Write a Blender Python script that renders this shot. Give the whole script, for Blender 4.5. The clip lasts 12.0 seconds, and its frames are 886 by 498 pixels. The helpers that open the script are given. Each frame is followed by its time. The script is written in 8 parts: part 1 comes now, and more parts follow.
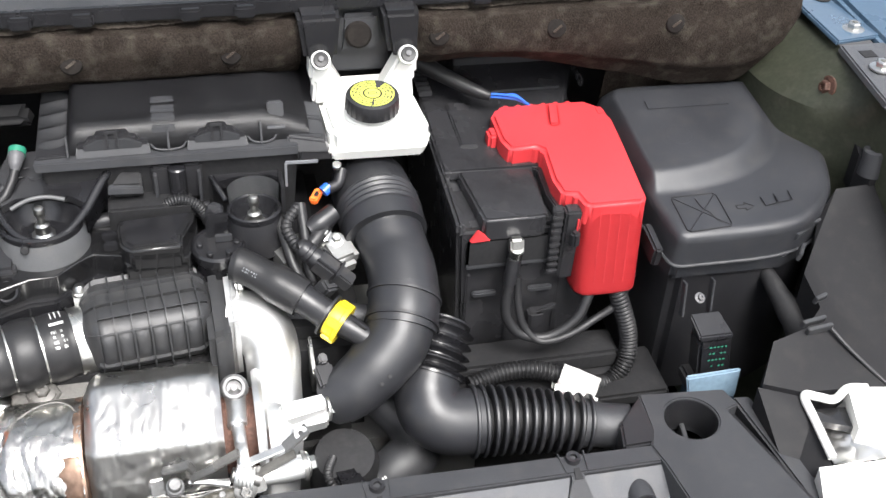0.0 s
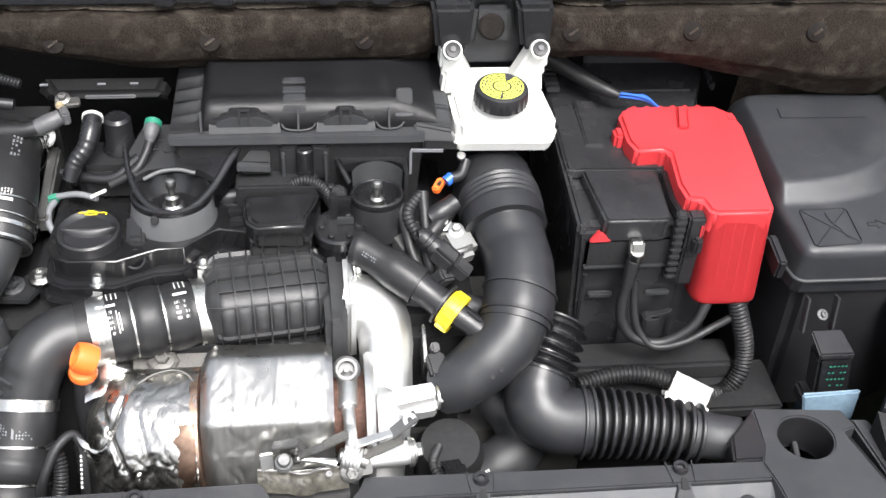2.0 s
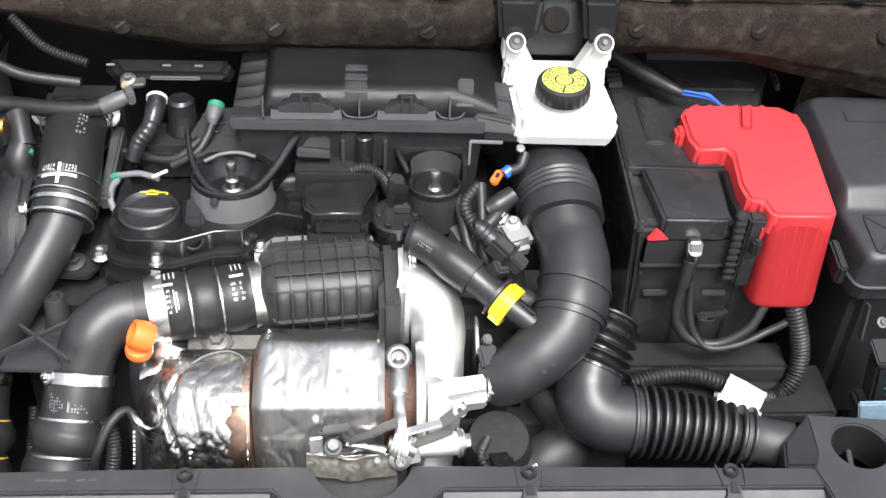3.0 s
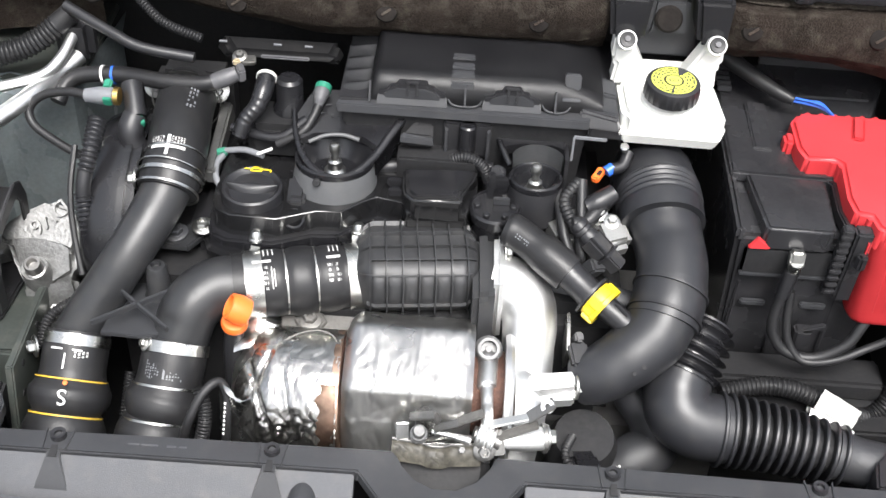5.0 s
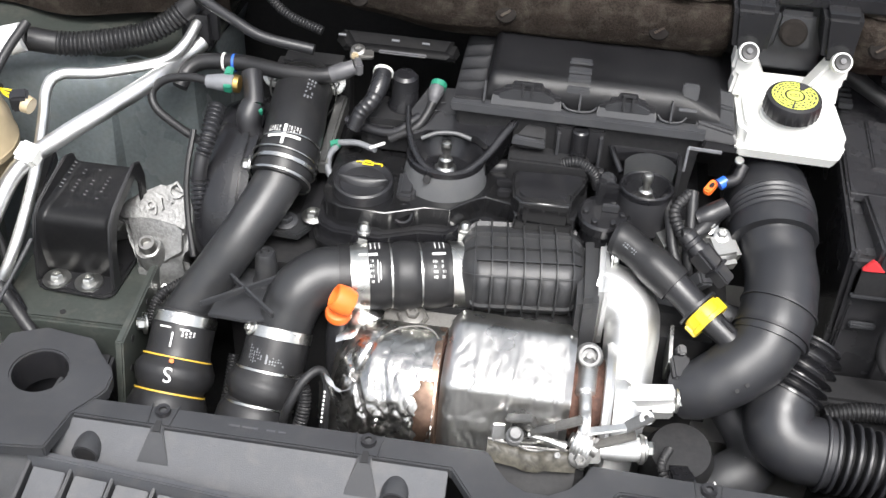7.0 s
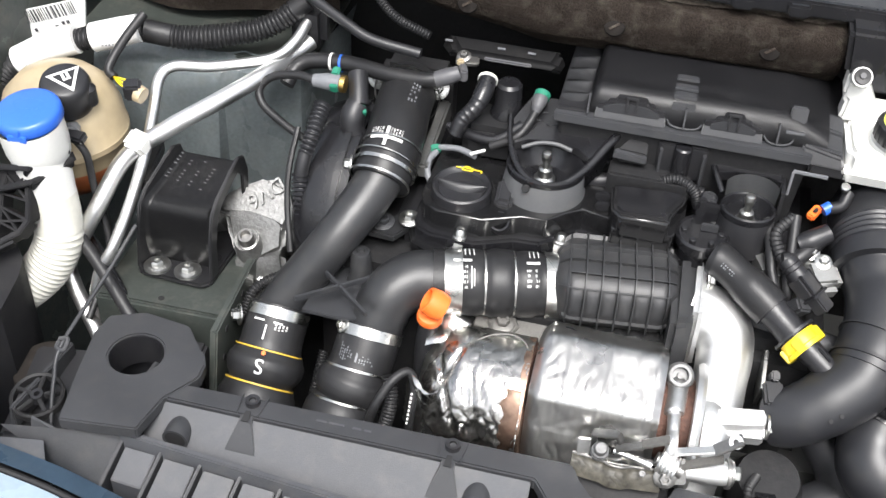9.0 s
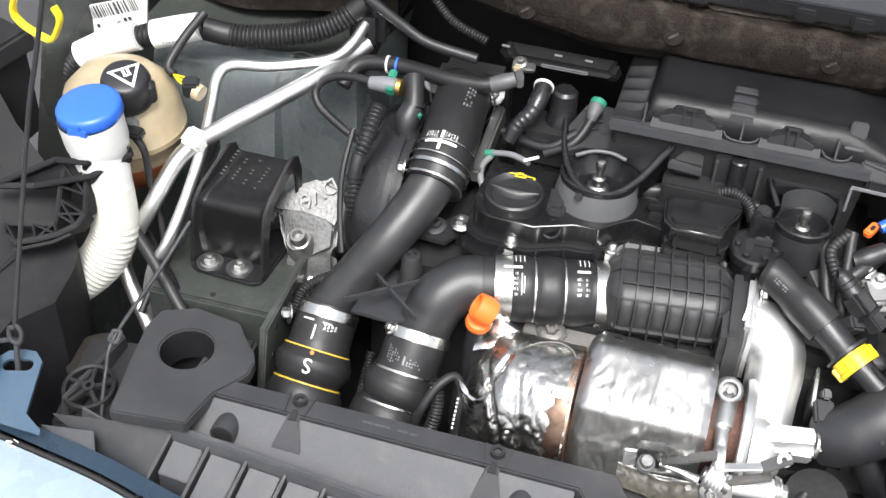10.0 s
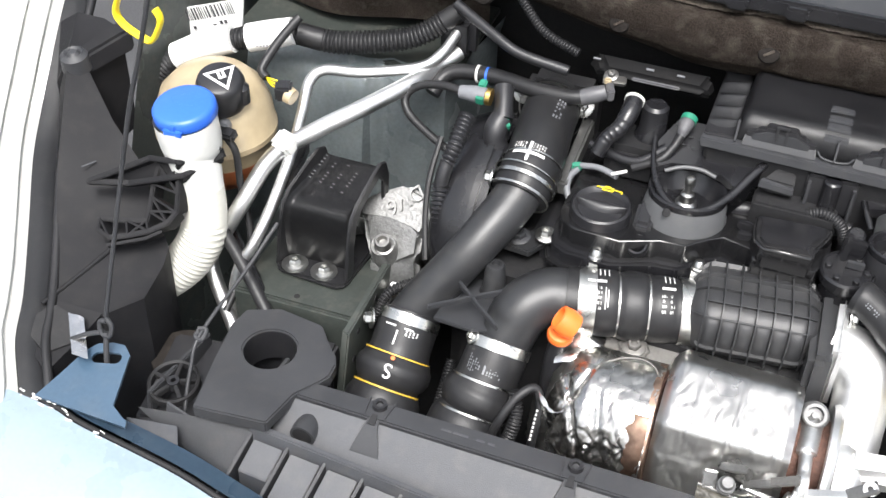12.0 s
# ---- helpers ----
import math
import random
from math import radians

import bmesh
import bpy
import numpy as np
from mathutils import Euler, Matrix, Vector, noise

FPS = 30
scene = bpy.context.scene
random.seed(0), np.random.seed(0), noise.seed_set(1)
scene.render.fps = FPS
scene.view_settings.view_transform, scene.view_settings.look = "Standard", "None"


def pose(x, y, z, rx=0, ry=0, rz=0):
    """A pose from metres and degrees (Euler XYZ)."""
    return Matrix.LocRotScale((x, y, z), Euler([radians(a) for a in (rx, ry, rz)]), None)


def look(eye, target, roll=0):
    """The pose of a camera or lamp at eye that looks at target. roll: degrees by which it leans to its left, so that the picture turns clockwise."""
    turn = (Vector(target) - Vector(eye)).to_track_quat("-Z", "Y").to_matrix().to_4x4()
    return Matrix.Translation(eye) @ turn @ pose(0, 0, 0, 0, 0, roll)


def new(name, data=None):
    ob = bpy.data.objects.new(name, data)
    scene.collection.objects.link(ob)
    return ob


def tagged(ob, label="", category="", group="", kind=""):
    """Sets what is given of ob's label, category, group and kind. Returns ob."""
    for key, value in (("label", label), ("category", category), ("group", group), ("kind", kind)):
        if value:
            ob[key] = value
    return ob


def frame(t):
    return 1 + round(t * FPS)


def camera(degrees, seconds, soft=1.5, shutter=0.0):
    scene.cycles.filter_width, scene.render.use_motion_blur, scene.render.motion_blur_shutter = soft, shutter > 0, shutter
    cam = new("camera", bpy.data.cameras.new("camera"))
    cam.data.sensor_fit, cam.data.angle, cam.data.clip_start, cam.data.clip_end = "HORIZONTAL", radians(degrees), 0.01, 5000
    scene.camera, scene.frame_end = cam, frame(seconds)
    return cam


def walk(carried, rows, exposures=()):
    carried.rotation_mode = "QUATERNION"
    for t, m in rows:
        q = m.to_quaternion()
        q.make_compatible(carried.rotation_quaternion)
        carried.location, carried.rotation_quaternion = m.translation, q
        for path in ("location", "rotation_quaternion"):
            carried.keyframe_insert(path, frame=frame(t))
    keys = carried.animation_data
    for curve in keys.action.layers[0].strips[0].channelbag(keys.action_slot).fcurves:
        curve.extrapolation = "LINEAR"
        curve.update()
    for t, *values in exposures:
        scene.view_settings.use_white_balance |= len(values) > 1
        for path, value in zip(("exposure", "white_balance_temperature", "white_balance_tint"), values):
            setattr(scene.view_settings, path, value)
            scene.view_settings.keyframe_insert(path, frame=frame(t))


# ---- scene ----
cam = camera(42.6, 12.0)
PATH = [
    (0, (0.039, -0.82, 1.837), (0.433, 0.702, 0.6), 3.3),
    (0.5, (0.032, -0.818, 1.836), (0.391, 0.711, 0.598), 3.5),
    (1, (0.029, -0.818, 1.834), (0.326, 0.723, 0.594), 3.2),
    (1.5, (0.027, -0.815, 1.836), (0.283, 0.726, 0.588), 3.0),
    (2, (0.021, -0.815, 1.836), (0.235, 0.728, 0.581), 3.1),
    (2.5, (0.019, -0.815, 1.834), (0.183, 0.729, 0.574), 3.0),
    (3, (0.015, -0.815, 1.833), (0.14, 0.727, 0.565), 3.2),
    (5, (-0.002, -0.813, 1.834), (-0.021, 0.716, 0.545), 3.5),
    (5.5, (-0.005, -0.813, 1.835), (-0.067, 0.712, 0.542), 3.4),
    (6, (-0.012, -0.814, 1.835), (-0.113, 0.707, 0.54), 3.3),
    (6.5, (-0.016, -0.816, 1.833), (-0.156, 0.703, 0.54), 3.3),
    (7, (-0.023, -0.816, 1.835), (-0.196, 0.697, 0.539), 3.2),
    (9, (-0.038, -0.822, 1.834), (-0.354, 0.673, 0.544), 3.1),
    (9.5, (-0.042, -0.822, 1.837), (-0.396, 0.664, 0.545), 3.1),
    (10, (-0.046, -0.821, 1.839), (-0.438, 0.653, 0.546), 3.0),
    (10.5, (-0.053, -0.822, 1.842), (-0.479, 0.642, 0.548), 2.9),
    (11, (-0.057, -0.824, 1.842), (-0.517, 0.632, 0.55), 2.9),
    (11.5, (-0.059, -0.825, 1.841), (-0.551, 0.623, 0.553), 2.6),
    (12, (-0.061, -0.825, 1.842), (-0.575, 0.616, 0.553), 2.1),
]
walk(cam, [(t, look(eye, target, roll)) for t, eye, target, roll in PATH], [(0, 1.28), (3, 1.22), (5.5, 1.15), (7.2, 1.08), (9.5, 1.04), (11, 1.10), (12, 1.15)])

# ---- light ----
world = bpy.data.worlds.new("world")
scene.world = world
world.use_nodes = True
_wn, _wl = world.node_tree.nodes, world.node_tree.links
_sky = _wn.new("ShaderNodeTexSky")
_sky.sky_type, _sky.sun_disc = "NISHITA", False
_sky.sun_elevation, _sky.sun_rotation = radians(58), radians(165)
_sky.air_density, _sky.dust_density, _sky.ozone_density = 1.0, 4.0, 1.0
_hs = _wn.new("ShaderNodeHueSaturation")
_hs.inputs["Saturation"].default_value = 0.38
_wl.new(_sky.outputs["Color"], _hs.inputs["Color"])
_wl.new(_hs.outputs["Color"], _wn["Background"].inputs["Color"])
_wn["Background"].inputs["Strength"].default_value = 0.15
sun = new("sun", bpy.data.lights.new("sun", "SUN"))
sun.data.energy, sun.data.angle, sun.data.color = 2.4, radians(25), (1.0, 0.987, 0.978)
sun.matrix_world = look((0.5, -1.7, 4.2), (0, 0.15, 0.9))


# ---- materials ----
def material(name, base, rough=0.5, metal=0.0, vary=0.25, grain=180.0, blotch=14.0, bump=0.15, coat=0.0, dust=0.0, trans=0.0, spec=0.5, stretch=None):
    """A surface with grain and blotches at two scales, a little roughness change and fine relief."""
    m = bpy.data.materials.new(name)
    m.use_nodes = True
    n, l = m.node_tree.nodes, m.node_tree.links
    b = n["Principled BSDF"]
    tc = n.new("ShaderNodeTexCoord")
    fine, big = n.new("ShaderNodeTexNoise"), n.new("ShaderNodeTexNoise")
    for t, s, d in ((fine, grain, 3), (big, blotch, 5)):
        t.inputs["Scale"].default_value, t.inputs["Detail"].default_value = s, d
        l.new(tc.outputs["Object"], t.inputs["Vector"])
    if stretch:
        mp = n.new("ShaderNodeMapping")
        mp.inputs["Scale"].default_value = stretch
        l.new(tc.outputs["Object"], mp.inputs["Vector"])
        l.new(mp.outputs["Vector"], fine.inputs["Vector"])
    add = n.new("ShaderNodeMath")
    add.operation = "ADD"
    l.new(fine.outputs["Fac"], add.inputs[0])
    l.new(big.outputs["Fac"], add.inputs[1])
    ramp = n.new("ShaderNodeMapRange")
    ramp.inputs["From Min"].default_value, ramp.inputs["From Max"].default_value = 0.6, 1.4
    ramp.inputs["To Min"].default_value, ramp.inputs["To Max"].default_value = 1 - vary, 1 + vary
    l.new(add.outputs[0], ramp.inputs["Value"])
    mul = n.new("ShaderNodeVectorMath")
    mul.operation = "SCALE"
    mul.inputs[0].default_value = base
    l.new(ramp.outputs[0], mul.inputs["Scale"])
    colour = mul.outputs[0]
    if dust:
        spots = n.new("ShaderNodeTexNoise")
        spots.inputs["Scale"].default_value, spots.inputs["Detail"].default_value = 45, 8
        l.new(tc.outputs["Object"], spots.inputs["Vector"])
        cut = n.new("ShaderNodeMapRange")
        cut.inputs["From Min"].default_value, cut.inputs["From Max"].default_value = 0.5, 0.75
        cut.inputs["To Max"].default_value = dust
        l.new(spots.outputs["Fac"], cut.inputs["Value"])
        mix = n.new("ShaderNodeMix")
        mix.data_type = "RGBA"
        l.new(cut.outputs[0], mix.inputs["Factor"])
        l.new(colour, mix.inputs["A"])
        mix.inputs["B"].default_value = (0.2, 0.18, 0.15, 1)
        colour = mix.outputs["Result"]
    l.new(colour, b.inputs["Base Color"])
    rr = n.new("ShaderNodeMapRange")
    rr.inputs["From Min"].default_value, rr.inputs["From Max"].default_value = 0.3, 0.7
    rr.inputs["To Min"].default_value, rr.inputs["To Max"].default_value = max(0.03, rough - 0.08), min(1, rough + 0.08)
    l.new(big.outputs["Fac"], rr.inputs["Value"])
    l.new(rr.outputs[0], b.inputs["Roughness"])
    b.inputs["Metallic"].default_value = metal
    b.inputs["Coat Weight"].default_value = coat
    b.inputs["Transmission Weight"].default_value = trans
    b.inputs["Specular IOR Level"].default_value = spec
    if bump:
        bp = n.new("ShaderNodeBump")
        bp.inputs["Strength"].default_value, bp.inputs["Distance"].default_value = bump, 0.002
        l.new(fine.outputs["Fac"], bp.inputs["Height"])
        l.new(bp.outputs["Normal"], b.inputs["Normal"])
    return m


BLACK = material("black_plastic", (0.016, 0.016, 0.0178), 0.36, dust=0.025, grain=900)
SATIN = material("satin_black_plastic", (0.011, 0.011, 0.0125), 0.24, grain=900, bump=0.05, dust=0.015)
DUCT = material("blue_grey_moulded_plastic", (0.0185, 0.019, 0.0215), 0.40, grain=1200, bump=0.1, dust=0.05)
GREY = material("grained_grey_plastic", (0.030, 0.031, 0.034), 0.48, grain=1400, bump=0.2, dust=0.05)
PANEL = material("weathered_grey_plastic", (0.058, 0.060, 0.066), 0.55, grain=900, bump=0.2, dust=0.12)
# DEEP also colours in the shade of hose gaps and holes.
DEEP = material("dark_paint_and_gap_shade", (0.018, 0.018, 0.019), 0.6, dust=0.03, spec=0.22)
RUBBER = material("black_rubber", (0.016, 0.016, 0.017), 0.42, grain=700, dust=0.03, spec=0.38)
GLOSSY = material("painted_black_steel", (0.009, 0.009, 0.0097), 0.24, bump=0.04, dust=0.015, coat=0.4)
FELT = material("brown_felt", (0.045, 0.036, 0.030), 0.95, vary=0.55, grain=420, blotch=22, bump=1.0, dust=0.35, spec=0.1)
CAST = material("cast_aluminium", (0.36, 0.36, 0.35), 0.45, metal=0.9, vary=0.12, grain=500, bump=0.18)
SILVER = material("smooth_cast_aluminium", (0.80, 0.80, 0.79), 0.48, metal=1.0, vary=0.05, grain=500, bump=0.12)
BRIGHT = material("bare_aluminium", (0.76, 0.76, 0.75), 0.40, metal=1.0, vary=0.08, grain=300, bump=0.1)
FOIL = material("embossed_heat_shield_foil", (0.76, 0.75, 0.73), 0.29, metal=1.0, vary=0.10, grain=16, blotch=9, bump=0.5, stretch=(3.2, 1, 1))
ZINC = material("zinc_plated_steel", (0.52, 0.52, 0.50), 0.3, metal=1.0, vary=0.15, grain=400)
RUST = material("rusty_cast_iron", (0.085, 0.042, 0.03), 0.7, metal=0.3, vary=0.6, grain=250, bump=0.5)
RED = material("red_plastic", (0.53, 0.037, 0.043), 0.36, vary=0.06, grain=900, bump=0.08)
WHITE = material("white_plastic", (0.66, 0.66, 0.63), 0.35, vary=0.04, bump=0.05)
CREAM = material("yellowed_translucent_plastic", (0.40, 0.325, 0.21), 0.35, vary=0.15, grain=60, blotch=20, bump=0.1)
AMBER = material("coolant_filled_plastic", (0.42, 0.13, 0.05), 0.35, vary=0.2, grain=60, bump=0.1)
BLUE = material("blue_plastic", (0.030, 0.125, 0.55), 0.35, vary=0.06, bump=0.05)
GOLD = material("dull_yellow_paint", (0.55, 0.36, 0.04), 0.45, vary=0.15, bump=0.05)
YELLOW = material("yellow_plastic", (0.80, 0.60, 0.02), 0.4, vary=0.08, bump=0.05)
LIME = material("lime_print", (0.62, 0.68, 0.10), 0.5, vary=0.08, bump=0.0)
ORANGE = material("orange_plastic", (0.85, 0.17, 0.03), 0.38, vary=0.06, bump=0.05)
GREEN = material("green_plastic", (0.018, 0.17, 0.105), 0.4, vary=0.08, bump=0.05)
BRASS = material("brass", (0.62, 0.42, 0.14), 0.35, metal=1.0)
GREYC2 = material("dusty_grey_plastic", (0.075, 0.075, 0.08), 0.5, vary=0.15, dust=0.15)
# PITCH is black steel made darker to hold the shade at the bulkhead.
PITCH = material("shade_darkened_steel", (0.006, 0.006, 0.0065), 0.65, spec=0.15, dust=0.02)
GREYC = material("pale_grey_plastic", (0.15, 0.155, 0.165), 0.45, vary=0.1)
PAINT = material("blue_body_paint", (0.045, 0.080, 0.122), 0.32, vary=0.1, coat=0.7, bump=0.03, dust=0.08)
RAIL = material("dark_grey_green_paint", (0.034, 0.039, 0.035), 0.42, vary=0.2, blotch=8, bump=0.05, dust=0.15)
BODY = material("pale_grey_blue_body_paint", (0.42, 0.45, 0.47), 0.3, vary=0.05, coat=0.5, bump=0.02)
BUMPER = material("pale_blue_bumper_paint", (0.48, 0.60, 0.70), 0.28, vary=0.06, coat=0.8, bump=0.02, dust=0.05)
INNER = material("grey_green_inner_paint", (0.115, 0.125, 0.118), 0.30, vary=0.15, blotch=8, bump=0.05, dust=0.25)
OLIVE = material("olive_inner_paint", (0.055, 0.060, 0.042), 0.40, vary=0.25, blotch=5, bump=0.04, dust=0.15)
PAPER = material("white_label", (0.78, 0.78, 0.76), 0.55, vary=0.05, bump=0.05)
INK = material("dark_print", (0.03, 0.03, 0.035), 0.6, vary=0.1, bump=0.0)
PRINT = material("white_print", (0.70, 0.70, 0.68), 0.6, vary=0.15, bump=0.0)
LENS = material("clear_lamp_cover", (0.68, 0.68, 0.65), 0.12, vary=0.04, bump=0.02, coat=0.5)
ASPHALT = material("asphalt", (0.05, 0.05, 0.052), 0.85, vary=0.4, grain=160, blotch=3, bump=0.8)


# ---- mesh helpers ----
def part(name, bm, mat, parent=None, label="", sharp=38):
    """Links a bmesh, given in world metres, as one mesh object under a thing or a part."""
    me = bpy.data.meshes.new(name)
    bmesh.ops.recalc_face_normals(bm, faces=bm.faces[:])
    bm.to_mesh(me)
    bm.free()
    me.polygons.foreach_set("use_smooth", [True] * len(me.polygons))
    me.set_sharp_from_angle(angle=radians(sharp))
    me.materials.append(mat)
    ob = new(name, me)
    if parent is not None:
        ob.parent = parent
        if parent.type == "EMPTY":
            ob.matrix_parent_inverse = Matrix.Translation(parent.location).inverted()
    if label:
        ob["label"] = label
    return ob


def thing(name, at, label, category, group="", kind=""):
    ob = new(name)
    ob.location = at
    ob.empty_display_size = 0.02
    return tagged(ob, label, category, group, kind)


def spline(pts, steps=8):
    """Catmull-Rom through the points."""
    p = [Vector(q) for q in pts]
    p = [p[0] * 2 - p[1]] + p + [p[-1] * 2 - p[-2]]
    out = []
    for i in range(1, len(p) - 2):
        a, b, c, d = p[i - 1:i + 3]
        for k in range(steps):
            t = k / steps
            out.append(0.5 * (2 * b + (c - a) * t + (2 * a - 5 * b + 4 * c - d) * t * t + (3 * b - a - 3 * c + d) * t ** 3))
    out.append(p[-2])
    return out


def sweep(bm, pts, radius, segs=16, steps=8, ribs=None, caps=True, squash=1.0):
    """A round tube along a spline. radius: a number or one for each point. ribs: (period, depth, from, to) in metres along it, or a share."""
    line = spline(pts, steps) if steps > 1 else [Vector(q) for q in pts]
    if ribs:
        period, depth, lo, hi = ribs
        lens = [0.0]
        for a, b in zip(line, line[1:]):
            lens.append(lens[-1] + (b - a).length)
        total, n = lens[-1], max(8, int(lens[-1] / period * 10))
        fine, k = [], 0
        for i in range(n + 1):
            s = total * i / n
            while k < len(lens) - 2 and lens[k + 1] < s:
                k += 1
            fine.append(line[k].lerp(line[k + 1], (s - lens[k]) / max(1e-9, lens[k + 1] - lens[k])))
        line = fine
    if isinstance(radius, (int, float)):
        rad = [radius] * len(line)
    else:
        rad = []
        for i in range(len(line)):
            u = i / (len(line) - 1) * (len(radius) - 1)
            k = min(int(u), len(radius) - 2)
            w = u - k
            w = w * w * (3 - 2 * w)
            rad.append(radius[k] * (1 - w) + radius[k + 1] * w)
    if ribs:
        s = 0.0
        for i in range(len(line)):
            s += (line[i] - line[i - 1]).length if i else 0
            if lo <= s / total <= hi:
                rad[i] += depth * (abs(((s / period) % 1) * 2 - 1) ** 1.8 * 2 - 1)
    up = Vector((0, 0, 1)) if abs((line[1] - line[0]).normalized().z) < 0.9 else Vector((1, 0, 0))
    rings = []
    for i, q in enumerate(line):
        d = (line[min(i + 1, len(line) - 1)] - line[max(i - 1, 0)]).normalized()
        side = d.cross(up).normalized()
        up = side.cross(d).normalized()
        rings.append([bm.verts.new(q + (side * math.cos(a) + up * math.sin(a) * squash) * rad[i]) for a in (2 * math.pi * j / segs for j in range(segs))])
    for r, s in zip(rings, rings[1:]):
        for j in range(segs):
            bm.faces.new((r[j], r[(j + 1) % segs], s[(j + 1) % segs], s[j]))
    if caps:
        bm.faces.new(rings[0][::-1])
        bm.faces.new(rings[-1])
    return bm


def tube(name, pts, radius, mat, parent=None, label="", **kw):
    return part(name, sweep(bmesh.new(), pts, radius, **kw), mat, parent, label)


def axis_frame(at, along):
    """A pose whose z looks along."""
    return Matrix.Translation(at) @ Vector(along).to_track_quat("Z", "Y").to_matrix().to_4x4()


def lathe(profile, m=None, segs=32, bm=None):
    """Turns (radius, height) pairs round the z of the pose m."""
    bm = bm or bmesh.new()
    m = m or Matrix()
    rings = []
    for r, z in profile:
        if r < 1e-6:
            rings.append([bm.verts.new(m @ Vector((0, 0, z)))])
        else:
            rings.append([bm.verts.new(m @ Vector((r * math.cos(a), r * math.sin(a), z))) for a in (2 * math.pi * j / segs for j in range(segs))])
    for r, s in zip(rings, rings[1:]):
        for j in range(segs):
            k = (j + 1) % segs
            if len(r) == 1 and len(s) > 1:
                bm.faces.new((r[0], s[j], s[k]))
            elif len(s) == 1 and len(r) > 1:
                bm.faces.new((r[j], r[k], s[0]))
            elif len(r) > 1:
                bm.faces.new((r[j], r[k], s[k], s[j]))
    return bm


def disc(at, along, r, h, bevel=0.0, segs=28, bm=None):
    b = bevel
    prof = [(0, 0), (r, 0), (r, h - b), (r - b, h), (0, h)] if b else [(0, 0), (r, 0), (r, h), (0, h)]
    return lathe(prof, axis_frame(at, along), segs, bm)


def rounded(bm, geom_edges, width, segs=2):
    if width:
        bmesh.ops.bevel(bm, geom=geom_edges, offset=width, segments=segs, affect="EDGES", clamp_overlap=True)


def box(size, m, bevel=0.003, taper=(1, 1), segs=2):
    """A bevelled box of that size centred on the pose m; taper shrinks its top."""
    bm = bmesh.new()
    bmesh.ops.create_cube(bm, size=1)
    for v in bm.verts:
        k = taper if v.co.z > 0 else (1, 1)
        v.co = Vector((v.co.x * size[0] * k[0], v.co.y * size[1] * k[1], v.co.z * size[2]))
    rounded(bm, bm.edges[:], bevel, segs)
    bm.transform(m)
    return bm


def prism(outline, low, high, bevel=0.003, m=None, hole=None, segs=2, shrink=1.0):
    """An outline in x and y, from height low to high, with an optional round hole (x, y, r)."""
    bm = bmesh.new()
    vs = [bm.verts.new((x, y, high)) for x, y in outline]
    edges = [bm.edges.new((a, b)) for a, b in zip(vs, vs[1:] + vs[:1])]
    if hole:
        hx, hy, hr = hole
        hv = [bm.verts.new((hx + hr * math.cos(a), hy + hr * math.sin(a), high)) for a in (2 * math.pi * j / 32 for j in range(32))]
        edges += [bm.edges.new((a, b)) for a, b in zip(hv, hv[1:] + hv[:1])]
        bmesh.ops.triangle_fill(bm, use_beauty=True, edges=edges)
    else:
        bm.faces.new(vs)
    top = bm.faces[:]
    got = bmesh.ops.extrude_face_region(bm, geom=top)
    moved = [g for g in got["geom"] if isinstance(g, bmesh.types.BMVert)]
    cx, cy = sum(x for x, _ in outline) / len(outline), sum(y for _, y in outline) / len(outline)
    for v in moved:
        v.co.z = low
        v.co.x, v.co.y = cx + (v.co.x - cx) * shrink, cy + (v.co.y - cy) * shrink
    if bevel:
        bm.normal_update()
        sharp = [e for e in bm.edges if len(e.link_faces) == 2 and e.link_faces[0].normal.angle(e.link_faces[1].normal, 0) > 0.6]
        rounded(bm, sharp, bevel, segs)
    if m:
        bm.transform(m)
    return bm


def hexa(low, high, bevel=0.004, segs=2):
    """A block from four low and four high corners, in the same order."""
    bm = bmesh.new()
    a, b = [bm.verts.new(p) for p in low], [bm.verts.new(p) for p in high]
    bm.faces.new(a[::-1])
    bm.faces.new(b)
    for i in range(4):
        j = (i + 1) % 4
        bm.faces.new((a[i], a[j], b[j], b[i]))
    bmesh.ops.recalc_face_normals(bm, faces=bm.faces[:])
    rounded(bm, bm.edges[:], bevel, segs)
    return bm


def sheet(fn, nu, nv, thick=0.0):
    """A surface fn(u, v) for u and v from 0 to 1, thickened along its normals."""
    bm = bmesh.new()
    g = [[bm.verts.new(fn(i / nu, j / nv)) for j in range(nv + 1)] for i in range(nu + 1)]
    for i in range(nu):
        for j in range(nv):
            bm.faces.new((g[i][j], g[i + 1][j], g[i + 1][j + 1], g[i][j + 1]))
    if thick:
        bmesh.ops.solidify(bm, geom=bm.faces[:], thickness=thick)
    return bm


def bolt(name, at, along, r, parent, mat=None, washer=True, label=""):
    """A hexagon-headed bolt with a flange."""
    m = axis_frame(at, along)
    bm = bmesh.new()
    if washer:
        lathe([(0, 0), (r * 1.7, 0), (r * 1.7, r * 0.25), (r * 1.2, r * 0.45), (0, r * 0.45)], m, 20, bm)
    lathe([(0, r * 0.3), (r, r * 0.3), (r, r * 1.1), (r * 0.85, r * 1.3), (r * 0.5, r * 1.3), (r * 0.42, r * 0.9), (0, r * 0.9)], m, 6, bm)
    return part(name, bm, mat or ZINC, parent, label, sharp=25)


def band(name, at, along, r, w, parent, mat=None, label="", thick=0.0012):
    """A flat band round a hose."""
    m = axis_frame(at, along)
    return part(name, lathe([(r, -w / 2), (r + thick, -w / 2), (r + thick, w / 2), (r, w / 2)], m, 36), mat or ZINC, parent, label)


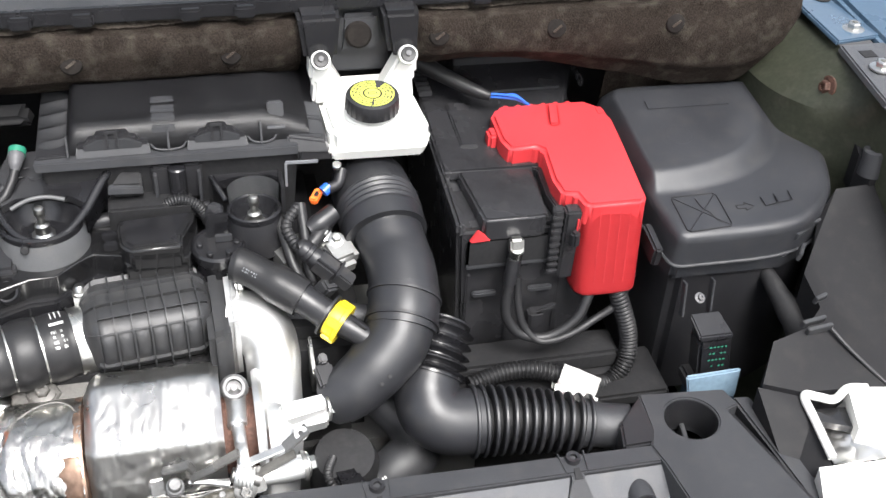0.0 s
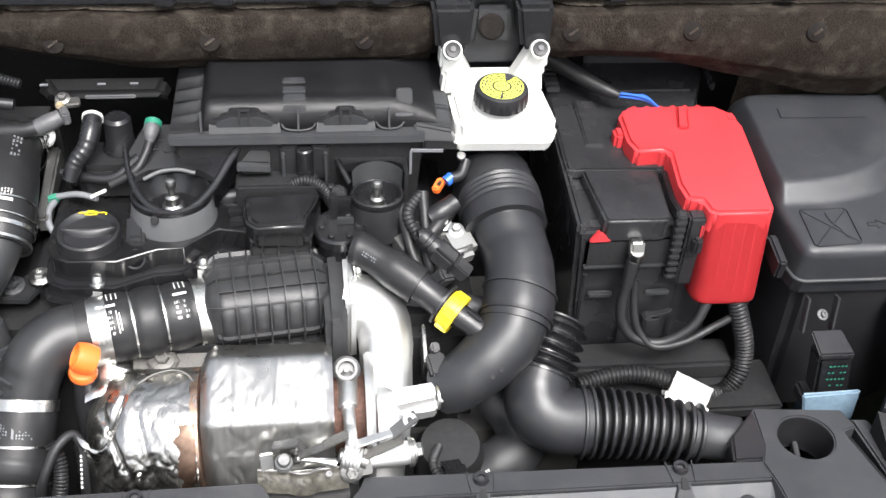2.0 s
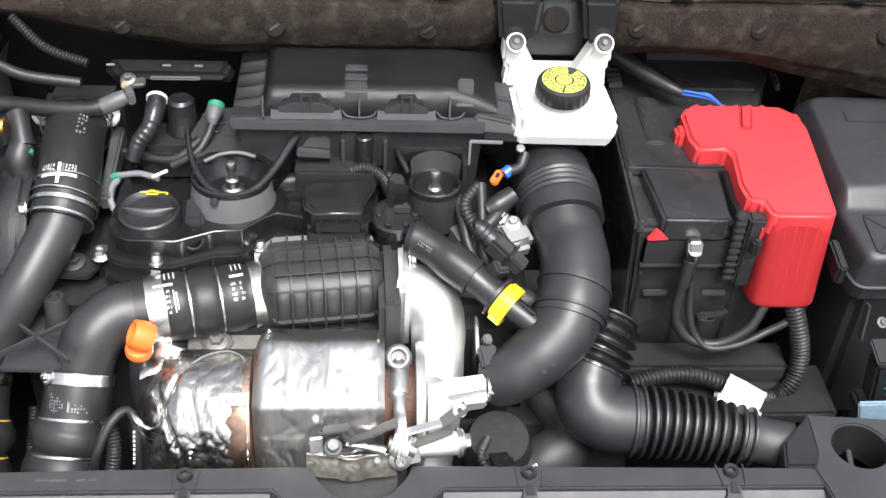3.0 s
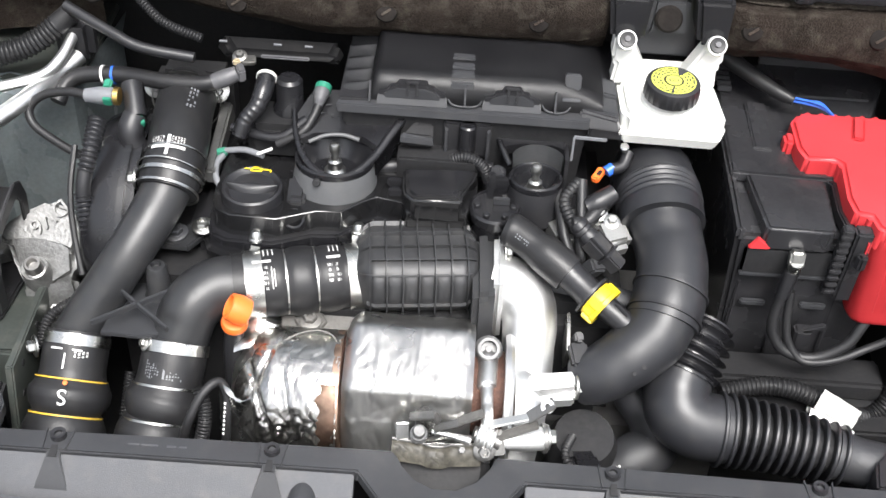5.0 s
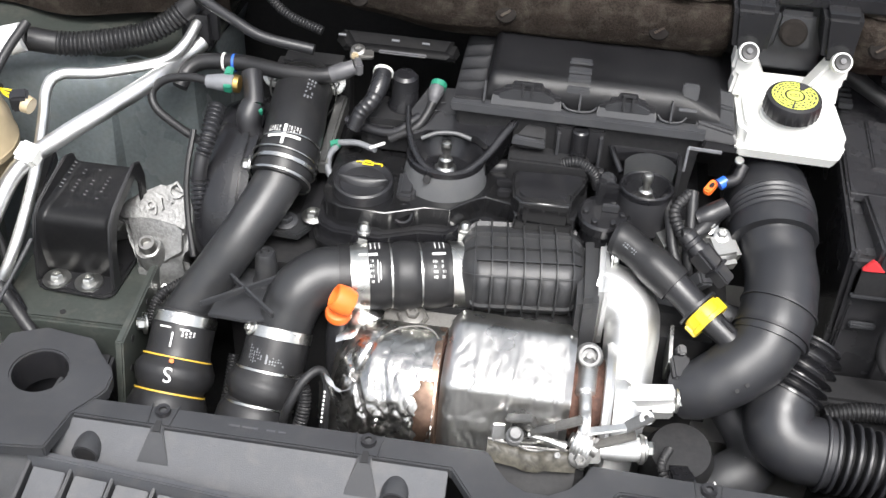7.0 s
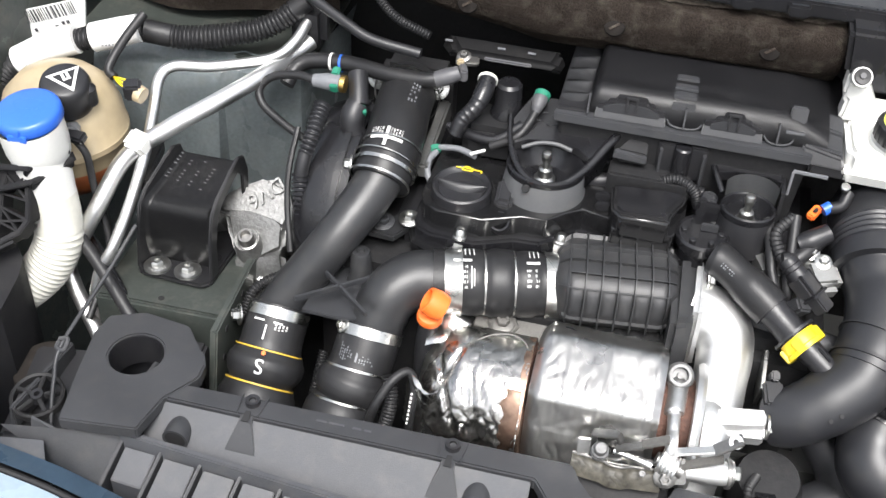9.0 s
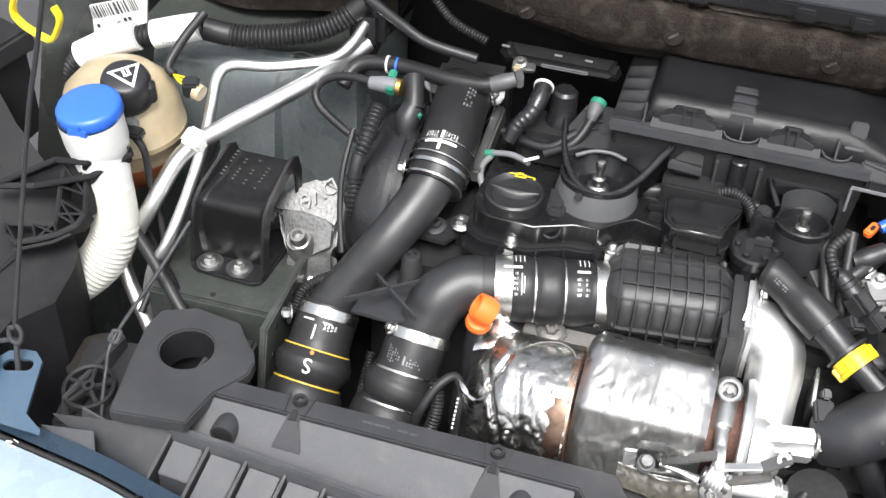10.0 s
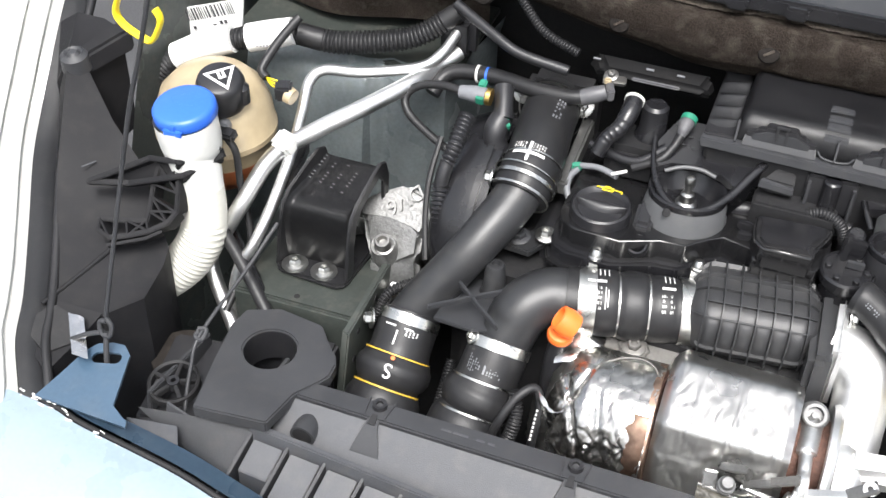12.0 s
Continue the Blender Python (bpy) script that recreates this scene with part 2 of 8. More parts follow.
def lettering(name, text, size, m, mat, parent, label="", depth=0.0006):
    cu = bpy.data.curves.new(name, "FONT")
    cu.body, cu.size, cu.align_x, cu.align_y, cu.extrude = text, size, "CENTER", "CENTER", depth
    tmp = new("tmp", cu)
    bpy.context.view_layer.update()
    me = bpy.data.meshes.new_from_object(tmp.evaluated_get(bpy.context.evaluated_depsgraph_get()))
    bpy.data.objects.remove(tmp)
    me.transform(m)
    me.materials.clear()
    me.materials.append(mat)
    ob = new(name, me)
    ob.parent = parent
    if parent.type == "EMPTY":
        ob.matrix_parent_inverse = Matrix.Translation(parent.location).inverted()
    if label:
        ob["label"] = label
    return ob


def bars(name, m, rows, mat, parent, label=""):
    """Rows of short flat bars, (x, y, width, height), on the xy plane of the pose m."""
    bm = bmesh.new()
    for x, y, w, h in rows:
        q = [bm.verts.new(m @ Vector((x + sx * w / 2, y + sy * h / 2, 0.0008))) for sx, sy in ((-1, -1), (1, -1), (1, 1), (-1, 1))]
        bm.faces.new(q)
    return part(name, bm, mat, parent, label)


def crumple(bm, amount, scale, seed=0.0):
    bm.normal_update()
    for v in bm.verts:
        d = noise.noise(v.co * scale + Vector((seed, 0, 0))) + 0.5 * noise.noise(v.co * scale * 2.7 + Vector((0, seed, 0)))
        v.co += v.normal * d * amount
    return bm


def patch(points, depth):
    """A many-cornered panel with its own corner heights, and a skirt that falls by depth."""
    bm = bmesh.new()
    a = [bm.verts.new(p) for p in points]
    b = [bm.verts.new((x, y, z - depth)) for x, y, z in points]
    bm.faces.new(a)
    bm.faces.new(b[::-1])
    n = len(a)
    for i in range(n):
        bm.faces.new((a[i], b[i], b[(i + 1) % n], a[(i + 1) % n]))
    bmesh.ops.triangulate(bm, faces=[f for f in bm.faces if len(f.verts) > 4])
    return bm


# ---- the large structure ----
def structure(name, bm, mat, label, category):
    return tagged(part(name, bm, mat), label, category, kind="structure")


structure("ground", prism([(-60, -60), (60, -60), (60, 60), (-60, 60)], -0.1, 0, 0), ASPHALT, "grey asphalt ground under the parked car", "ground")

# undertray, bulkhead and lower front that close the bay round the engine
structure("undertray", prism([(-0.95, -0.2), (0.95, -0.2), (0.95, 0.75), (-0.95, 0.75)], 0.42, 0.44, 0), DEEP, "dark plastic undertray below the engine", "undertray")
structure("wall_rear", box((1.9, 0.03, 0.80), pose(0, 0.66, 0.82), 0.004), DEEP, "dark painted steel bulkhead behind the engine", "bulkhead")
structure("wall_front", box((1.5, 0.02, 0.30), pose(0, -0.16, 0.60), 0.004), DEEP, "dark plastic front crossmember under the slam panel", "crossmember")


def inner_wing(side, mat, label):
    """The side wall of the bay, with a strut tower that bulges inwards."""
    def fn(u, v):
        y = -0.12 + 0.80 * u
        rise = min(1, max(0, (y + 0.05) / 0.35)) if side > 0 else min(1, max(0, (y - 0.20) / 0.12))
        z = 0.44 + ((0.50 if side > 0 else 0.40) + (0.18 if side > 0 else 0.30) * rise) * v
        bulge = math.exp(-((y - 0.50) / 0.17) ** 4) * (0.02 if side < 0 else 0.10) * min(1, max(0, (1.12 - z) / 0.05))
        return Vector((side * (0.90 - bulge), y, z))
    return structure("wall_left" if side < 0 else "wall_right", sheet(fn, 36, 24, 0.004), mat, label, "inner wing")


inner_wing(-1, INNER, "grey-green painted steel inner wing with strut tower")
inner_wing(1, OLIVE, "dusty olive painted steel inner wing")

bonnet = structure("bonnet", hexa([(-0.72, 0.74, 1.235), (0.72, 0.74, 1.235), (0.66, 0.48, 2.21), (-0.66, 0.48, 2.21)], [(-0.72, 0.76, 1.255), (0.72, 0.76, 1.255), (0.66, 0.50, 2.22), (-0.66, 0.50, 2.22)], 0.008), BODY, "raised bonnet over the engine bay", "bonnet")

INSIDE = material("pale_blue_inner_paint", (0.27, 0.31, 0.35), 0.35, vary=0.1, blotch=4, bump=0.05, coat=0.3, dust=0.1)
part("inner_skin", hexa([(-0.70, 0.732, 1.225), (0.70, 0.732, 1.225), (0.64, 0.474, 2.195), (-0.64, 0.474, 2.195)], [(-0.70, 0.742, 1.231), (0.70, 0.742, 1.231), (0.64, 0.484, 2.199), (-0.64, 0.484, 2.199)], 0.004), INSIDE, bonnet, "painted inner skin")

# ---- scuttle, felt and bracket ----
cowl = thing("scuttle_panel", (0, 0.5, 1.16), "black plastic scuttle panel below the windscreen", "scuttle panel")
part("upper_panel", hexa([(-0.90, 0.47, 1.192), (0.86, 0.47, 1.192), (0.86, 0.80, 1.23), (-0.90, 0.80, 1.23)],
                         [(-0.90, 0.47, 1.208), (0.86, 0.47, 1.208), (0.86, 0.80, 1.25), (-0.90, 0.80, 1.25)], 0.004), GREY, cowl)
part("front_lip", box((1.7, 0.012, 0.02), pose(-0.02, 0.462, 1.204), 0.003), SATIN, cowl)
part("front_face", box((1.7, 0.010, 0.05), pose(-0.02, 0.492, 1.176), 0.002), BLACK, cowl)
for x in (-0.43, -0.36, -0.155, -0.085, 0.04, 0.105, 0.40, 0.62):
    part("clip", box((0.026, 0.012, 0.016), pose(x, 0.452, 1.203, 0, 0, 0), 0.003), SATIN, cowl)


def felt(x0, x1, low, y0, label, seed):
    """A soft quilted mat hung on the bulkhead, rolled over at its top edge."""
    ob = thing("insulation_mat", ((x0 + x1) / 2, y0, 1.0), label, "insulation", "insulation mats")

    def fn(u, v):
        x = x0 + (x1 - x0) * u
        a = 1.183 - (1.183 - low(x)) * min(1, max(0, (v - 0.12) / 0.88))
        roll = max(0, 1 - v / 0.14)
        y = y0 + 0.035 * roll ** 2 + 0.03 * max(0, v - 0.75) / 0.25 * 0.6 - 0.012 * math.sin(math.pi * min(1, v * 1.2))
        w = noise.noise(Vector((x * 7 + seed, v * 2, 0))) * 0.006 + noise.noise(Vector((x * 60, v * 22, seed))) * 0.0007
        edge = 0.012 * (max(0, 1 - u / 0.04) + max(0, 1 - (1 - u) / 0.04))
        return Vector((x, y + w + edge, a + 0.003 * noise.noise(Vector((x * 14, seed, v)))))
    part("mat", sheet(fn, int((x1 - x0) * 220), 40, 0.012), FELT, ob, sharp=60)
    # Fringe in a paler felt, which paints in the light on the top edge.
    part("frayed_edge", sheet(lambda u, v: fn(u, 0.01) + Vector((0, -0.018 + 0.022 * v + 0.002 * noise.noise(Vector((u * 90, v * 4, seed))), 0.003 + 0.0035 * math.sin(math.pi * v) + 0.0016 * noise.noise(Vector((u * 70, v * 6, seed))))), int((x1 - x0) * 260), 6, 0.004), FRAY, ob, "frayed top edge, paler where lit from above", sharp=60)
    return ob


def button(ob, x, y, z):
    part("button", lathe([(0, 0.006), (0.006, 0.006), (0.0125, 0.004), (0.0145, 0.0), (0.0, -0.004)], axis_frame((x, y + 0.006, z), (0, -1, 0.35)), 20), BUTTON, ob)
    part("button_slot", box((0.014, 0.003, 0.003), axis_frame((x, y - 0.001, z + 0.002), (0, -1, 0.35)) @ pose(0, 0, 0, 0, 0, 35), 0.0005), FELT, ob)


# FRAY: felt fringe, lightened for the light from above.
FRAY = material("frayed_lit_felt", (0.115, 0.098, 0.082), 0.95, vary=0.5, grain=300, blotch=30, bump=1.0, spec=0.1)
BUTTON = material("dusty_brown_button", (0.013, 0.011, 0.010), 0.85, vary=0.4, dust=0.05, spec=0.15)
fl = felt(-0.66, 0.17, lambda x: 1.101 + 0.20 * max(0, -0.20 - x), 0.45, "dirty brown felt insulation mat on the bulkhead behind the engine", 3.0)
for x in (-0.47, -0.29, -0.105, 0.083):
    button(fl, x, 0.437, 1.152)
part("side_mat", sheet(lambda u, v: Vector((-0.90 + 0.42 * u, 0.502 + 0.012 * math.sin(9 * u) + 0.004 * math.sin(14 * u + 5 * v), 1.20 - (0.165 - 0.03 * u) * v)), 50, 20, 0.008), FELT, fl)
fr = felt(0.315, 0.852, lambda x: 1.108 - 0.062 * min(1, max(0, (x - 0.46) / 0.24)) + 0.075 * max(0, (x - 0.78) / 0.07) ** 1.5, 0.45, "dirty brown felt insulation mat on the bulkhead behind the battery", 8.0)
part("lower_mat", sheet(lambda u, v: Vector((0.603 + 0.34 * u, 0.497 + 0.022 * v + 0.004 * math.sin(13 * u + 3 * v), 1.085 - 0.17 * v)), 40, 14, 0.006), FELT, fr)
for x, z in ((0.345, 1.172), (0.50, 1.172), (0.665, 1.168)):
    button(fr, x, 0.437, z - 0.013)

brk = thing("reservoir_bracket", (0.24, 0.46, 1.14), "black plastic bracket holding the brake fluid reservoir", "bracket")
part("left_arm", hexa([(0.172, 0.425, 1.140), (0.212, 0.425, 1.140), (0.215, 0.50, 1.155), (0.168, 0.50, 1.155)], [(0.165, 0.43, 1.20), (0.218, 0.43, 1.20), (0.22, 0.50, 1.205), (0.162, 0.50, 1.205)], 0.006), SATIN, brk)
part("right_arm", hexa([(0.278, 0.425, 1.140), (0.313, 0.425, 1.140), (0.32, 0.50, 1.155), (0.275, 0.50, 1.155)], [(0.27, 0.43, 1.20), (0.316, 0.43, 1.20), (0.32, 0.50, 1.205), (0.268, 0.50, 1.205)], 0.006), SATIN, brk)
part("back_plate", hexa([(0.205, 0.468, 1.10), (0.285, 0.468, 1.10), (0.285, 0.50, 1.10), (0.205, 0.50, 1.10)], [(0.205, 0.478, 1.205), (0.285, 0.478, 1.205), (0.285, 0.50, 1.205), (0.205, 0.50, 1.205)], 0.004), GREY, brk)
part("felt_pad", hexa([(0.217, 0.455, 1.135), (0.272, 0.455, 1.135), (0.272, 0.47, 1.135), (0.217, 0.47, 1.135)], [(0.222, 0.46, 1.185), (0.268, 0.46, 1.185), (0.268, 0.475, 1.185), (0.222, 0.475, 1.185)], 0.006), GREY, brk)
part("button", disc((0.243, 0.457, 1.160), (0, -1, 0.3), 0.017, 0.008, 0.003), BUTTON, brk)

# ---- front panel ----
slam = thing("slam_panel", (0, -0.05, 0.80), "weathered grey plastic slam panel with moulded bosses and round openings", "slam panel")
strip = [(-0.545, 0.0), (-0.3, 0.005), (-0.053, 0.008), (-0.043, -0.012), (-0.028, -0.030), (-0.008, -0.041), (0.018, -0.041), (0.040, -0.028), (0.055, -0.008), (0.061, 0.008), (0.3, 0.004), (0.545, 0.0), (0.545, -0.026), (0.094, -0.025), (0.066, -0.062), (0.05, -0.12), (-0.05, -0.12), (-0.064, -0.062), (-0.091, -0.025), (-0.545, -0.026)]
part("top_strip", prism(strip, 0.828, 0.845, 0.002), GREY, slam)
for s in (-1, 1):
    part("recess_floor", hexa([(s * 0.094, -0.0255, 0.815), (s * 0.545, -0.0265, 0.815), (s * 0.53, -0.13, 0.72), (s * 0.094, -0.13, 0.72)],
                              [(s * 0.094, -0.0255, 0.840), (s * 0.545, -0.0265, 0.840), (s * 0.53, -0.13, 0.742), (s * 0.094, -0.13, 0.742)], 0.001), PANEL, slam)
for x in (-0.424, -0.187, 0.190, 0.418):
    bm = hexa([(x - 0.007, -0.010, 0.80), (x + 0.007, -0.010, 0.80), (x + 0.022, -0.060, 0.806), (x - 0.022, -0.060, 0.806)],
              [(x - 0.0065, 0.001, 0.8475), (x + 0.0065, 0.001, 0.8475), (x + 0.0075, -0.033, 0.842), (x - 0.0075, -0.033, 0.842)], 0.0008)
    b = part("boss", bm, GREY, slam)
    # Solid dark block for the hollow; its inner shade is in the colour.
    part("pocket", hexa([(x - 0.0045, -0.031, 0.836), (x + 0.0045, -0.031, 0.836), (x + 0.003, -0.017, 0.836), (x - 0.003, -0.017, 0.836)], [(x - 0.0045, -0.0330, 0.8436), (x + 0.0045, -0.0330, 0.8436), (x + 0.003, -0.020, 0.8472), (x - 0.003, -0.020, 0.8472)], 0), DEEP, b)
    part("screw_socket", lathe([(0.0, -0.003), (0.0042, -0.003), (0.0046, 0.003), (0.0085, 0.0035), (0.0095, -0.012)], pose(x, -0.006, 0.8475), 20), BLACK, b)
    for e in (-1, 1):
        part("side_rib", box((0.0016, 0.030, 0.004), pose(x + e * 0.014, -0.010, 0.845, 0, 0, -e * 6), 0.0004), GREY, slam)
for x in (-0.500, -0.149, 0.149, 0.490):
    mh = axis_frame((x, -0.060, 0.817), (0, 0.99, 0.02))
    d = part("hooded_dome", lathe([(0.0125, 0.0), (0.0155, 0.0), (0.0155, 0.014), (0.0135, 0.026), (0.008, 0.035), (0, 0.039)], mh, 26), GREY, slam)
    # Dark disc closes the dome and carries the shade of its mouth.
    part("dome_opening", disc((x, -0.0585, 0.817), (0, -0.99, -0.02), 0.0126, 0.0012, 0, 22), DEEP, d)
for x, w in ((-0.34, 0.012), (-0.322, 0.018), (-0.298, 0.010), (-0.285, 0.008)):
    part("moulded_mark", box((w, 0.003, 0.0008), pose(x, -0.010, 0.8452), 0.0002), PANEL, slam)


def corner_box(s, outline, hole, low=0.79):
    b = part("corner_box", prism([(s * x, y) for x, y in outline], low, 0.8475, 0.002, hole=(s * hole[0], hole[1], hole[2])), GREY, slam)
    part("opening_wall", lathe([(hole[2] + 0.001, 0.844), (hole[2] - 0.0005, 0.844), (hole[2] - 0.0015, 0.80), (hole[2] + 0.001, 0.80)], pose(s * hole[0], hole[1], 0), 40), BLACK, b)
    part("inner_bracket", hexa([(s * hole[0] - 0.004, hole[1] - 0.03, 0.78), (s * hole[0] + 0.002, hole[1] - 0.03, 0.78), (s * hole[0] + 0.010, hole[1] + 0.03, 0.78), (s * hole[0] + 0.004, hole[1] + 0.03, 0.78)], [(s * hole[0] - 0.004, hole[1] - 0.03, 0.800), (s * hole[0] + 0.002, hole[1] - 0.03, 0.800), (s * hole[0] + 0.010, hole[1] + 0.03, 0.806), (s * hole[0] + 0.004, hole[1] + 0.03, 0.806)], 0.001), GREY, b)
    return b


corner_box(-1, [(0.503, 0.004), (0.498, 0.014), (0.499, 0.034), (0.506, 0.048), (0.524, 0.066), (0.544, 0.090), (0.605, 0.098), (0.645, 0.080), (0.650, 0.05), (0.640, -0.01), (0.624, -0.090), (0.534, -0.080), (0.524, -0.028)], (0.585, 0.028, 0.033), 0.830)
corner_box(1, [(0.515, -0.004), (0.525, 0.02), (0.529, 0.079), (0.637, 0.070), (0.646, 0.042), (0.628, 0.036), (0.672, -0.13), (0.535, -0.13), (0.522, -0.034)], (0.579, 0.030, 0.033))
part("side_skirt", hexa([(0.628, 0.036, 0.77), (0.676, -0.13, 0.77), (0.695, -0.12, 0.77), (0.65, 0.05, 0.77)], [(0.628, 0.036, 0.836), (0.672, -0.13, 0.836), (0.688, -0.12, 0.83), (0.645, 0.045, 0.83)], 0.003), BLACK, slam)
part("outer_rail", hexa([(0.648, 0.062, 0.80), (0.67, 0.06, 0.80), (0.735, -0.12, 0.77), (0.70, -0.13, 0.77)], [(0.645, 0.06, 0.842), (0.668, 0.058, 0.842), (0.725, -0.10, 0.815), (0.69, -0.12, 0.815)], 0.003), GREY, slam)
part("duct_shoulder", hexa([(0.485, 0.005, 0.77), (0.53, 0.0, 0.77), (0.53, 0.075, 0.77), (0.495, 0.045, 0.77)], [(0.487, 0.008, 0.838), (0.53, 0.0, 0.848), (0.53, 0.077, 0.848), (0.495, 0.045, 0.838)], 0.003), BLACK, slam)

# grille frame in front of the panel, a row of moulded cells
grille = thing("grille_frame", (-0.4, -0.1, 0.76), "grey plastic grille frame with open moulded cells", "grille")
part("front_rail", hexa([(-0.560, -0.070, 0.79), (-0.25, -0.088, 0.78), (-0.25, -0.096, 0.78), (-0.560, -0.078, 0.79)], [(-0.560, -0.068, 0.828), (-0.25, -0.084, 0.815), (-0.25, -0.092, 0.815), (-0.560, -0.076, 0.828)], 0.0015), PANEL, grille)
part("side_cheek", sheet(lambda u, v: Vector((-0.694 + 0.136 * u + 0.060 * v * (1 - u) - 0.010 * v * u, -0.100 + 0.030 * u - 0.010 * v - 0.040 * v * u, 0.828 - 0.008 * u - 0.036 * v)), 12, 8, 0.003), PANEL, grille)
part("cheek_lip", hexa([(-0.702, -0.116, 0.800), (-0.640, -0.108, 0.800), (-0.622, -0.136, 0.800), (-0.672, -0.130, 0.800)], [(-0.702, -0.114, 0.822), (-0.638, -0.105, 0.824), (-0.620, -0.134, 0.820), (-0.670, -0.127, 0.820)], 0.001), PANEL, grille)
part("upright_tab", hexa([(-0.674, -0.078, 0.790), (-0.640, -0.084, 0.790), (-0.640, -0.088, 0.790), (-0.674, -0.082, 0.790)], [(-0.670, -0.074, 0.822), (-0.634, -0.081, 0.818), (-0.634, -0.084, 0.818), (-0.670, -0.077, 0.822)], 0.001), PANEL, grille)
for i in range(7):
    x, y, z = -0.556 + 0.0485 * i, -0.076 - 0.0026 * i, 0.815 - 0.002 * i
    part("cell_wall", hexa([(x - 0.003, y, z - 0.08), (x + 0.001, y, z - 0.08), (x - 0.014, y - 0.09, z - 0.10), (x - 0.018, y - 0.09, z - 0.10)], [(x - 0.003, y, z + 0.003), (x + 0.001, y, z + 0.003), (x - 0.014, y - 0.09, z - 0.045), (x - 0.018, y - 0.09, z - 0.045)], 0.001), GREY, grille)
    if i < 6:
        deep = 0.034 if i % 3 == 0 else 0.080
        s = -0.16
        part("cell_panel", hexa([(x + 0.004, y - 0.004, z - 0.03), (x + 0.042, y - 0.006, z - 0.03), (x + 0.042 + s * deep, y - 0.006 - deep, z - 0.05 - 0.3 * deep), (x + 0.004 + s * deep, y - 0.004 - deep, z - 0.05 - 0.3 * deep)],
                               [(x + 0.004, y - 0.004, z - 0.003), (x + 0.042, y - 0.006, z - 0.004), (x + 0.042 + s * deep, y - 0.006 - deep, z - 0.006 - 0.55 * deep), (x + 0.004 + s * deep, y - 0.004 - deep, z - 0.005 - 0.55 * deep)], 0.001), PANEL, grille)
        if i % 3 == 0:
            part("cell_strut", box((0.003, 0.05, 0.006), pose(x + 0.016, y - 0.065, z - 0.048, -25, 0, 9), 0.0008), PANEL, grille)
part("lower_rail", hexa([(-0.56, -0.165, 0.66), (-0.25, -0.18, 0.66), (-0.25, -0.19, 0.66), (-0.56, -0.175, 0.66)], [(-0.56, -0.163, 0.775), (-0.25, -0.178, 0.76), (-0.25, -0.188, 0.76), (-0.56, -0.173, 0.775)], 0.002), PANEL, grille)


# ---- engine ----
engine = thing("engine_block", (-0.05, 0.3, 0.5), "dark oily diesel engine block below the covers", "engine")
part("block", box((0.62, 0.36, 0.42), pose(-0.10, 0.36, 0.70), 0.02), DEEP, engine)
part("head", box((0.50, 0.26, 0.10), pose(-0.08, 0.38, 0.90), 0.015), BLACK, engine)
part("gearbox", box((0.30, 0.30, 0.22), pose(0.22, 0.32, 0.66), 0.04), CAST, engine)
# air filter housing
airbox = thing("air_filter_housing", (0, 0.42, 1.0), "black plastic air filter housing with ribbed lid", "air filter housing")


def lid_skin(u, v):
    """The lid: a steep front that rolls over into a gently rising top, round at its ends."""
    x = -0.122 + 0.290 * u
    if v < 0.4:
        a = v / 0.4 * 1.57
        y, z = 0.363 + 0.026 * (1 - math.cos(a)), 1.074 + 0.032 * math.sin(a)
    else:
        b = (v - 0.4) / 0.6
        y, z = 0.389 + 0.20 * b, 1.106 + 0.040 * b
    left = max(0, 1 - u / 0.055)
    right = max(0, (u - 0.80) / 0.20)
    z = 1.074 + (z - 1.074) * math.sqrt(max(0, 1 - left ** 2.2)) * (1 - 0.50 * right ** 1.5)
    return Vector((x + 0.006 * left * v, y, z))


part("lid", sheet(lid_skin, 64, 40, 0.003), BLACK, airbox)
part("lid_flank", hexa([(-0.156, 0.358, 1.062), (-0.116, 0.360, 1.062), (-0.116, 0.58, 1.064), (-0.156, 0.58, 1.064)], [(-0.155, 0.360, 1.076), (-0.116, 0.362, 1.076), (-0.116, 0.58, 1.090), (-0.153, 0.58, 1.088)], 0.002), BLACK, airbox)
part("lid_flank", hexa([(0.140, 0.350, 1.060), (0.192, 0.345, 1.060), (0.192, 0.52, 1.06), (0.140, 0.52, 1.06)], [(0.140, 0.360, 1.080), (0.188, 0.354, 1.072), (0.186, 0.52, 1.088), (0.140, 0.52, 1.096)], 0.003), BLACK, airbox)
for y, z in ((0.372, 1.082), (0.402, 1.090)):
    part("flank_step", hexa([(0.144, y - 0.012, z - 0.02), (0.188, y - 0.015, z - 0.022), (0.188, y + 0.02, z - 0.02), (0.144, y + 0.02, z - 0.02)], [(0.146, y - 0.008, z), (0.186, y - 0.011, z - 0.006), (0.185, y + 0.016, z), (0.146, y + 0.018, z + 0.006)], 0.002), GREY, airbox)
part("lower_shell", hexa([(-0.145, 0.362, 0.96), (0.145, 0.362, 0.96), (0.16, 0.60, 0.96), (-0.145, 0.60, 0.96)], [(-0.152, 0.360, 1.062), (0.152, 0.356, 1.062), (0.165, 0.60, 1.062), (-0.15, 0.60, 1.062)], 0.004), DEEP, airbox)
part("front_lip", hexa([(-0.156, 0.351, 1.060), (0.152, 0.347, 1.060), (0.154, 0.362, 1.060), (-0.154, 0.366, 1.060)], [(-0.158, 0.353, 1.0715), (0.152, 0.349, 1.0715), (0.154, 0.366, 1.0735), (-0.154, 0.370, 1.0735)], 0.0012), GREY, airbox)
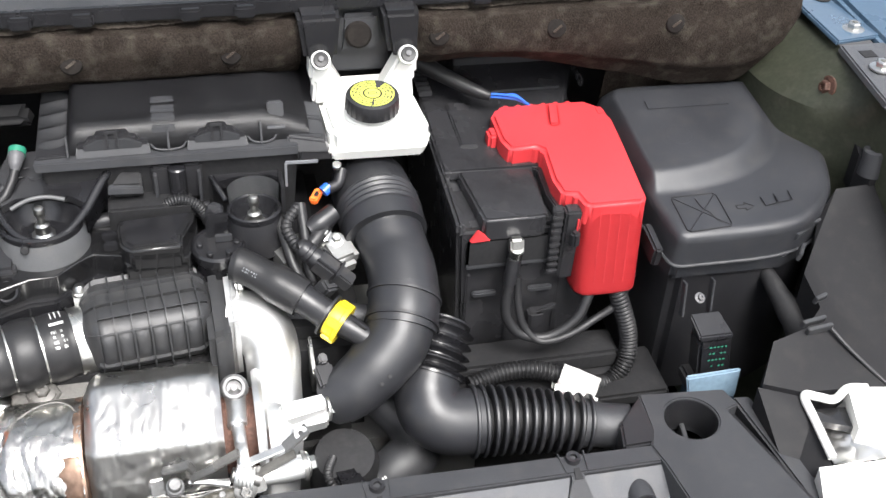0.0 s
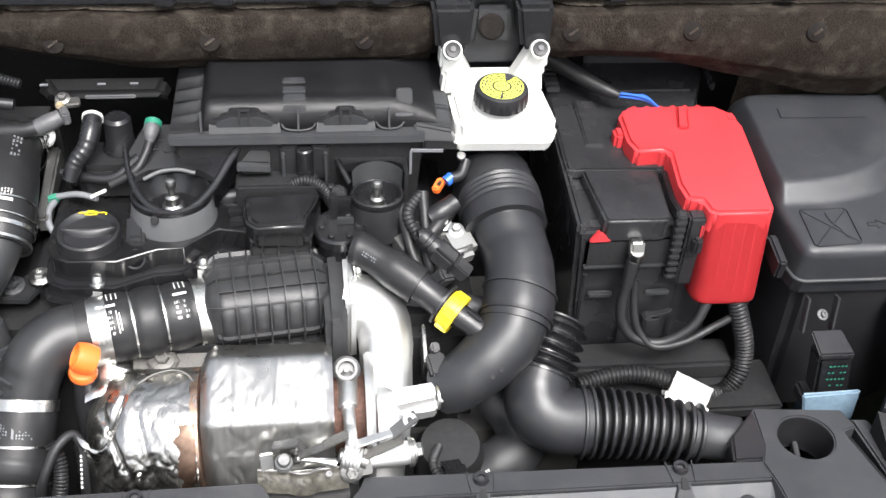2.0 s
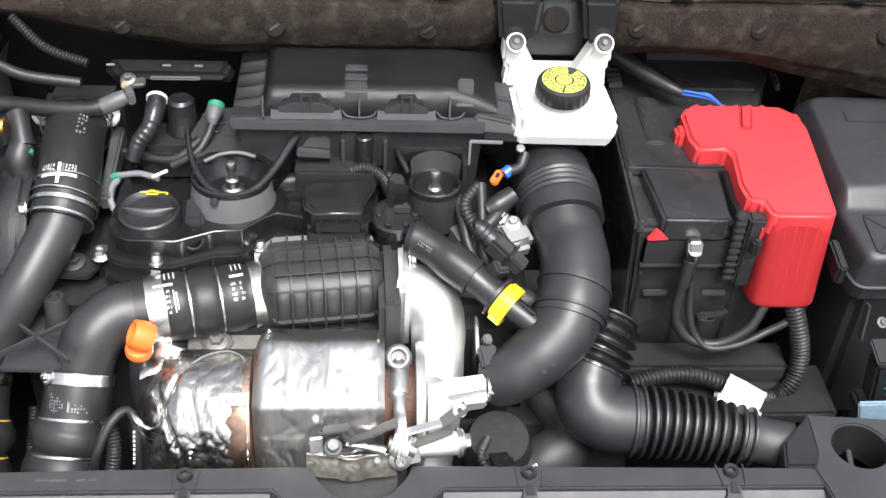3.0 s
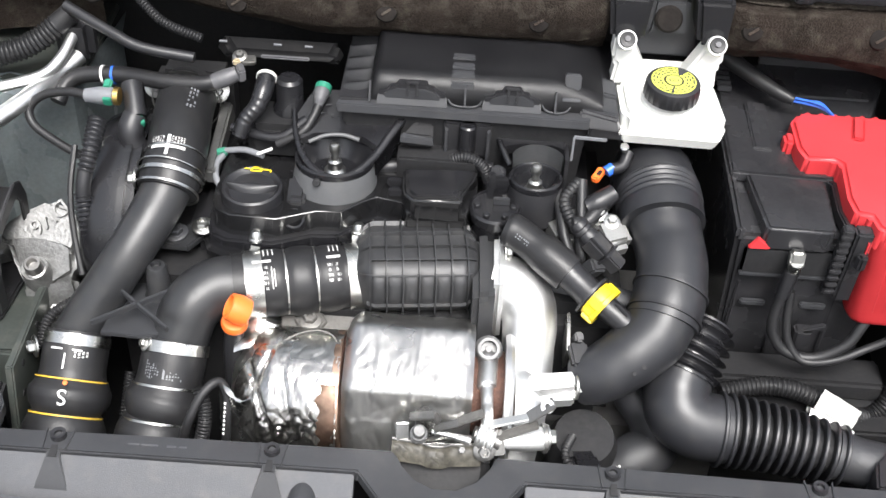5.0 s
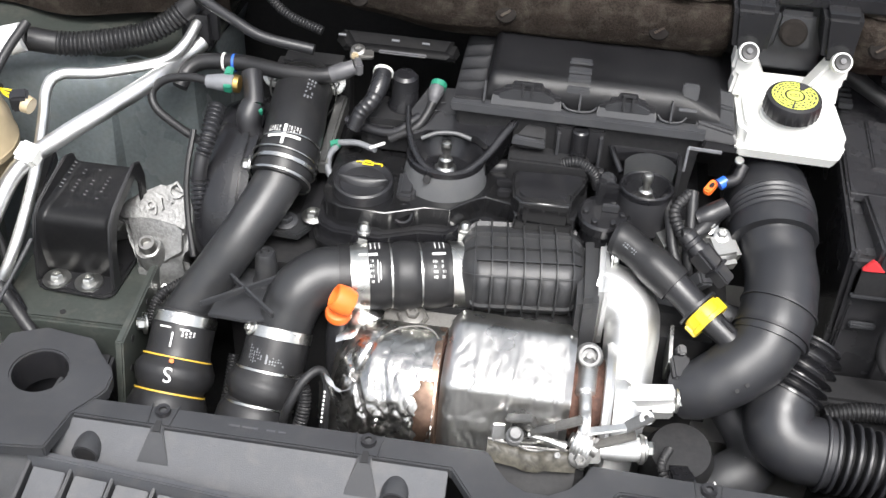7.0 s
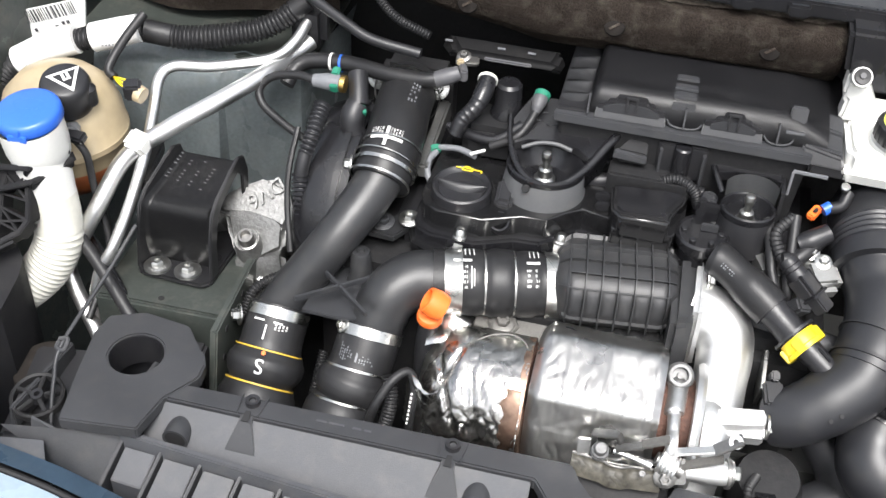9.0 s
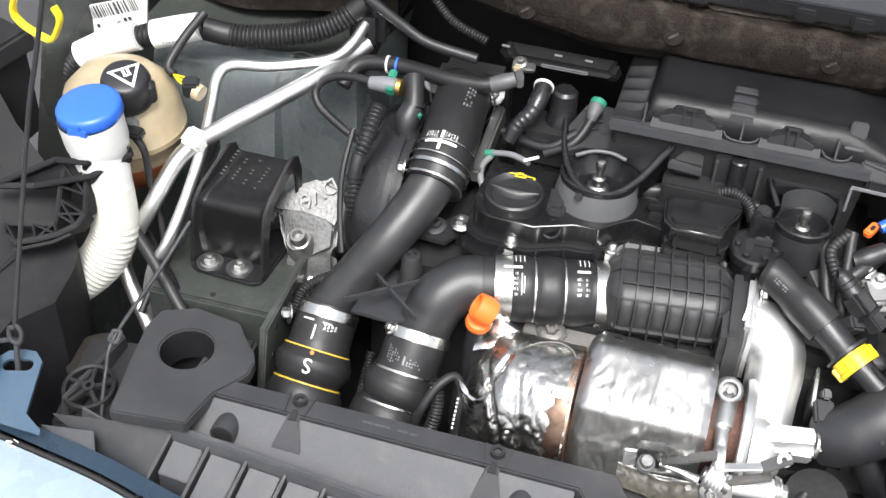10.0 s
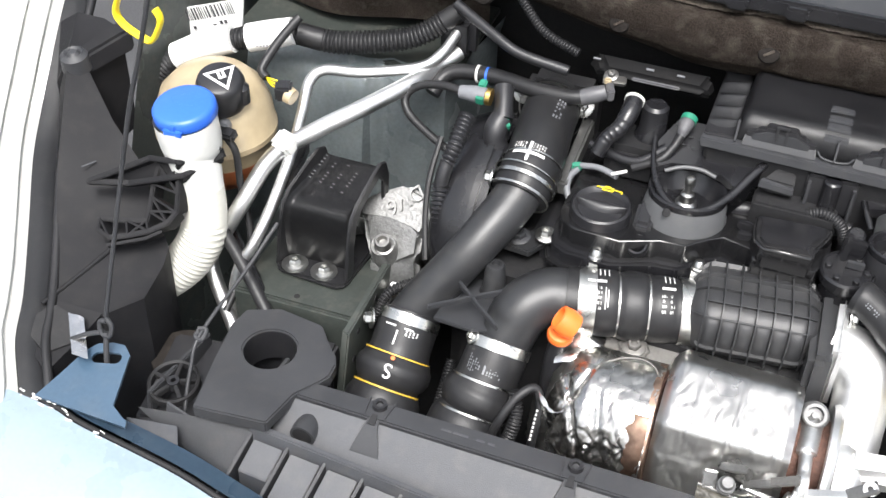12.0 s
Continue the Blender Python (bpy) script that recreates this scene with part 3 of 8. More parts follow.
for i in range(5):
    y, z = 0.368 + 0.0235 * i, 1.074 + 0.0042 * i
    bm = sheet(lambda u, v: Vector((-0.154 + 0.033 * u + 0.001 * i, y + 0.017 * v + 0.005 * u * u, z + 0.0085 * v ** 1.6 * (0.6 + 0.4 * u) + 0.0015 * math.sin(math.pi * u))), 8, 6, 0.0016)
    part("side_louvre", bm, GREY, airbox)
for y, z in ((0.374, 1.100), (0.383, 1.107), (0.397, 1.1095), (0.414, 1.112)):
    part("latch_step", hexa([(-0.019, y - 0.006, z - 0.008), (0.009, y - 0.006, z - 0.008), (0.008, y + 0.006, z - 0.002), (-0.018, y + 0.006, z - 0.002)], [(-0.019, y - 0.004, z), (0.009, y - 0.004, z), (0.008, y + 0.006, z + 0.001), (-0.018, y + 0.006, z + 0.001)], 0.0008), GREY, airbox)
for x0, x1 in ((-0.109, -0.022), (0.020, 0.093)):
    cx, hw = (x0 + x1) / 2, (x1 - x0) / 2
    part("window_ledge", hexa([(x0, 0.356, 1.072), (x1, 0.356, 1.072), (x1, 0.372, 1.072), (x0, 0.372, 1.072)], [(x0 + 0.002, 0.362, 1.0835), (x1 - 0.002, 0.362, 1.0835), (x1 - 0.002, 0.372, 1.0845), (x0 + 0.002, 0.372, 1.0845)], 0.001), GREY, airbox)
    arch = [(x0 + 0.003, 1.078), (x0 + 0.003, 1.0885), (x0 + 0.014, 1.0905), (x0 + 0.016, 1.0945), (x0 + 0.024, 1.0955), (x0 + 0.026, 1.0995)]
    arch += [(x0 + x1 - x, z) for x, z in arch[::-1]]
    part("arch", prism(arch, -0.376, -0.3615, 0.0008, m=pose(0, 0, 0, 90)), BLACK, airbox)
    part("arch_panel", prism([(x0 + 0.010, 1.080), (x0 + 0.010, 1.0865), (x0 + 0.026, 1.0935), (x1 - 0.026, 1.0935), (x1 - 0.010, 1.0865), (x1 - 0.010, 1.080)], -0.365, -0.3595, 0.0006, m=pose(0, 0, 0, 90)), GREY, airbox)
    for s in (-1, 1):
        part("clip_post", box((0.003, 0.006, 0.018), pose(cx + s * 0.0055, 0.360, 1.094, -14), 0.0008), BLACK, airbox)
    part("post_cap", box((0.016, 0.006, 0.004), pose(cx, 0.361, 1.1035, -14), 0.001), BLACK, airbox)
for x in (-0.117, -0.001, 0.109):
    part("rib", box((0.0025, 0.012, 0.026), pose(x, 0.364, 1.086, -22), 0.0006), GREY, airbox)
for x0, x1 in ((-0.022, 0.020), (0.093, 0.128)):
    tube("well_edge", [(x0, 0.362, 1.082), (x0 + 0.006, 0.359, 1.0765), ((x0 + x1) / 2, 0.358, 1.0745), (x1 - 0.006, 0.359, 1.0765), (x1, 0.362, 1.082)], 0.0014, GREY, airbox, segs=8)
part("hose_stub", box((0.020, 0.010, 0.022), pose(0.129, 0.384, 1.104, -20), 0.002), GREY, airbox)
part("stub_clip", box((0.022, 0.006, 0.004), pose(0.128, 0.366, 1.090, -20), 0.0008), PANEL, airbox)
part("outlet_tray", hexa([(0.152, 0.352, 1.045), (0.196, 0.350, 1.045), (0.196, 0.44, 1.045), (0.152, 0.44, 1.045)], [(0.152, 0.355, 1.062), (0.196, 0.352, 1.060), (0.196, 0.44, 1.070), (0.152, 0.44, 1.075)], 0.003), BLACK, airbox)
part("drain_bracket", box((0.060, 0.02, 0.050), pose(0.005, 0.362, 1.03), 0.003), BLACK, airbox)
part("drain_stub", disc((0.005, 0.350, 1.010), (0, 0, 1), 0.011, 0.045, 0.002, 24), SATIN, airbox)
for s in (-1, 1):
    part("drain_tooth", box((0.003, 0.004, 0.014), pose(0.005 + s * 0.006, 0.343, 1.018), 0.0006), BLACK, airbox)
    part("bracket_rib", box((0.004, 0.012, 0.045), pose(0.005 + s * 0.026, 0.352, 1.025), 0.0008), GREY, airbox)

# rocker cover with two domed seats
rocker = thing("rocker_cover", (-0.13, 0.3, 0.93), "glossy black plastic rocker cover", "engine cover")
outline = [(-0.297, 0.260), (-0.289, 0.240), (-0.270, 0.230), (-0.215, 0.228), (-0.170, 0.248), (-0.140, 0.250), (-0.117, 0.272), (-0.100, 0.284), (-0.068, 0.276), (-0.062, 0.258), (0.010, 0.262), (0.022, 0.30), (0.022, 0.42), (-0.295, 0.42)]
part("cover", prism(outline, 0.93, 0.985, 0.0016, segs=3), GLOSSY, rocker)
part("lower_step", prism([(x * 1.02 - 0.001, y - 0.010) for x, y in outline], 0.925, 0.955, 0.003), SATIN, rocker)
part("gasket_flange", prism([(x * 1.03 - 0.002, y - 0.018) for x, y in outline], 0.925, 0.937, 0.002), GLOSSY, rocker)
part("vent_block", prism([(-0.071, 0.319), (0.022, 0.326), (0.017, 0.304), (0.005, 0.276), (0.0035, 0.258), (-0.055, 0.2555), (-0.066, 0.268), (-0.069, 0.285)], 0.972, 1.006, 0.0032, segs=3), GLOSSY, rocker)
part("vent_lid", prism([(-0.064, 0.314), (0.014, 0.320), (0.009, 0.304), (-0.001, 0.282), (-0.002, 0.266), (-0.052, 0.263), (-0.060, 0.272)], 1.004, 1.0085, 0.0015, segs=2), SATIN, rocker)
for x, y, w in ((-0.080, 0.303, 0.018), (-0.078, 0.283, 0.016)):
    part("vent_tab", box((w, 0.008, 0.012), pose(x, y, 0.996), 0.002), SATIN, rocker)
for x in (-0.052, -0.030):
    part("rear_tab", box((0.016, 0.004, 0.006), pose(x, 0.343, 1.010), 0.001), GREY, rocker)
part("ribbed_panel", box((0.10, 0.05, 0.05), pose(-0.03, 0.352, 0.99), 0.003), DEEP, rocker)
part("filler_boss", lathe([(0.0135, 0), (0.0135, 0.020), (0.012, 0.023), (0.0095, 0.022), (0.0085, 0.010), (0, 0.010)], axis_frame((-0.195, 0.254, 0.960), (0, -0.62, 0.78)), 28), BLACK, rocker)
part("boss_neck", hexa([(-0.210, 0.255, 0.96), (-0.182, 0.255, 0.96), (-0.180, 0.30, 0.97), (-0.212, 0.30, 0.97)], [(-0.206, 0.262, 0.992), (-0.186, 0.262, 0.992), (-0.184, 0.30, 1.0), (-0.208, 0.30, 1.0)], 0.004), BLACK, rocker)
bolt("bolt", (-0.309, 0.249, 0.948), (0, -0.2, 1), 0.008, rocker)


def dome(x, y, z, r, foot):
    """A bowl-shaped seat with a ball stud, on a flared foot."""
    d = part("dome", lathe([(r * 1.08, -0.050), (r * 1.07, -0.040), (r * 1.02, -0.022), (r * 0.96, -0.006), (r * 0.92, 0.002), (r * 0.86, 0.001)], pose(x, y, z, -4, 0, 0), 44), foot, rocker)
    part("bowl", lathe([(r * 0.90, 0.002), (r * 0.84, 0.002), (r * 0.78, -0.006), (r * 0.62, -0.018), (r * 0.35, -0.022), (0, -0.022)], pose(x, y, z, -4, 0, 0), 44), SATIN, d)
    part("rim", lathe([(r * 0.955, -0.005), (r * 0.975, -0.002), (r * 0.97, 0.003), (r * 0.91, 0.0045), (r * 0.85, 0.003), (r * 0.79, -0.005)], pose(x, y, z, -4, 0, 0), 44), SATIN, d)
    part("ball_stud", lathe([(0.0, -0.024), (0.0135, -0.024), (0.0135, -0.017), (0.0095, -0.014), (0.0085, -0.004), (0.0045, -0.002), (0.0045, 0.006), (0.0062, 0.010), (0.0068, 0.015), (0.0055, 0.020), (0, 0.022)], pose(x, y, z, 0, 0, 0), 20), ZINC, d, "shiny zinc ball stud")
    return d


FOOT = material("matt_grey_moulding", (0.085, 0.087, 0.09), 0.42, grain=900, bump=0.12, dust=0.1)
dome(-0.155, 0.316, 1.016, 0.050, FOOT)
dome(0.092, 0.312, 1.008, 0.034, BLACK)


def wing(name, pts, low, high, mat=BLACK):
    """An upright curved web along pts; low and high: its lower and upper heights at both ends."""
    line = spline(pts, 6)
    n = len(line) - 1
    bm = sheet(lambda u, v: Vector((line[round(u * n)].x, line[round(u * n)].y, (low[0] + (low[1] - low[0]) * u) * (1 - v) + (high[0] + (high[1] - high[0]) * u) * v)), n, 2, 0.005)
    return part(name, bm, mat, rocker)


tube("shroud_rim", [(-0.212, 0.368, 1.046), (-0.206, 0.338, 1.035), (-0.193, 0.306, 1.025), (-0.174, 0.283, 1.0185), (-0.151, 0.274, 1.017), (-0.127, 0.284, 1.019), (-0.105, 0.311, 1.027), (-0.087, 0.344, 1.040), (-0.064, 0.384, 1.056)], [0.0030, 0.0036, 0.0044, 0.0046, 0.0046, 0.0046, 0.0050, 0.0055, 0.0055], SATIN, rocker, segs=12)
wing("shroud_wall", [(-0.212, 0.368, 0), (-0.206, 0.338, 0), (-0.193, 0.306, 0)], (1.00, 0.995), (1.046, 1.024), SATIN)
wing("shroud_wall", [(-0.064, 0.384, 0), (-0.087, 0.344, 0), (-0.105, 0.311, 0)], (1.01, 0.995), (1.055, 1.026), SATIN)
part("shroud_floor", patch([(-0.199, 0.334, 1.029), (-0.184, 0.345, 1.031), (-0.152, 0.350, 1.032), (-0.122, 0.343, 1.031), (-0.102, 0.326, 1.029), (-0.072, 0.384, 1.050), (-0.076, 0.412, 1.056), (-0.192, 0.408, 1.054), (-0.208, 0.368, 1.042)], 0.010), SATIN, rocker)
r = random.Random(17)
for k in range(9):
    part("moulded_mark", box((r.uniform(0.004, 0.008), 0.0016, 0.0010), pose(-0.183 + 0.0125 * (k % 7) + 0.006 * (k > 6), 0.386 - 0.012 * (k > 4) - 0.002 * (k % 3), 1.0480 - 0.005 * (k > 4), 20, 0, 8), 0.0003), GREY, rocker)
part("rim_pin", disc((-0.171, 0.272, 1.012), (0, -0.9, 0.3), 0.0050, 0.009, 0.001, 14), RUBBER, rocker)
tube("bowl_edge", [(-0.190, 0.338, 1.022), (-0.170, 0.345, 1.028), (-0.148, 0.347, 1.029), (-0.128, 0.343, 1.026)], 0.0028, FOOT, rocker, segs=10)
part("arm_block", hexa([(-0.072, 0.345, 1.02), (-0.036, 0.345, 1.02), (-0.036, 0.375, 1.02), (-0.060, 0.375, 1.02)], [(-0.074, 0.343, 1.040), (-0.037, 0.343, 1.038), (-0.038, 0.372, 1.052), (-0.052, 0.372, 1.054)], 0.002), DEEP, rocker)
part("arm_ledge", hexa([(-0.078, 0.338, 1.030), (-0.036, 0.340, 1.026), (-0.036, 0.345, 1.026), (-0.076, 0.345, 1.030)], [(-0.077, 0.339, 1.039), (-0.037, 0.341, 1.035), (-0.037, 0.346, 1.036), (-0.075, 0.347, 1.040)], 0.001), GREY, rocker)
part("rear_plate", patch([(0.052, 0.346, 1.030), (0.074, 0.352, 1.031), (0.112, 0.352, 1.031), (0.126, 0.346, 1.030), (0.129, 0.402, 1.048), (0.034, 0.394, 1.046)], 0.012), SATIN, rocker)
tube("plate_edge", [(0.030, 0.398, 1.046), (0.044, 0.362, 1.030), (0.060, 0.328, 1.014)], 0.004, SATIN, rocker, segs=10)
for k in range(8):
    part("moulded_mark", box((r.uniform(0.003, 0.006), 0.0014, 0.0010), pose(0.058 + 0.009 * (k % 6), 0.388 - 0.014 * (k > 5), 1.0445 - 0.0048 * (k > 5), 18, 0, 3), 0.0003), GREY, rocker)
bm = sheet(lambda u, v: Vector((0.093 - (0.031 + 0.002 * v) * math.cos(math.pi * (0.1 + 0.8 * u)), 0.316 + 0.032 * math.sin(math.pi * (0.1 + 0.8 * u)) * (0.9 + 0.1 * v), 1.006 + 0.028 * v)), 24, 2, 0.003)
part("bowl_wall", bm, FOOT, rocker)
part("side_wall", box((0.005, 0.05, 0.050), pose(0.129, 0.350, 1.005), 0.001), BLACK, rocker)
part("side_ledge", box((0.050, 0.004, 0.004), pose(0.152, 0.381, 1.030, 0, 0, 0), 0.001), GREY, rocker)
part("side_ledge", box((0.004, 0.042, 0.004), pose(0.128, 0.360, 1.027, 10, 0, 0), 0.001), GREY, rocker)
tube("rear_rail", [(-0.11, 0.345, 0.985), (-0.04, 0.350, 0.99), (0.04, 0.350, 0.99)], 0.010, BLACK, rocker)
tube("breather_hose", [(-0.036, 0.334, 0.985), (-0.027, 0.335, 0.996), (-0.014, 0.336, 1.0085), (0.001, 0.336, 1.0155), (0.016, 0.335, 1.0125), (0.029, 0.333, 1.002), (0.036, 0.330, 0.985)], 0.0072, RUBBER, rocker, ribs=(0.0032, 0.0006, 0, 1), segs=16)
part("screw_boss", disc((0.045, 0.325, 0.985), (0, -0.3, 1), 0.011, 0.030, 0.003, 20), SATIN, rocker)

# oil filler cap
oil = thing("oil_filler_cap", (-0.250, 0.268, 0.965), "ribbed black plastic oil filler cap with yellow symbol", "oil cap")
m = pose(-0.2495, 0.272, 0.9605, 4, 0, 0)
prof = [(0, 0.0355), (0.028, 0.0355), (0.0305, 0.039), (0.0335, 0.0412), (0.0362, 0.0395), (0.0375, 0.034), (0.0378, 0.006), (0.036, 0.002), (0.036, -0.012)]
part("cap", lathe(prof, m, 60), BLACK, oil)
bm = sheet(lambda u, v: m @ Vector((-0.031 + 0.062 * u, (0.010 * math.sin(math.pi * u) ** 0.8) * (2 * v - 1), 0.0345 + 0.0085 * (1 - abs(2 * v - 1) ** 2.2))), 24, 12)
part("grip", bm, BLACK, oil)
bars("oil_can_symbol", m @ pose(0.001, 0.026, 0.0415), [(0.0, -0.001, 0.014, 0.0025), (-0.006, 0.001, 0.0025, 0.006), (0.006, 0.001, 0.0025, 0.005), (0.0, 0.0035, 0.014, 0.002), (-0.0115, 0.0025, 0.007, 0.0022), (0.0125, 0.002, 0.009, 0.002), (0.0175, 0.0, 0.002, 0.0045), (-0.001, 0.006, 0.007, 0.0018)], YELLOW, oil, "yellow printed oil can")
tube("strap", [(-0.292, 0.290, 0.975), (-0.301, 0.302, 0.985), (-0.303, 0.318, 0.993), (-0.297, 0.332, 0.997)], 0.0042, GREYC, oil, "grey plastic strap")

# round vacuum unit
act = thing("vacuum_valve", (0.046, 0.272, 0.96), "round black plastic valve unit beside the rocker cover", "valve")
part("body", lathe([(0.025, -0.05), (0.027, -0.004), (0.0315, -0.002), (0.0325, 0.010), (0.030, 0.013), (0.028, 0.010), (0, 0.010)], pose(0.045, 0.281, 0.975, 4), 40), SATIN, act)
part("neck", box((0.010, 0.012, 0.045), pose(0.038, 0.300, 0.998, 0), 0.002), SATIN, act)
part("cross", box((0.028, 0.008, 0.030), pose(0.046, 0.304, 0.998, 0), 0.002), SATIN, act)
part("tab", box((0.020, 0.005, 0.010), pose(0.052, 0.286, 0.990, 0), 0.001), GREY, act)
for a in range(6):
    part("lug", disc((0.045 + 0.022 * math.cos(a * 1.05), 0.281 + 0.022 * math.sin(a * 1.05), 0.985), (0, -0.15, 1), 0.004, 0.004, 0.001, 12), SATIN, act)

# ---- charge air: resonator, hoses, twin pipe ----
CHAR = material("charcoal_moulded_plastic", (0.022, 0.0225, 0.024), 0.36, grain=1100, bump=0.15, dust=0.05)
RIBBED = material("dusty_ribbed_plastic", (0.028, 0.0285, 0.030), 0.42, grain=1100, bump=0.15, dust=0.08)
reso = thing("charge_air_resonator", (-0.045, 0.21, 0.86), "ribbed black plastic charge air resonator", "resonator")
mr = pose(-0.045, 0.227, 0.925, 0, 0, 7)


def barrel(x, a, grow=0.0):
    """The resonator's skin: a rounded box round x, bulging between its ribs along the front."""
    e = math.sqrt(max(0.0, 1 - (max(0.0, abs(x) - 0.050) / 0.026) ** 2 * 0.75))
    c, s = math.cos(a), math.sin(a)
    k = (abs(c) ** 3.6 + abs(s) ** 3.6) ** (-1 / 3.6)
    front = math.exp(-((a - 2.98) / 0.42) ** 4)
    bulge = 0 if grow else 0.0042 * front * abs(math.cos(math.pi * (x / 0.0192 + 0.5))) ** 0.5 * (abs(x) < 0.0576)
    return mr @ Vector((x, (0.0505 * e + grow + bulge) * k * c, (0.0395 * e + grow + bulge) * k * s))


part("shell", sheet(lambda u, v: barrel(-0.074 + 0.148 * u, 2 * math.pi * v), 110, 72), RIBBED, reso)


def skin_rib(name, spots, wide, grow):
    """A thin rib that follows the skin; spots: (x, angle) along it, wide: its half width in x or in angle."""
    bm = bmesh.new()
    rows = []
    for x, a in spots:
        lo, hi = ((x - wide[0], a - wide[1]), (x + wide[0], a + wide[1]))
        rows.append([bm.verts.new(barrel(*lo, 0.0001)), bm.verts.new(barrel(*lo, grow)), bm.verts.new(barrel(*hi, grow)), bm.verts.new(barrel(*hi, 0.0001))])
    for p, q in zip(rows, rows[1:]):
        for i in range(3):
            bm.faces.new((p[i], p[i + 1], q[i + 1], q[i]))
    part(name, bm, RIBBED, reso)


for i in range(7):
    skin_rib("rib", [(-0.0576 + 0.0192 * i, radians(20 + 5 * k)) for k in range(40)], (0.0009, 0), 0.0062 if 0 < i < 6 else 0.0046)
for a, x0, x1 in ((48, -0.066, 0.066), (74, -0.070, 0.070), (100, -0.070, 0.070), (122, -0.056, 0.068), (142, -0.070, 0.062), (198, -0.062, 0.062)):
    skin_rib("long_rib", [(x0 + (x1 - x0) * k / 30, radians(a)) for k in range(31)], (0, 0.016), 0.0048)
part("flange", hexa([(0.024, 0.135, 0.872), (0.050, 0.143, 0.872), (0.046, 0.265, 0.885), (0.020, 0.257, 0.885)], [(0.024, 0.150, 0.952), (0.050, 0.158, 0.952), (0.046, 0.268, 0.958), (0.020, 0.262, 0.958)], 0.008), RIBBED, reso)


def hose(name, pts, radius, label, bands=(), clamps=(), ribs=None, mat=None, group=""):
    """A moulded hose; bands and clamps: (point, direction, radius, width)."""
    ob = thing(name, pts[0], label, "hose", group)
    tube("hose_wall", pts, radius, mat or RUBBER, ob, segs=32, ribs=ribs)
    for at, along, r, w, m in bands:
        band("retaining_ring", at, along, r, w, ob, m)
    for at, along, r, w, screw in clamps:
        c = band("hose_clamp", at, along, r, w, ob, ZINC, "shiny steel hose clamp")
        if screw:
            bolt("clamp_screw", Vector(at) + Vector(screw) * (r + 0.006), screw, 0.006, c)
            part("screw_housing", box((0.014, 0.012, 0.010), axis_frame(Vector(at) + Vector(screw) * (r + 0.003), screw), 0.002), ZINC, c)
    return ob


hx = Vector((1, 0.27, 0)).normalized()
CA, CB = Vector((-0.100, 0.222, 0.912)), Vector((-0.262, 0.181, 0.916))


def swell(t):
    """Radius of the charge air hose: three soft rolls between the clamped ends."""
    for at, half, rise in ((0.31, 0.085, 0.0020), (0.512, 0.100, 0.0036), (0.715, 0.085, 0.0020)):
        if abs(t - at) < half:
            return 0.0390 + rise * (1 - abs((t - at) / half) ** 3)
    return 0.0390


chose = hose("charge_air_hose", [CA.lerp(CB, k / 12) for k in range(13)], [swell(k / 60) for k in range(61)], "black rubber charge air hose with steel clamps and white print",
             bands=[(CA.lerp(CB, t), hx, 0.0386, 0.0020, ZINC) for t in (0.408, 0.622)],
             clamps=[(CA.lerp(CB, 0.125), hx, 0.0396, 0.019, None), (CA.lerp(CB, 0.850), hx, 0.0396, 0.019, None)])
for t in (0.068, 0.182, 0.793, 0.907):
    band("clamp_edge", CA.lerp(CB, t), hx, 0.0408, 0.0022, chose, ZINC)
for t in (0.120, 0.862):
    c = CA.lerp(CB, t) + Vector((0, 0.0385, 0.0300))
    part("screw_housing", box((0.015, 0.014, 0.016), axis_frame(c, (0, 0.35, 1)), 0.002), ZINC, chose)
    part("clamp_screw", lathe([(0.0, 0.0), (0.0098, 0.0), (0.0098, 0.0025), (0.0078, 0.004), (0.0072, 0.009), (0.0050, 0.0125), (0, 0.0135)], axis_frame(c + Vector((0, 0.002, 0.006)), (0, 0.2, 1)), 18), ZINC, chose, "zinc cap nut")


def prints(ob, at, along, r, turn, rows, mat=PRINT):
    """White print wrapped round a hose: rows of (offset along, offset round in radians, length along, arc)."""
    m = axis_frame(at, along)
    bm = bmesh.new()
    for s, a, w, arc in rows:
        n = max(2, int(abs(arc) / 0.1))
        for i in range(n):
            b0, b1 = turn + a + arc * i / n, turn + a + arc * (i + 1) / n
            q = [m @ Vector((r * math.cos(b), r * math.sin(b), z)) for b, z in ((b0, s), (b1, s), (b1, s + w), (b0, s + w))]
            bm.faces.new([bm.verts.new(p) for p in q])
    return part("print", bm, mat, ob, "white print")


def facing(along, at=None):
    """The angle round a hose's frame at which it faces the way the camera looks from."""
    m = axis_frame((0, 0, 0), along).to_3x3().inverted()
    v = m @ Vector((0, -0.70, 0.72))
    return math.atan2(v.y, v.x)


def code(n, s0, a0, w, step, seed):
    """Short broken bars, as small print."""
    r = random.Random(seed)
    out = []
    for k in range(n):
        a = a0 + k * step
        for j in range(6):
            if r.random() < 0.75:
                out.append((s0 + j * w / 6, a, w / 6 * r.uniform(0.3, 0.8), step * 0.55))
    return out


fh = facing(hx)
prints(chose, CA.lerp(CB, 0.235), hx, 0.0420, fh, [(-0.012 + 0.0052 * k, -1.15, 0.0011, 0.36) for k in range(3)] + [(-0.016, -0.62, 0.016, 0.09)] + code(4, -0.016, -0.36, 0.006, 0.15, 1) + code(4, -0.006, -0.36, 0.005, 0.15, 4))
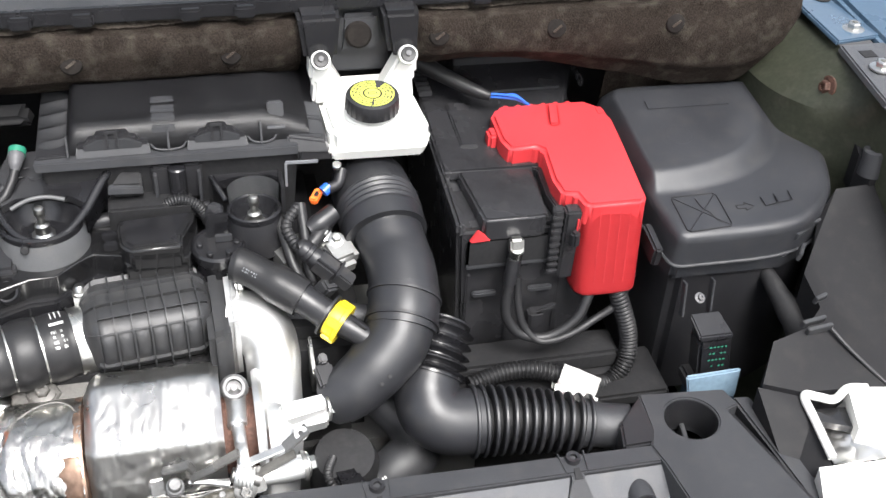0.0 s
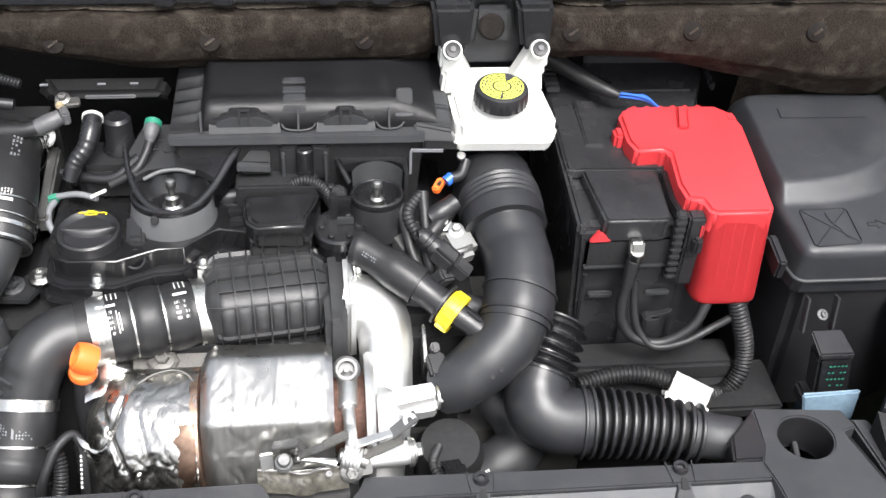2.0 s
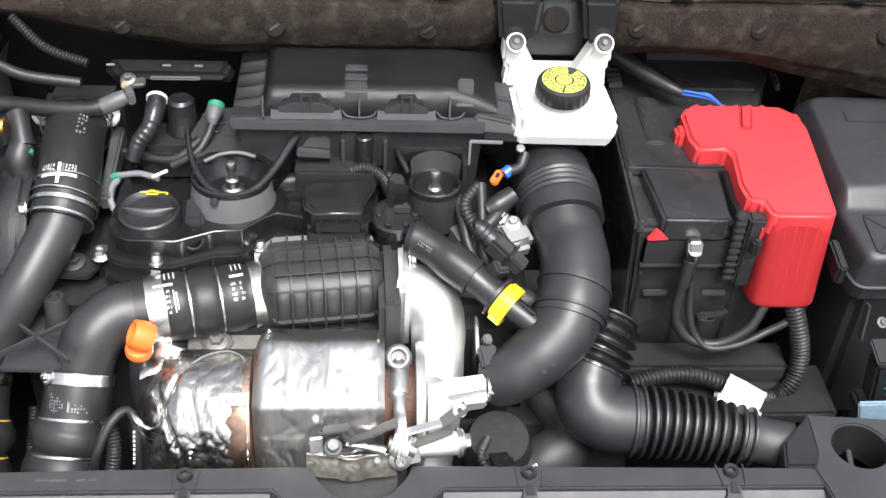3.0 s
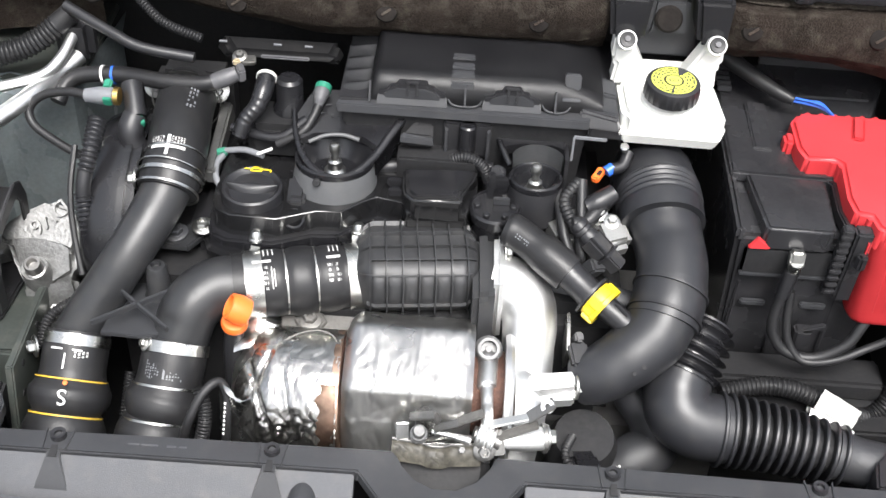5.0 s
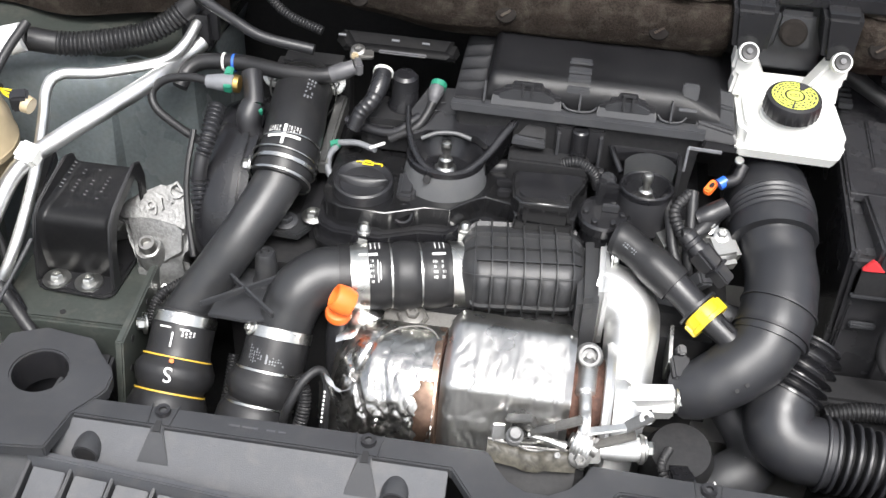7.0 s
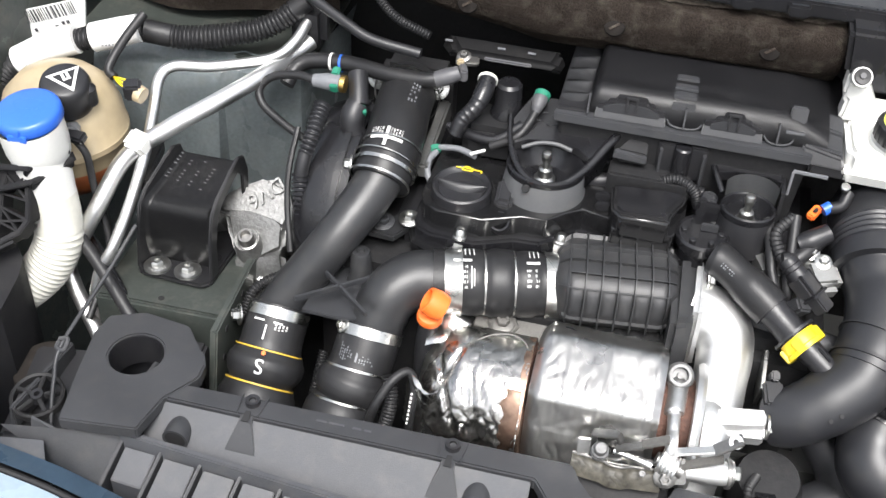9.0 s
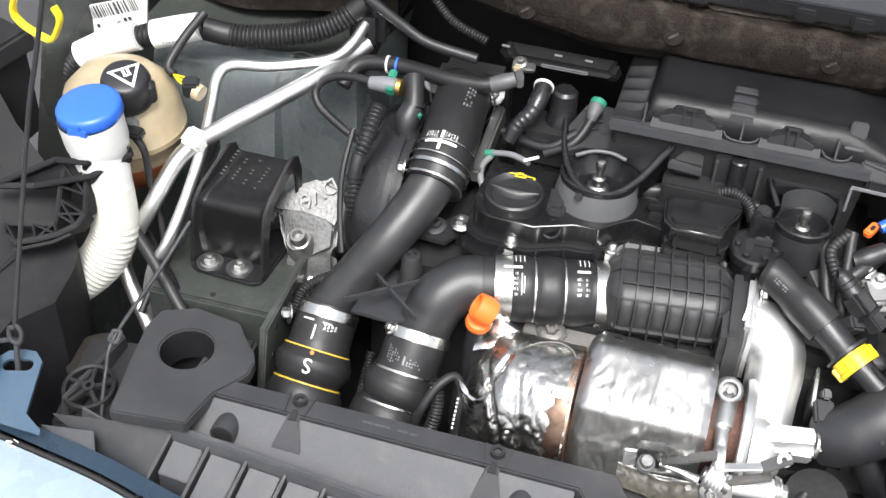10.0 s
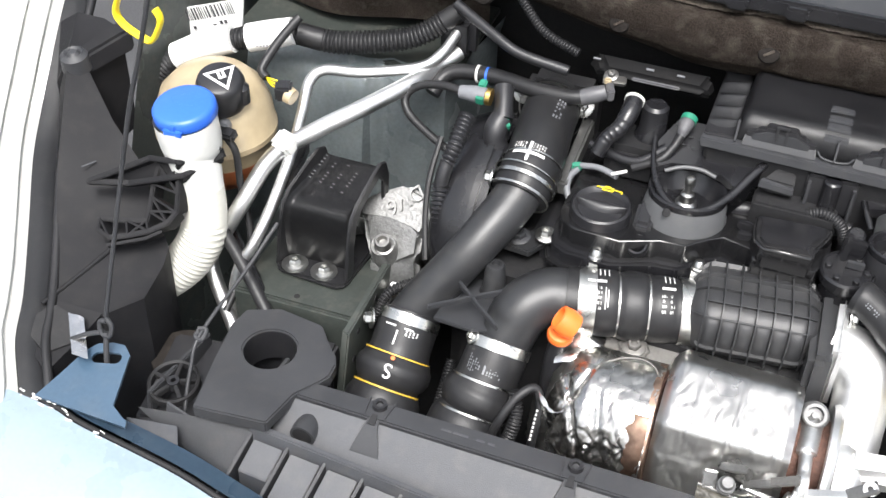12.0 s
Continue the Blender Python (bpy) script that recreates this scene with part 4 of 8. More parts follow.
prints(chose, CA.lerp(CB, 0.745), hx, 0.0420, fh, [(-0.004 + 0.0052 * k, -1.15, 0.0011, 0.36) for k in range(3)] + [(-0.018, -0.62, 0.022, 0.09)] + code(5, -0.006, -0.40, 0.005, 0.15, 2) + [(0.003, -0.38, 0.0012, 0.65), (0.006, -0.30, 0.0012, 0.5)])

twin = thing("twin_charge_pipe", (-0.37, 0.17, 0.86), "black plastic twin charge air pipe with crossed stiffening ribs", "pipe")
tube("elbow_pipe", [(-0.255, 0.183, 0.916), (-0.282, 0.176, 0.915), (-0.305, 0.158, 0.903), (-0.316, 0.141, 0.880), (-0.321, 0.129, 0.858)], [0.036, 0.036, 0.0355, 0.0345, 0.034], CHAR, twin, segs=32)
tube("long_pipe", [(-0.345, 0.272, 1.010), (-0.357, 0.240, 0.985), (-0.383, 0.193, 0.950), (-0.409, 0.168, 0.913), (-0.431, 0.150, 0.880), (-0.444, 0.138, 0.855)], [0.0315, 0.029, 0.0275, 0.0275, 0.029, 0.031], CHAR, twin, segs=32)
part("web", prism([(-0.405, 0.112), (-0.36, 0.110), (-0.325, 0.118), (-0.325, 0.15), (-0.33, 0.19), (-0.318, 0.268), (-0.352, 0.285), (-0.385, 0.205), (-0.400, 0.16)], 0.887, 0.893, 0.001), GREY, twin)
for p, q in (((-0.399, 0.163), (-0.319, 0.095)), ((-0.407, 0.098), (-0.327, 0.162))):
    d = Vector((q[0] - p[0], q[1] - p[1], 0)).normalized()
    w = Vector((-d.y, d.x, 0)) * 0.0018
    c = [Vector((p[0], p[1], 0)) - w, Vector((q[0], q[1], 0)) - w, Vector((q[0], q[1], 0)) + w, Vector((p[0], p[1], 0)) + w]
    part("cross_rib", hexa([(v.x, v.y, 0.917) for v in c], [(v.x, v.y, 0.925) for v in c], 0.0008), GREY, twin)
part("peg", lathe([(0.020, 0.890), (0.0145, 0.898), (0.0125, 0.934), (0.0105, 0.938), (0.006, 0.9385), (0.005, 0.934), (0, 0.934)], pose(-0.352, 0.184, 0), 20), CHAR, twin)
part("lug", prism([(-0.362, 0.225), (-0.322, 0.222), (-0.300, 0.262), (-0.325, 0.275)], 0.928, 0.938, 0.002), CHAR, twin)
bolt("bolt", (-0.341, 0.243, 0.940), (0, -0.2, 1), 0.0085, twin, GREY)

dS = Vector((-0.008, -0.10, -0.09)).normalized()
hs = hose("intercooler_hose", [(-0.443, 0.142, 0.862), (-0.445, 0.115, 0.835), (-0.446, 0.095, 0.815), (-0.448, 0.075, 0.797), (-0.450, 0.055, 0.775), (-0.452, 0.035, 0.745)],
          [0.037, 0.038, 0.0385, 0.0385, 0.0385, 0.0395, 0.044, 0.0485, 0.0485, 0.0455, 0.0400, 0.045, 0.0485, 0.0485, 0.047, 0.046, 0.045], "black rubber intercooler hose with yellow rings and a white letter", group="intercooler hoses",
          bands=[((-0.446, 0.101, 0.821), dS, 0.0412, 0.0018, GOLD), ((-0.4490, 0.0705, 0.7915), dS, 0.0420, 0.0020, GOLD)],
          clamps=[((-0.4435, 0.134, 0.854), dS, 0.038, 0.013, None)])
bolt("clamp_screw", (-0.488, 0.118, 0.856), (-0.8, -0.5, 0.2), 0.008, hs)
fS = facing(dS)
prints(hs, (-0.445, 0.117, 0.838), dS, 0.0384, fS, [(-0.006, -0.03, 0.018, 0.055), (-0.012, 0.1, 0.002, 0.4), (-0.012, -0.5, 0.002, 0.3)] + code(4, -0.010, -0.7, 0.008, 0.12, 3))
lettering("letter", "S", 0.026, axis_frame((-0.439, 0.0515, 0.8450), (0, -0.70, 0.72)) @ pose(0, 0, 0, 0, 0, 180), PRINT, hs, "white letter S")
part("red_dot", disc((-0.4370, 0.0640, 0.8550), (0, -0.7, 0.72), 0.0028, 0.0008, 0, 10), ORANGE, hs)

dM = Vector((-0.01, -0.095, -0.095)).normalized()
hm = hose("intercooler_hose", [(-0.322, 0.133, 0.866), (-0.326, 0.108, 0.840), (-0.330, 0.090, 0.820), (-0.335, 0.073, 0.800), (-0.341, 0.055, 0.778), (-0.350, 0.035, 0.750)],
          [0.037, 0.038, 0.0385, 0.0385, 0.0385, 0.039, 0.0425, 0.0465, 0.0465, 0.0445, 0.0395, 0.044, 0.047, 0.047, 0.046, 0.045, 0.044], "black rubber intercooler hose with steel rings and grey print", group="intercooler hoses",
          bands=[((-0.329, 0.096, 0.826), dM, 0.0400, 0.0026, ZINC), ((-0.3365, 0.0685, 0.7945), dM, 0.0412, 0.0026, ZINC)],
          clamps=[((-0.323, 0.127, 0.860), dM, 0.038, 0.013, None)])
bolt("clamp_screw", (-0.352, 0.112, 0.880), (-0.7, -0.3, 0.6), 0.006, hm)
fM = facing(dM)
prints(hm, (-0.326, 0.110, 0.842), dM, 0.0384, fM, [(-0.004, -0.05, 0.016, 0.07)] + code(8, -0.008, -0.75, 0.022, 0.085, 4) + code(6, -0.008, 0.15, 0.022, 0.085, 5), GREYC)
prints(hm, (-0.333, 0.081, 0.810), dM, 0.0432, fM, code(3, -0.004, -0.05, 0.014, 0.1, 6), GREYC)

top = hose("throttle_hose", [(-0.356, 0.425, 1.030), (-0.352, 0.37, 1.030), (-0.347, 0.325, 1.026), (-0.345, 0.285, 1.015), (-0.349, 0.252, 0.995)], [0.035, 0.0365, 0.0365, 0.037, 0.0365, 0.037, 0.0360], "black rubber throttle hose with steel clamps and white print",
           bands=[((-0.3545, 0.405, 1.030), (0, 1, 0), 0.0362, 0.0025, ZINC), ((-0.3452, 0.289, 1.016), (0.03, -1, -0.4), 0.0378, 0.002, ZINC)],
           clamps=[((-0.347, 0.266, 1.004), (-0.1, -1, -0.55), 0.0385, 0.005, None), ((-0.3495, 0.252, 0.996), (-0.1, -1, -0.55), 0.0378, 0.003, None)])
bolt("clamp_screw", (-0.388, 0.262, 1.006), (-1, -0.2, 0.1), 0.007, top)
band("wire_ring", (-0.3545, 0.398, 1.030), (0.02, -1, 0), 0.0425, 0.0018, top, ZINC, thick=0.0018)
band("wire_ring", (-0.3475, 0.274, 1.008), (-0.1, -1, -0.5), 0.0400, 0.0016, top, ZINC, thick=0.0016)
fT = facing((0.03, -1, -0.3))
prints(top, (-0.3455, 0.287, 1.015), (-0.02, -1, -0.4), 0.0386, fT, [(0.0, -0.55, 0.004, 1.1), (-0.014, -0.05, 0.028, 0.10)] + code(5, -0.012, -0.5, 0.009, 0.09, 7) + code(5, -0.012, 0.15, 0.009, 0.09, 8))
prints(top, (-0.350, 0.360, 1.030), (0.05, -1, -0.05), 0.0374, fT, code(3, -0.024, -0.6, 0.05, 0.11, 9), GREYC)

DULL2 = material("stained_aluminium", (0.17, 0.17, 0.165), 0.5, metal=0.9, vary=0.2, grain=300, bump=0.15)
throttle = thing("throttle_valve", (-0.345, 0.44, 0.99), "cast aluminium throttle valve behind the hose", "throttle valve")
part("housing", box((0.10, 0.05, 0.09), pose(-0.352, 0.452, 1.005), 0.012), DEEP, throttle)
bolt("bolt", (-0.318, 0.418, 1.035), (0, -0.8, 0.5), 0.009, throttle)
bolt("bolt", (-0.398, 0.42, 1.035), (0, -0.8, 0.5), 0.009, throttle)
part("bracket", hexa([(-0.315, 0.30, 0.975), (-0.300, 0.30, 0.975), (-0.298, 0.42, 0.995), (-0.316, 0.42, 0.995)], [(-0.315, 0.30, 0.995), (-0.302, 0.30, 0.995), (-0.300, 0.42, 1.02), (-0.314, 0.42, 1.02)], 0.003), DULL2, throttle)

dip = thing("dipstick", (-0.254, 0.14, 0.80), "orange plastic dipstick handle in a black tube", "dipstick")
tube("guide_tube", [(-0.2520, 0.135, 0.900), (-0.256, 0.137, 0.850), (-0.258, 0.132, 0.790), (-0.26, 0.125, 0.70)], [0.011, 0.013, 0.012, 0.010], BLACK, dip, segs=18)
part("handle", lathe([(0, -0.010), (0.0135, -0.010), (0.0158, -0.007), (0.0162, -0.002), (0.0145, 0.003), (0.008, 0.005), (0, 0.005)], axis_frame((-0.2515, 0.135, 0.903), (0.1, -0.25, 1)), 30), ORANGE, dip)
mloop = axis_frame((-0.2455, 0.132, 0.925), (-0.84, -0.12, 0.52))
part("finger_loop", lathe([(0.0130, -0.0125), (0.0158, -0.0115), (0.0178, 0.0), (0.0158, 0.0115), (0.0130, 0.0125), (0.0122, 0.0115), (0.0140, 0.0), (0.0122, -0.0115), (0.0130, -0.0125)], mloop, 36), ORANGE, dip)
part("loop_web", lathe([(0, -0.003), (0.0142, -0.003), (0.0142, 0.001), (0, 0.001)], mloop, 30), ORANGE, dip)

# ---- turbocharger ----
turbo = thing("turbocharger", (0.02, 0.10, 0.74), "turbocharger wrapped in bright embossed heat shields", "turbocharger")


def shield(x0, x1, cy, cz, r, seed, cut=0.0):
    """A dented sheet-metal wrap round the x axis."""
    def fn(u, v):
        a = radians(-75) + radians(330) * v
        x = x0 + (x1 - x0) * u
        e = 1 - 0.16 * max(0, 1 - u / 0.10) ** 2 - 0.05 * max(0, 1 - (1 - u) / 0.06)
        q = Vector((x * 1.0, math.cos(a), math.sin(a)))
        d = noise.noise(Vector((x * 16, a * 1.2, seed))) * 0.0020 + noise.noise(Vector((x * 60, a * 1.5, seed + 5))) * 0.0004 + abs(noise.noise(Vector((x * 34, a * 2.6, seed + 9)))) * -0.0007
        d += 0.004 * max(0, 1 - abs(a - 2.25) / 0.06) * (0.6 + noise.noise(Vector((x * 40, 0, 2))))
        d += 0.0018 * max(0, 1 - abs(a - 0.82) / 0.03)
        d += 0.0007 * noise.noise(Vector((x * 110, a * 5, seed + 3))) + 0.0010 * max(0, 1 - abs(x + 0.035 + 0.004 * math.sin(a * 3)) / 0.004)
        d += (0.0003 * noise.noise(Vector((x * 200, a * 1.6, seed + 13))) - 0.0012 * max(0, 0.12 - abs(noise.noise(Vector((x * 38, a * 3.2, seed + 21))))) / 0.12) * min(1, max(0, (1.6 - a) / 0.7) + max(0, (-0.085 - x) / 0.02) + max(0, (x - 0.012) / 0.012))
        # pressed in broad flats with rounded folds between them
        flats = sum((max(0, math.cos(a - radians(n))) / w) ** 20 for n, w in ((-42, 0.96), (10, 0.815), (67, 0.950), (124, 1.03), (176, 1.0), (226, 1.0))) ** (-1 / 20)
        rr = r * e * flats + d
        return Vector((x, cy - rr * math.cos(a), cz + rr * math.sin(a)))
    return sheet(fn, 96, 120, 0.0012)


BROAD = material("satin_heat_shield_foil", (0.76, 0.755, 0.74), 0.32, metal=1.0, vary=0.10, grain=22, blotch=14, bump=0.22, stretch=(3.2, 1, 1))
part("heat_shield", shield(-0.117, 0.030, 0.100, 0.842, 0.084, 1.0), BROAD, turbo, "bright dented heat shield", sharp=50)
part("shield_tab", hexa([(-0.05, 0.016, 0.80), (0.02, 0.016, 0.80), (0.02, 0.022, 0.78), (-0.05, 0.022, 0.78)], [(-0.045, 0.024, 0.835), (0.015, 0.024, 0.84), (0.015, 0.03, 0.84), (-0.045, 0.03, 0.835)], 0.002), FOIL, turbo)


STAIN = material("heat_stained_foil", (0.30, 0.205, 0.155), 0.42, metal=0.9, vary=0.75, grain=60, blotch=38, bump=0.3)
DULL = material("dull_grey_casting", (0.16, 0.155, 0.145), 0.5, metal=0.5, vary=0.2, grain=300, blotch=18, bump=0.15)


def wrap(u, v):
    """The second wrap: a barrel round the outlet neck, smooth above and crumpled towards its narrow end."""
    x = -0.252 + 0.130 * u
    a = radians(-70) + radians(300) * v
    left = max(0, 0.40 - u) / 0.40
    low = min(1, max(0, (0.9 - a) / 0.8))
    r = 0.075 - 0.040 * left ** 2.2
    n = Vector((x * 26, a * 1.5, 7))
    q = abs(noise.noise(n)) + 0.5 * abs(noise.noise(n * 2.3))
    rough = 0.25 + 0.75 * max(low, left)
    d = rough * (0.0032 - 0.0065 * q) + 0.0007 * noise.noise(Vector((x * 90, a * 6, 9))) + 0.0004 * rough * noise.noise(Vector((x * 150, a * 11, 3)))
    for u0, a0, lean, deep in ((0.20, 0.6, 0.22, 0.007), (0.34, 0.5, -0.20, 0.006), (0.62, 0.2, -0.12, 0.003)):
        d -= deep * math.exp(-((u - u0 - lean * (a - a0)) / 0.030) ** 2) * math.exp(-((a - a0) / 0.9) ** 4)
    d -= 0.0026 * rough * max(0, 0.10 - abs(noise.noise(Vector((x * 52 + a * 2.2, a * 2.6 - x * 30, 31))))) / 0.10
    d -= 0.0016 * rough * max(0, 0.10 - abs(noise.noise(Vector((x * 110 - a * 3.0, a * 4.5, 37))))) / 0.10
    rr = r + d
    return Vector((x, 0.104 + 0.012 * left - rr * math.cos(a), 0.826 - 0.014 * left + rr * math.sin(a)))


part("outlet_shield", sheet(wrap, 120, 170, 0.001), FOIL, turbo, "crumpled bright heat shield", sharp=70)
bm = sheet(lambda u, v: Vector((-0.1425 + 0.019 * u + 0.006 * noise.noise(Vector((v * 7, u * 2, 4))) * (1 - u), 0.104 - (0.0765 + 0.0016 * math.sin(3 * u)) * math.cos(radians(-12 + 66 * v)), 0.826 + 0.0765 * math.sin(radians(-12 + 66 * v)))), 8, 36, 0.001)
part("stained_collar", bm, STAIN, turbo, "foil edge stained brown by heat")
part("collar_ring", lathe([(0.0738, -0.004), (0.0755, -0.002), (0.0755, 0.006), (0.060, 0.008)], axis_frame((-0.1265, 0.104, 0.826), (1, 0.02, 0.02)), 60), STAIN, turbo)
bm = sheet(lambda u, v: Vector((-0.262 + 0.060 * u - 0.010 * v, 0.052 + 0.020 * v + 0.030 * (2 * u - 1) ** 2, 0.862 - 0.11 * v + 0.004 * math.sin(9 * u + 4 * v))), 24, 24, 0.001)
part("side_flap", crumple(bm, 0.004, 55, 3.0), FOIL, turbo, sharp=70)
bm = sheet(lambda u, v: Vector((-0.212 + 0.088 * u, 0.098 + 0.028 * math.sin(min(1, u * 1.5) * 1.57) + 0.010 * v - 0.018 * max(0, u - 0.85) / 0.15, 0.893 + 0.010 * math.sin(min(1, u * 1.5) * 1.57) - 0.03 * v)), 20, 5, 0.0012)
part("collar_flange", bm, FOIL, turbo)
tube("collar_edge", [(-0.212, 0.098, 0.893), (-0.190, 0.112, 0.899), (-0.172, 0.122, 0.904), (-0.150, 0.127, 0.905), (-0.134, 0.121, 0.903), (-0.127, 0.110, 0.898)], 0.0012, DULL, turbo, segs=8)
tube("outlet_elbow_shield", [(-0.205, 0.095, 0.80), (-0.21, 0.080, 0.75), (-0.21, 0.07, 0.70), (-0.21, 0.07, 0.64)], [0.050, 0.052, 0.052, 0.05], FOIL, turbo, segs=28)
bm = sheet(lambda u, v: Vector((-0.252 + 0.048 * u, 0.118 + 0.055 * v, 0.868 + 0.010 * v + 0.004 * math.sin(v * 11) + 0.010 * math.sin(u * 3.1))), 16, 20, 0.001)
part("manifold_shield", crumple(bm, 0.002, 60), FOIL, turbo)
part("manifold", hexa([(-0.210, 0.130, 0.81), (-0.085, 0.135, 0.81), (-0.085, 0.205, 0.81), (-0.210, 0.20, 0.81)], [(-0.208, 0.136, 0.866), (-0.105, 0.142, 0.868), (-0.085, 0.195, 0.884), (-0.212, 0.192, 0.884)], 0.008, 3), DULL, turbo, "dull grey cast manifold")
part("manifold_pad", disc((-0.168, 0.170, 0.876), (0, -0.25, 1), 0.020, 0.005, 0.002, 6), DULL, turbo)
bolt("manifold_nut", (-0.168, 0.168, 0.881), (0, -0.25, 1), 0.0085, turbo, DULL)
tube("turbine_neck", [(-0.128, 0.106, 0.836), (-0.108, 0.104, 0.84)], 0.060, RUST, turbo, "rusty brown cast iron neck", segs=32, steps=2)
tube("bearing_housing", [(0.02, 0.102, 0.842), (0.075, 0.104, 0.842)], 0.052, RUST, turbo, "rusty brown bearing housing", segs=32, steps=2)
part("compressor_back", lathe([(0.0, -0.006), (0.073, -0.006), (0.076, 0.0), (0.073, 0.004), (0, 0.004)], axis_frame((0.072, 0.100, 0.842), (1, 0, 0)), 48), SILVER, turbo)
part("compressor_volute", lathe([(0.0, -0.002), (0.040, -0.002), (0.052, 0.004), (0.054, 0.014), (0.050, 0.026), (0.040, 0.034), (0.020, 0.038), (0, 0.040)], axis_frame((0.076, 0.098, 0.832), (1, 0, 0)), 64), SILVER, turbo)
tube("outlet_pipe", [(0.048, 0.216, 0.918), (0.070, 0.212, 0.917), (0.089, 0.199, 0.906), (0.095, 0.180, 0.888), (0.094, 0.152, 0.872), (0.093, 0.120, 0.858), (0.090, 0.085, 0.840), (0.084, 0.055, 0.79)], [0.037, 0.0365, 0.035, 0.033, 0.0315, 0.0305, 0.029, 0.026], SILVER, turbo, "rough cast aluminium outlet pipe", segs=34)
part("outlet_flange", hexa([(0.048, 0.162, 0.868), (0.060, 0.164, 0.868), (0.058, 0.250, 0.885), (0.046, 0.248, 0.885)], [(0.048, 0.172, 0.955), (0.060, 0.174, 0.955), (0.058, 0.258, 0.966), (0.046, 0.256, 0.966)], 0.006), SILVER, turbo)
bolt("bolt", (0.060, 0.232, 0.957), (1, 0, 0.1), 0.007, turbo)
part("support_arm", hexa([(0.094, 0.073, 0.850), (0.150, 0.086, 0.850), (0.149, 0.112, 0.850), (0.094, 0.100, 0.850)], [(0.094, 0.078, 0.884), (0.148, 0.090, 0.884), (0.147, 0.109, 0.888), (0.094, 0.098, 0.890)], 0.003, 3), SILVER, turbo)
part("arm_ledge", hexa([(0.093, 0.076, 0.852), (0.147, 0.084, 0.852), (0.148, 0.098, 0.852), (0.093, 0.092, 0.852)], [(0.093, 0.074, 0.870), (0.149, 0.081, 0.870), (0.150, 0.095, 0.874), (0.093, 0.088, 0.874)], 0.0025, 3), SILVER, turbo)
bolt("nut", (0.149, 0.098, 0.872), (1, 0.1, 0), 0.009, turbo)
STEEL = material("dull_plated_steel", (0.27, 0.265, 0.255), 0.4, metal=0.95, vary=0.15, grain=300)
GUNMETAL = material("greyed_steel", (0.13, 0.13, 0.13), 0.45, metal=0.3, vary=0.3, grain=200, blotch=60, bump=0.3)
part("banjo_bolt", lathe([(0, 0.0), (0.0165, 0.0), (0.0165, 0.004), (0.0145, 0.006), (0.0145, 0.019), (0.0125, 0.021), (0.0092, 0.021), (0.0085, 0.010), (0.004, 0.010), (0.0035, 0.016), (0, 0.016)], axis_frame((0.046, 0.124, 0.896), (0, -0.65, 0.75)), 24), GUNMETAL, turbo)
part("banjo_eye", disc((0.046, 0.129, 0.887), (0, -0.65, 0.75), 0.0165, 0.012, 0.003), GUNMETAL, turbo)
tube("oil_pipe", [(0.046, 0.120, 0.890), (0.0465, 0.100, 0.890), (0.046, 0.082, 0.890), (0.0455, 0.073, 0.889), (0.046, 0.068, 0.888), (0.047, 0.047, 0.886), (0.048, 0.022, 0.872), (0.05, 0.03, 0.74)], [0.0135, 0.0120, 0.0112, 0.0112, 0.0075, 0.0070, 0.0068, 0.0065], BRIGHT, turbo, segs=16)
def bar(name, p, q, w, h, mat=STEEL):
    p, q = Vector(p), Vector(q)
    return part(name, box((w, h, (q - p).length), axis_frame((p + q) / 2, q - p), min(w, h) * 0.25), mat, turbo)


bar("lever", (0.044, 0.024, 0.877), (0.094, 0.028, 0.893), 0.011, 0.0035, BRIGHT)
bar("lever", (0.092, 0.027, 0.892), (0.119, 0.034, 0.912), 0.016, 0.0035)
bar("lever", (0.060, 0.018, 0.866), (0.104, 0.024, 0.886), 0.012, 0.004, DULL)
part("lever_eye", lathe([(0.0030, -0.0020), (0.0078, -0.0020), (0.0078, 0.0020), (0.0030, 0.0020)], axis_frame((0.1125, 0.0315, 0.908), (-0.35, -0.6, 0.7)), 22), BRIGHT, turbo)
tube("actuator_rod", [(-0.012, 0.020, 0.866), (-0.004, 0.019, 0.866), (0.010, 0.018, 0.864), (0.020, 0.017, 0.862), (0.030, 0.017, 0.859)], [0.0026, 0.0030, 0.0032, 0.0045, 0.0060], BRIGHT, turbo, segs=12)
for k in range(5):
    b = k / 4
    c = Vector((0.040 + 0.016 * b, 0.020 - 0.004 * b, 0.868 - 0.006 * b))
    ring = [c + Vector((0.003 * math.cos(t) + 0.002 * math.sin(t), 0.0125 * math.cos(t), 0.0125 * math.sin(t))) for t in (2 * math.pi * j / 14 for j in range(15))]
    tube("spring_coil", ring, 0.0022, BRIGHT, turbo, segs=8, steps=2)
tube("spring_pin", [(0.034, 0.020, 0.869), (0.064, 0.016, 0.860)], 0.0085, STEEL, turbo, segs=14, steps=2)
bolt("pin_nut", (0.047, 0.008, 0.855), (0.1, -0.8, 0.5), 0.0075, turbo, STEEL)
bar("clamp_plate", (-0.0455, 0.022, 0.876), (-0.0445, 0.016, 0.848), 0.014, 0.004, BRIGHT)
part("stud_stack", lathe([(0, 0.018), (0.006, 0.018), (0.0075, 0.015), (0.0075, 0.010), (0.0095, 0.009), (0.0095, 0.004), (0.0085, 0.003), (0.0100, 0.002), (0.0100, -0.008)], axis_frame((-0.0270, 0.018, 0.862), (0.05, -0.45, 0.9)), 22), GUNMETAL, turbo)
bar("clamp_top", (-0.038, 0.026, 0.882), (-0.010, 0.024, 0.889), 0.012, 0.0035)
bar("clamp_tail", (-0.010, 0.024, 0.889), (-0.005, 0.022, 0.880), 0.011, 0.0035)
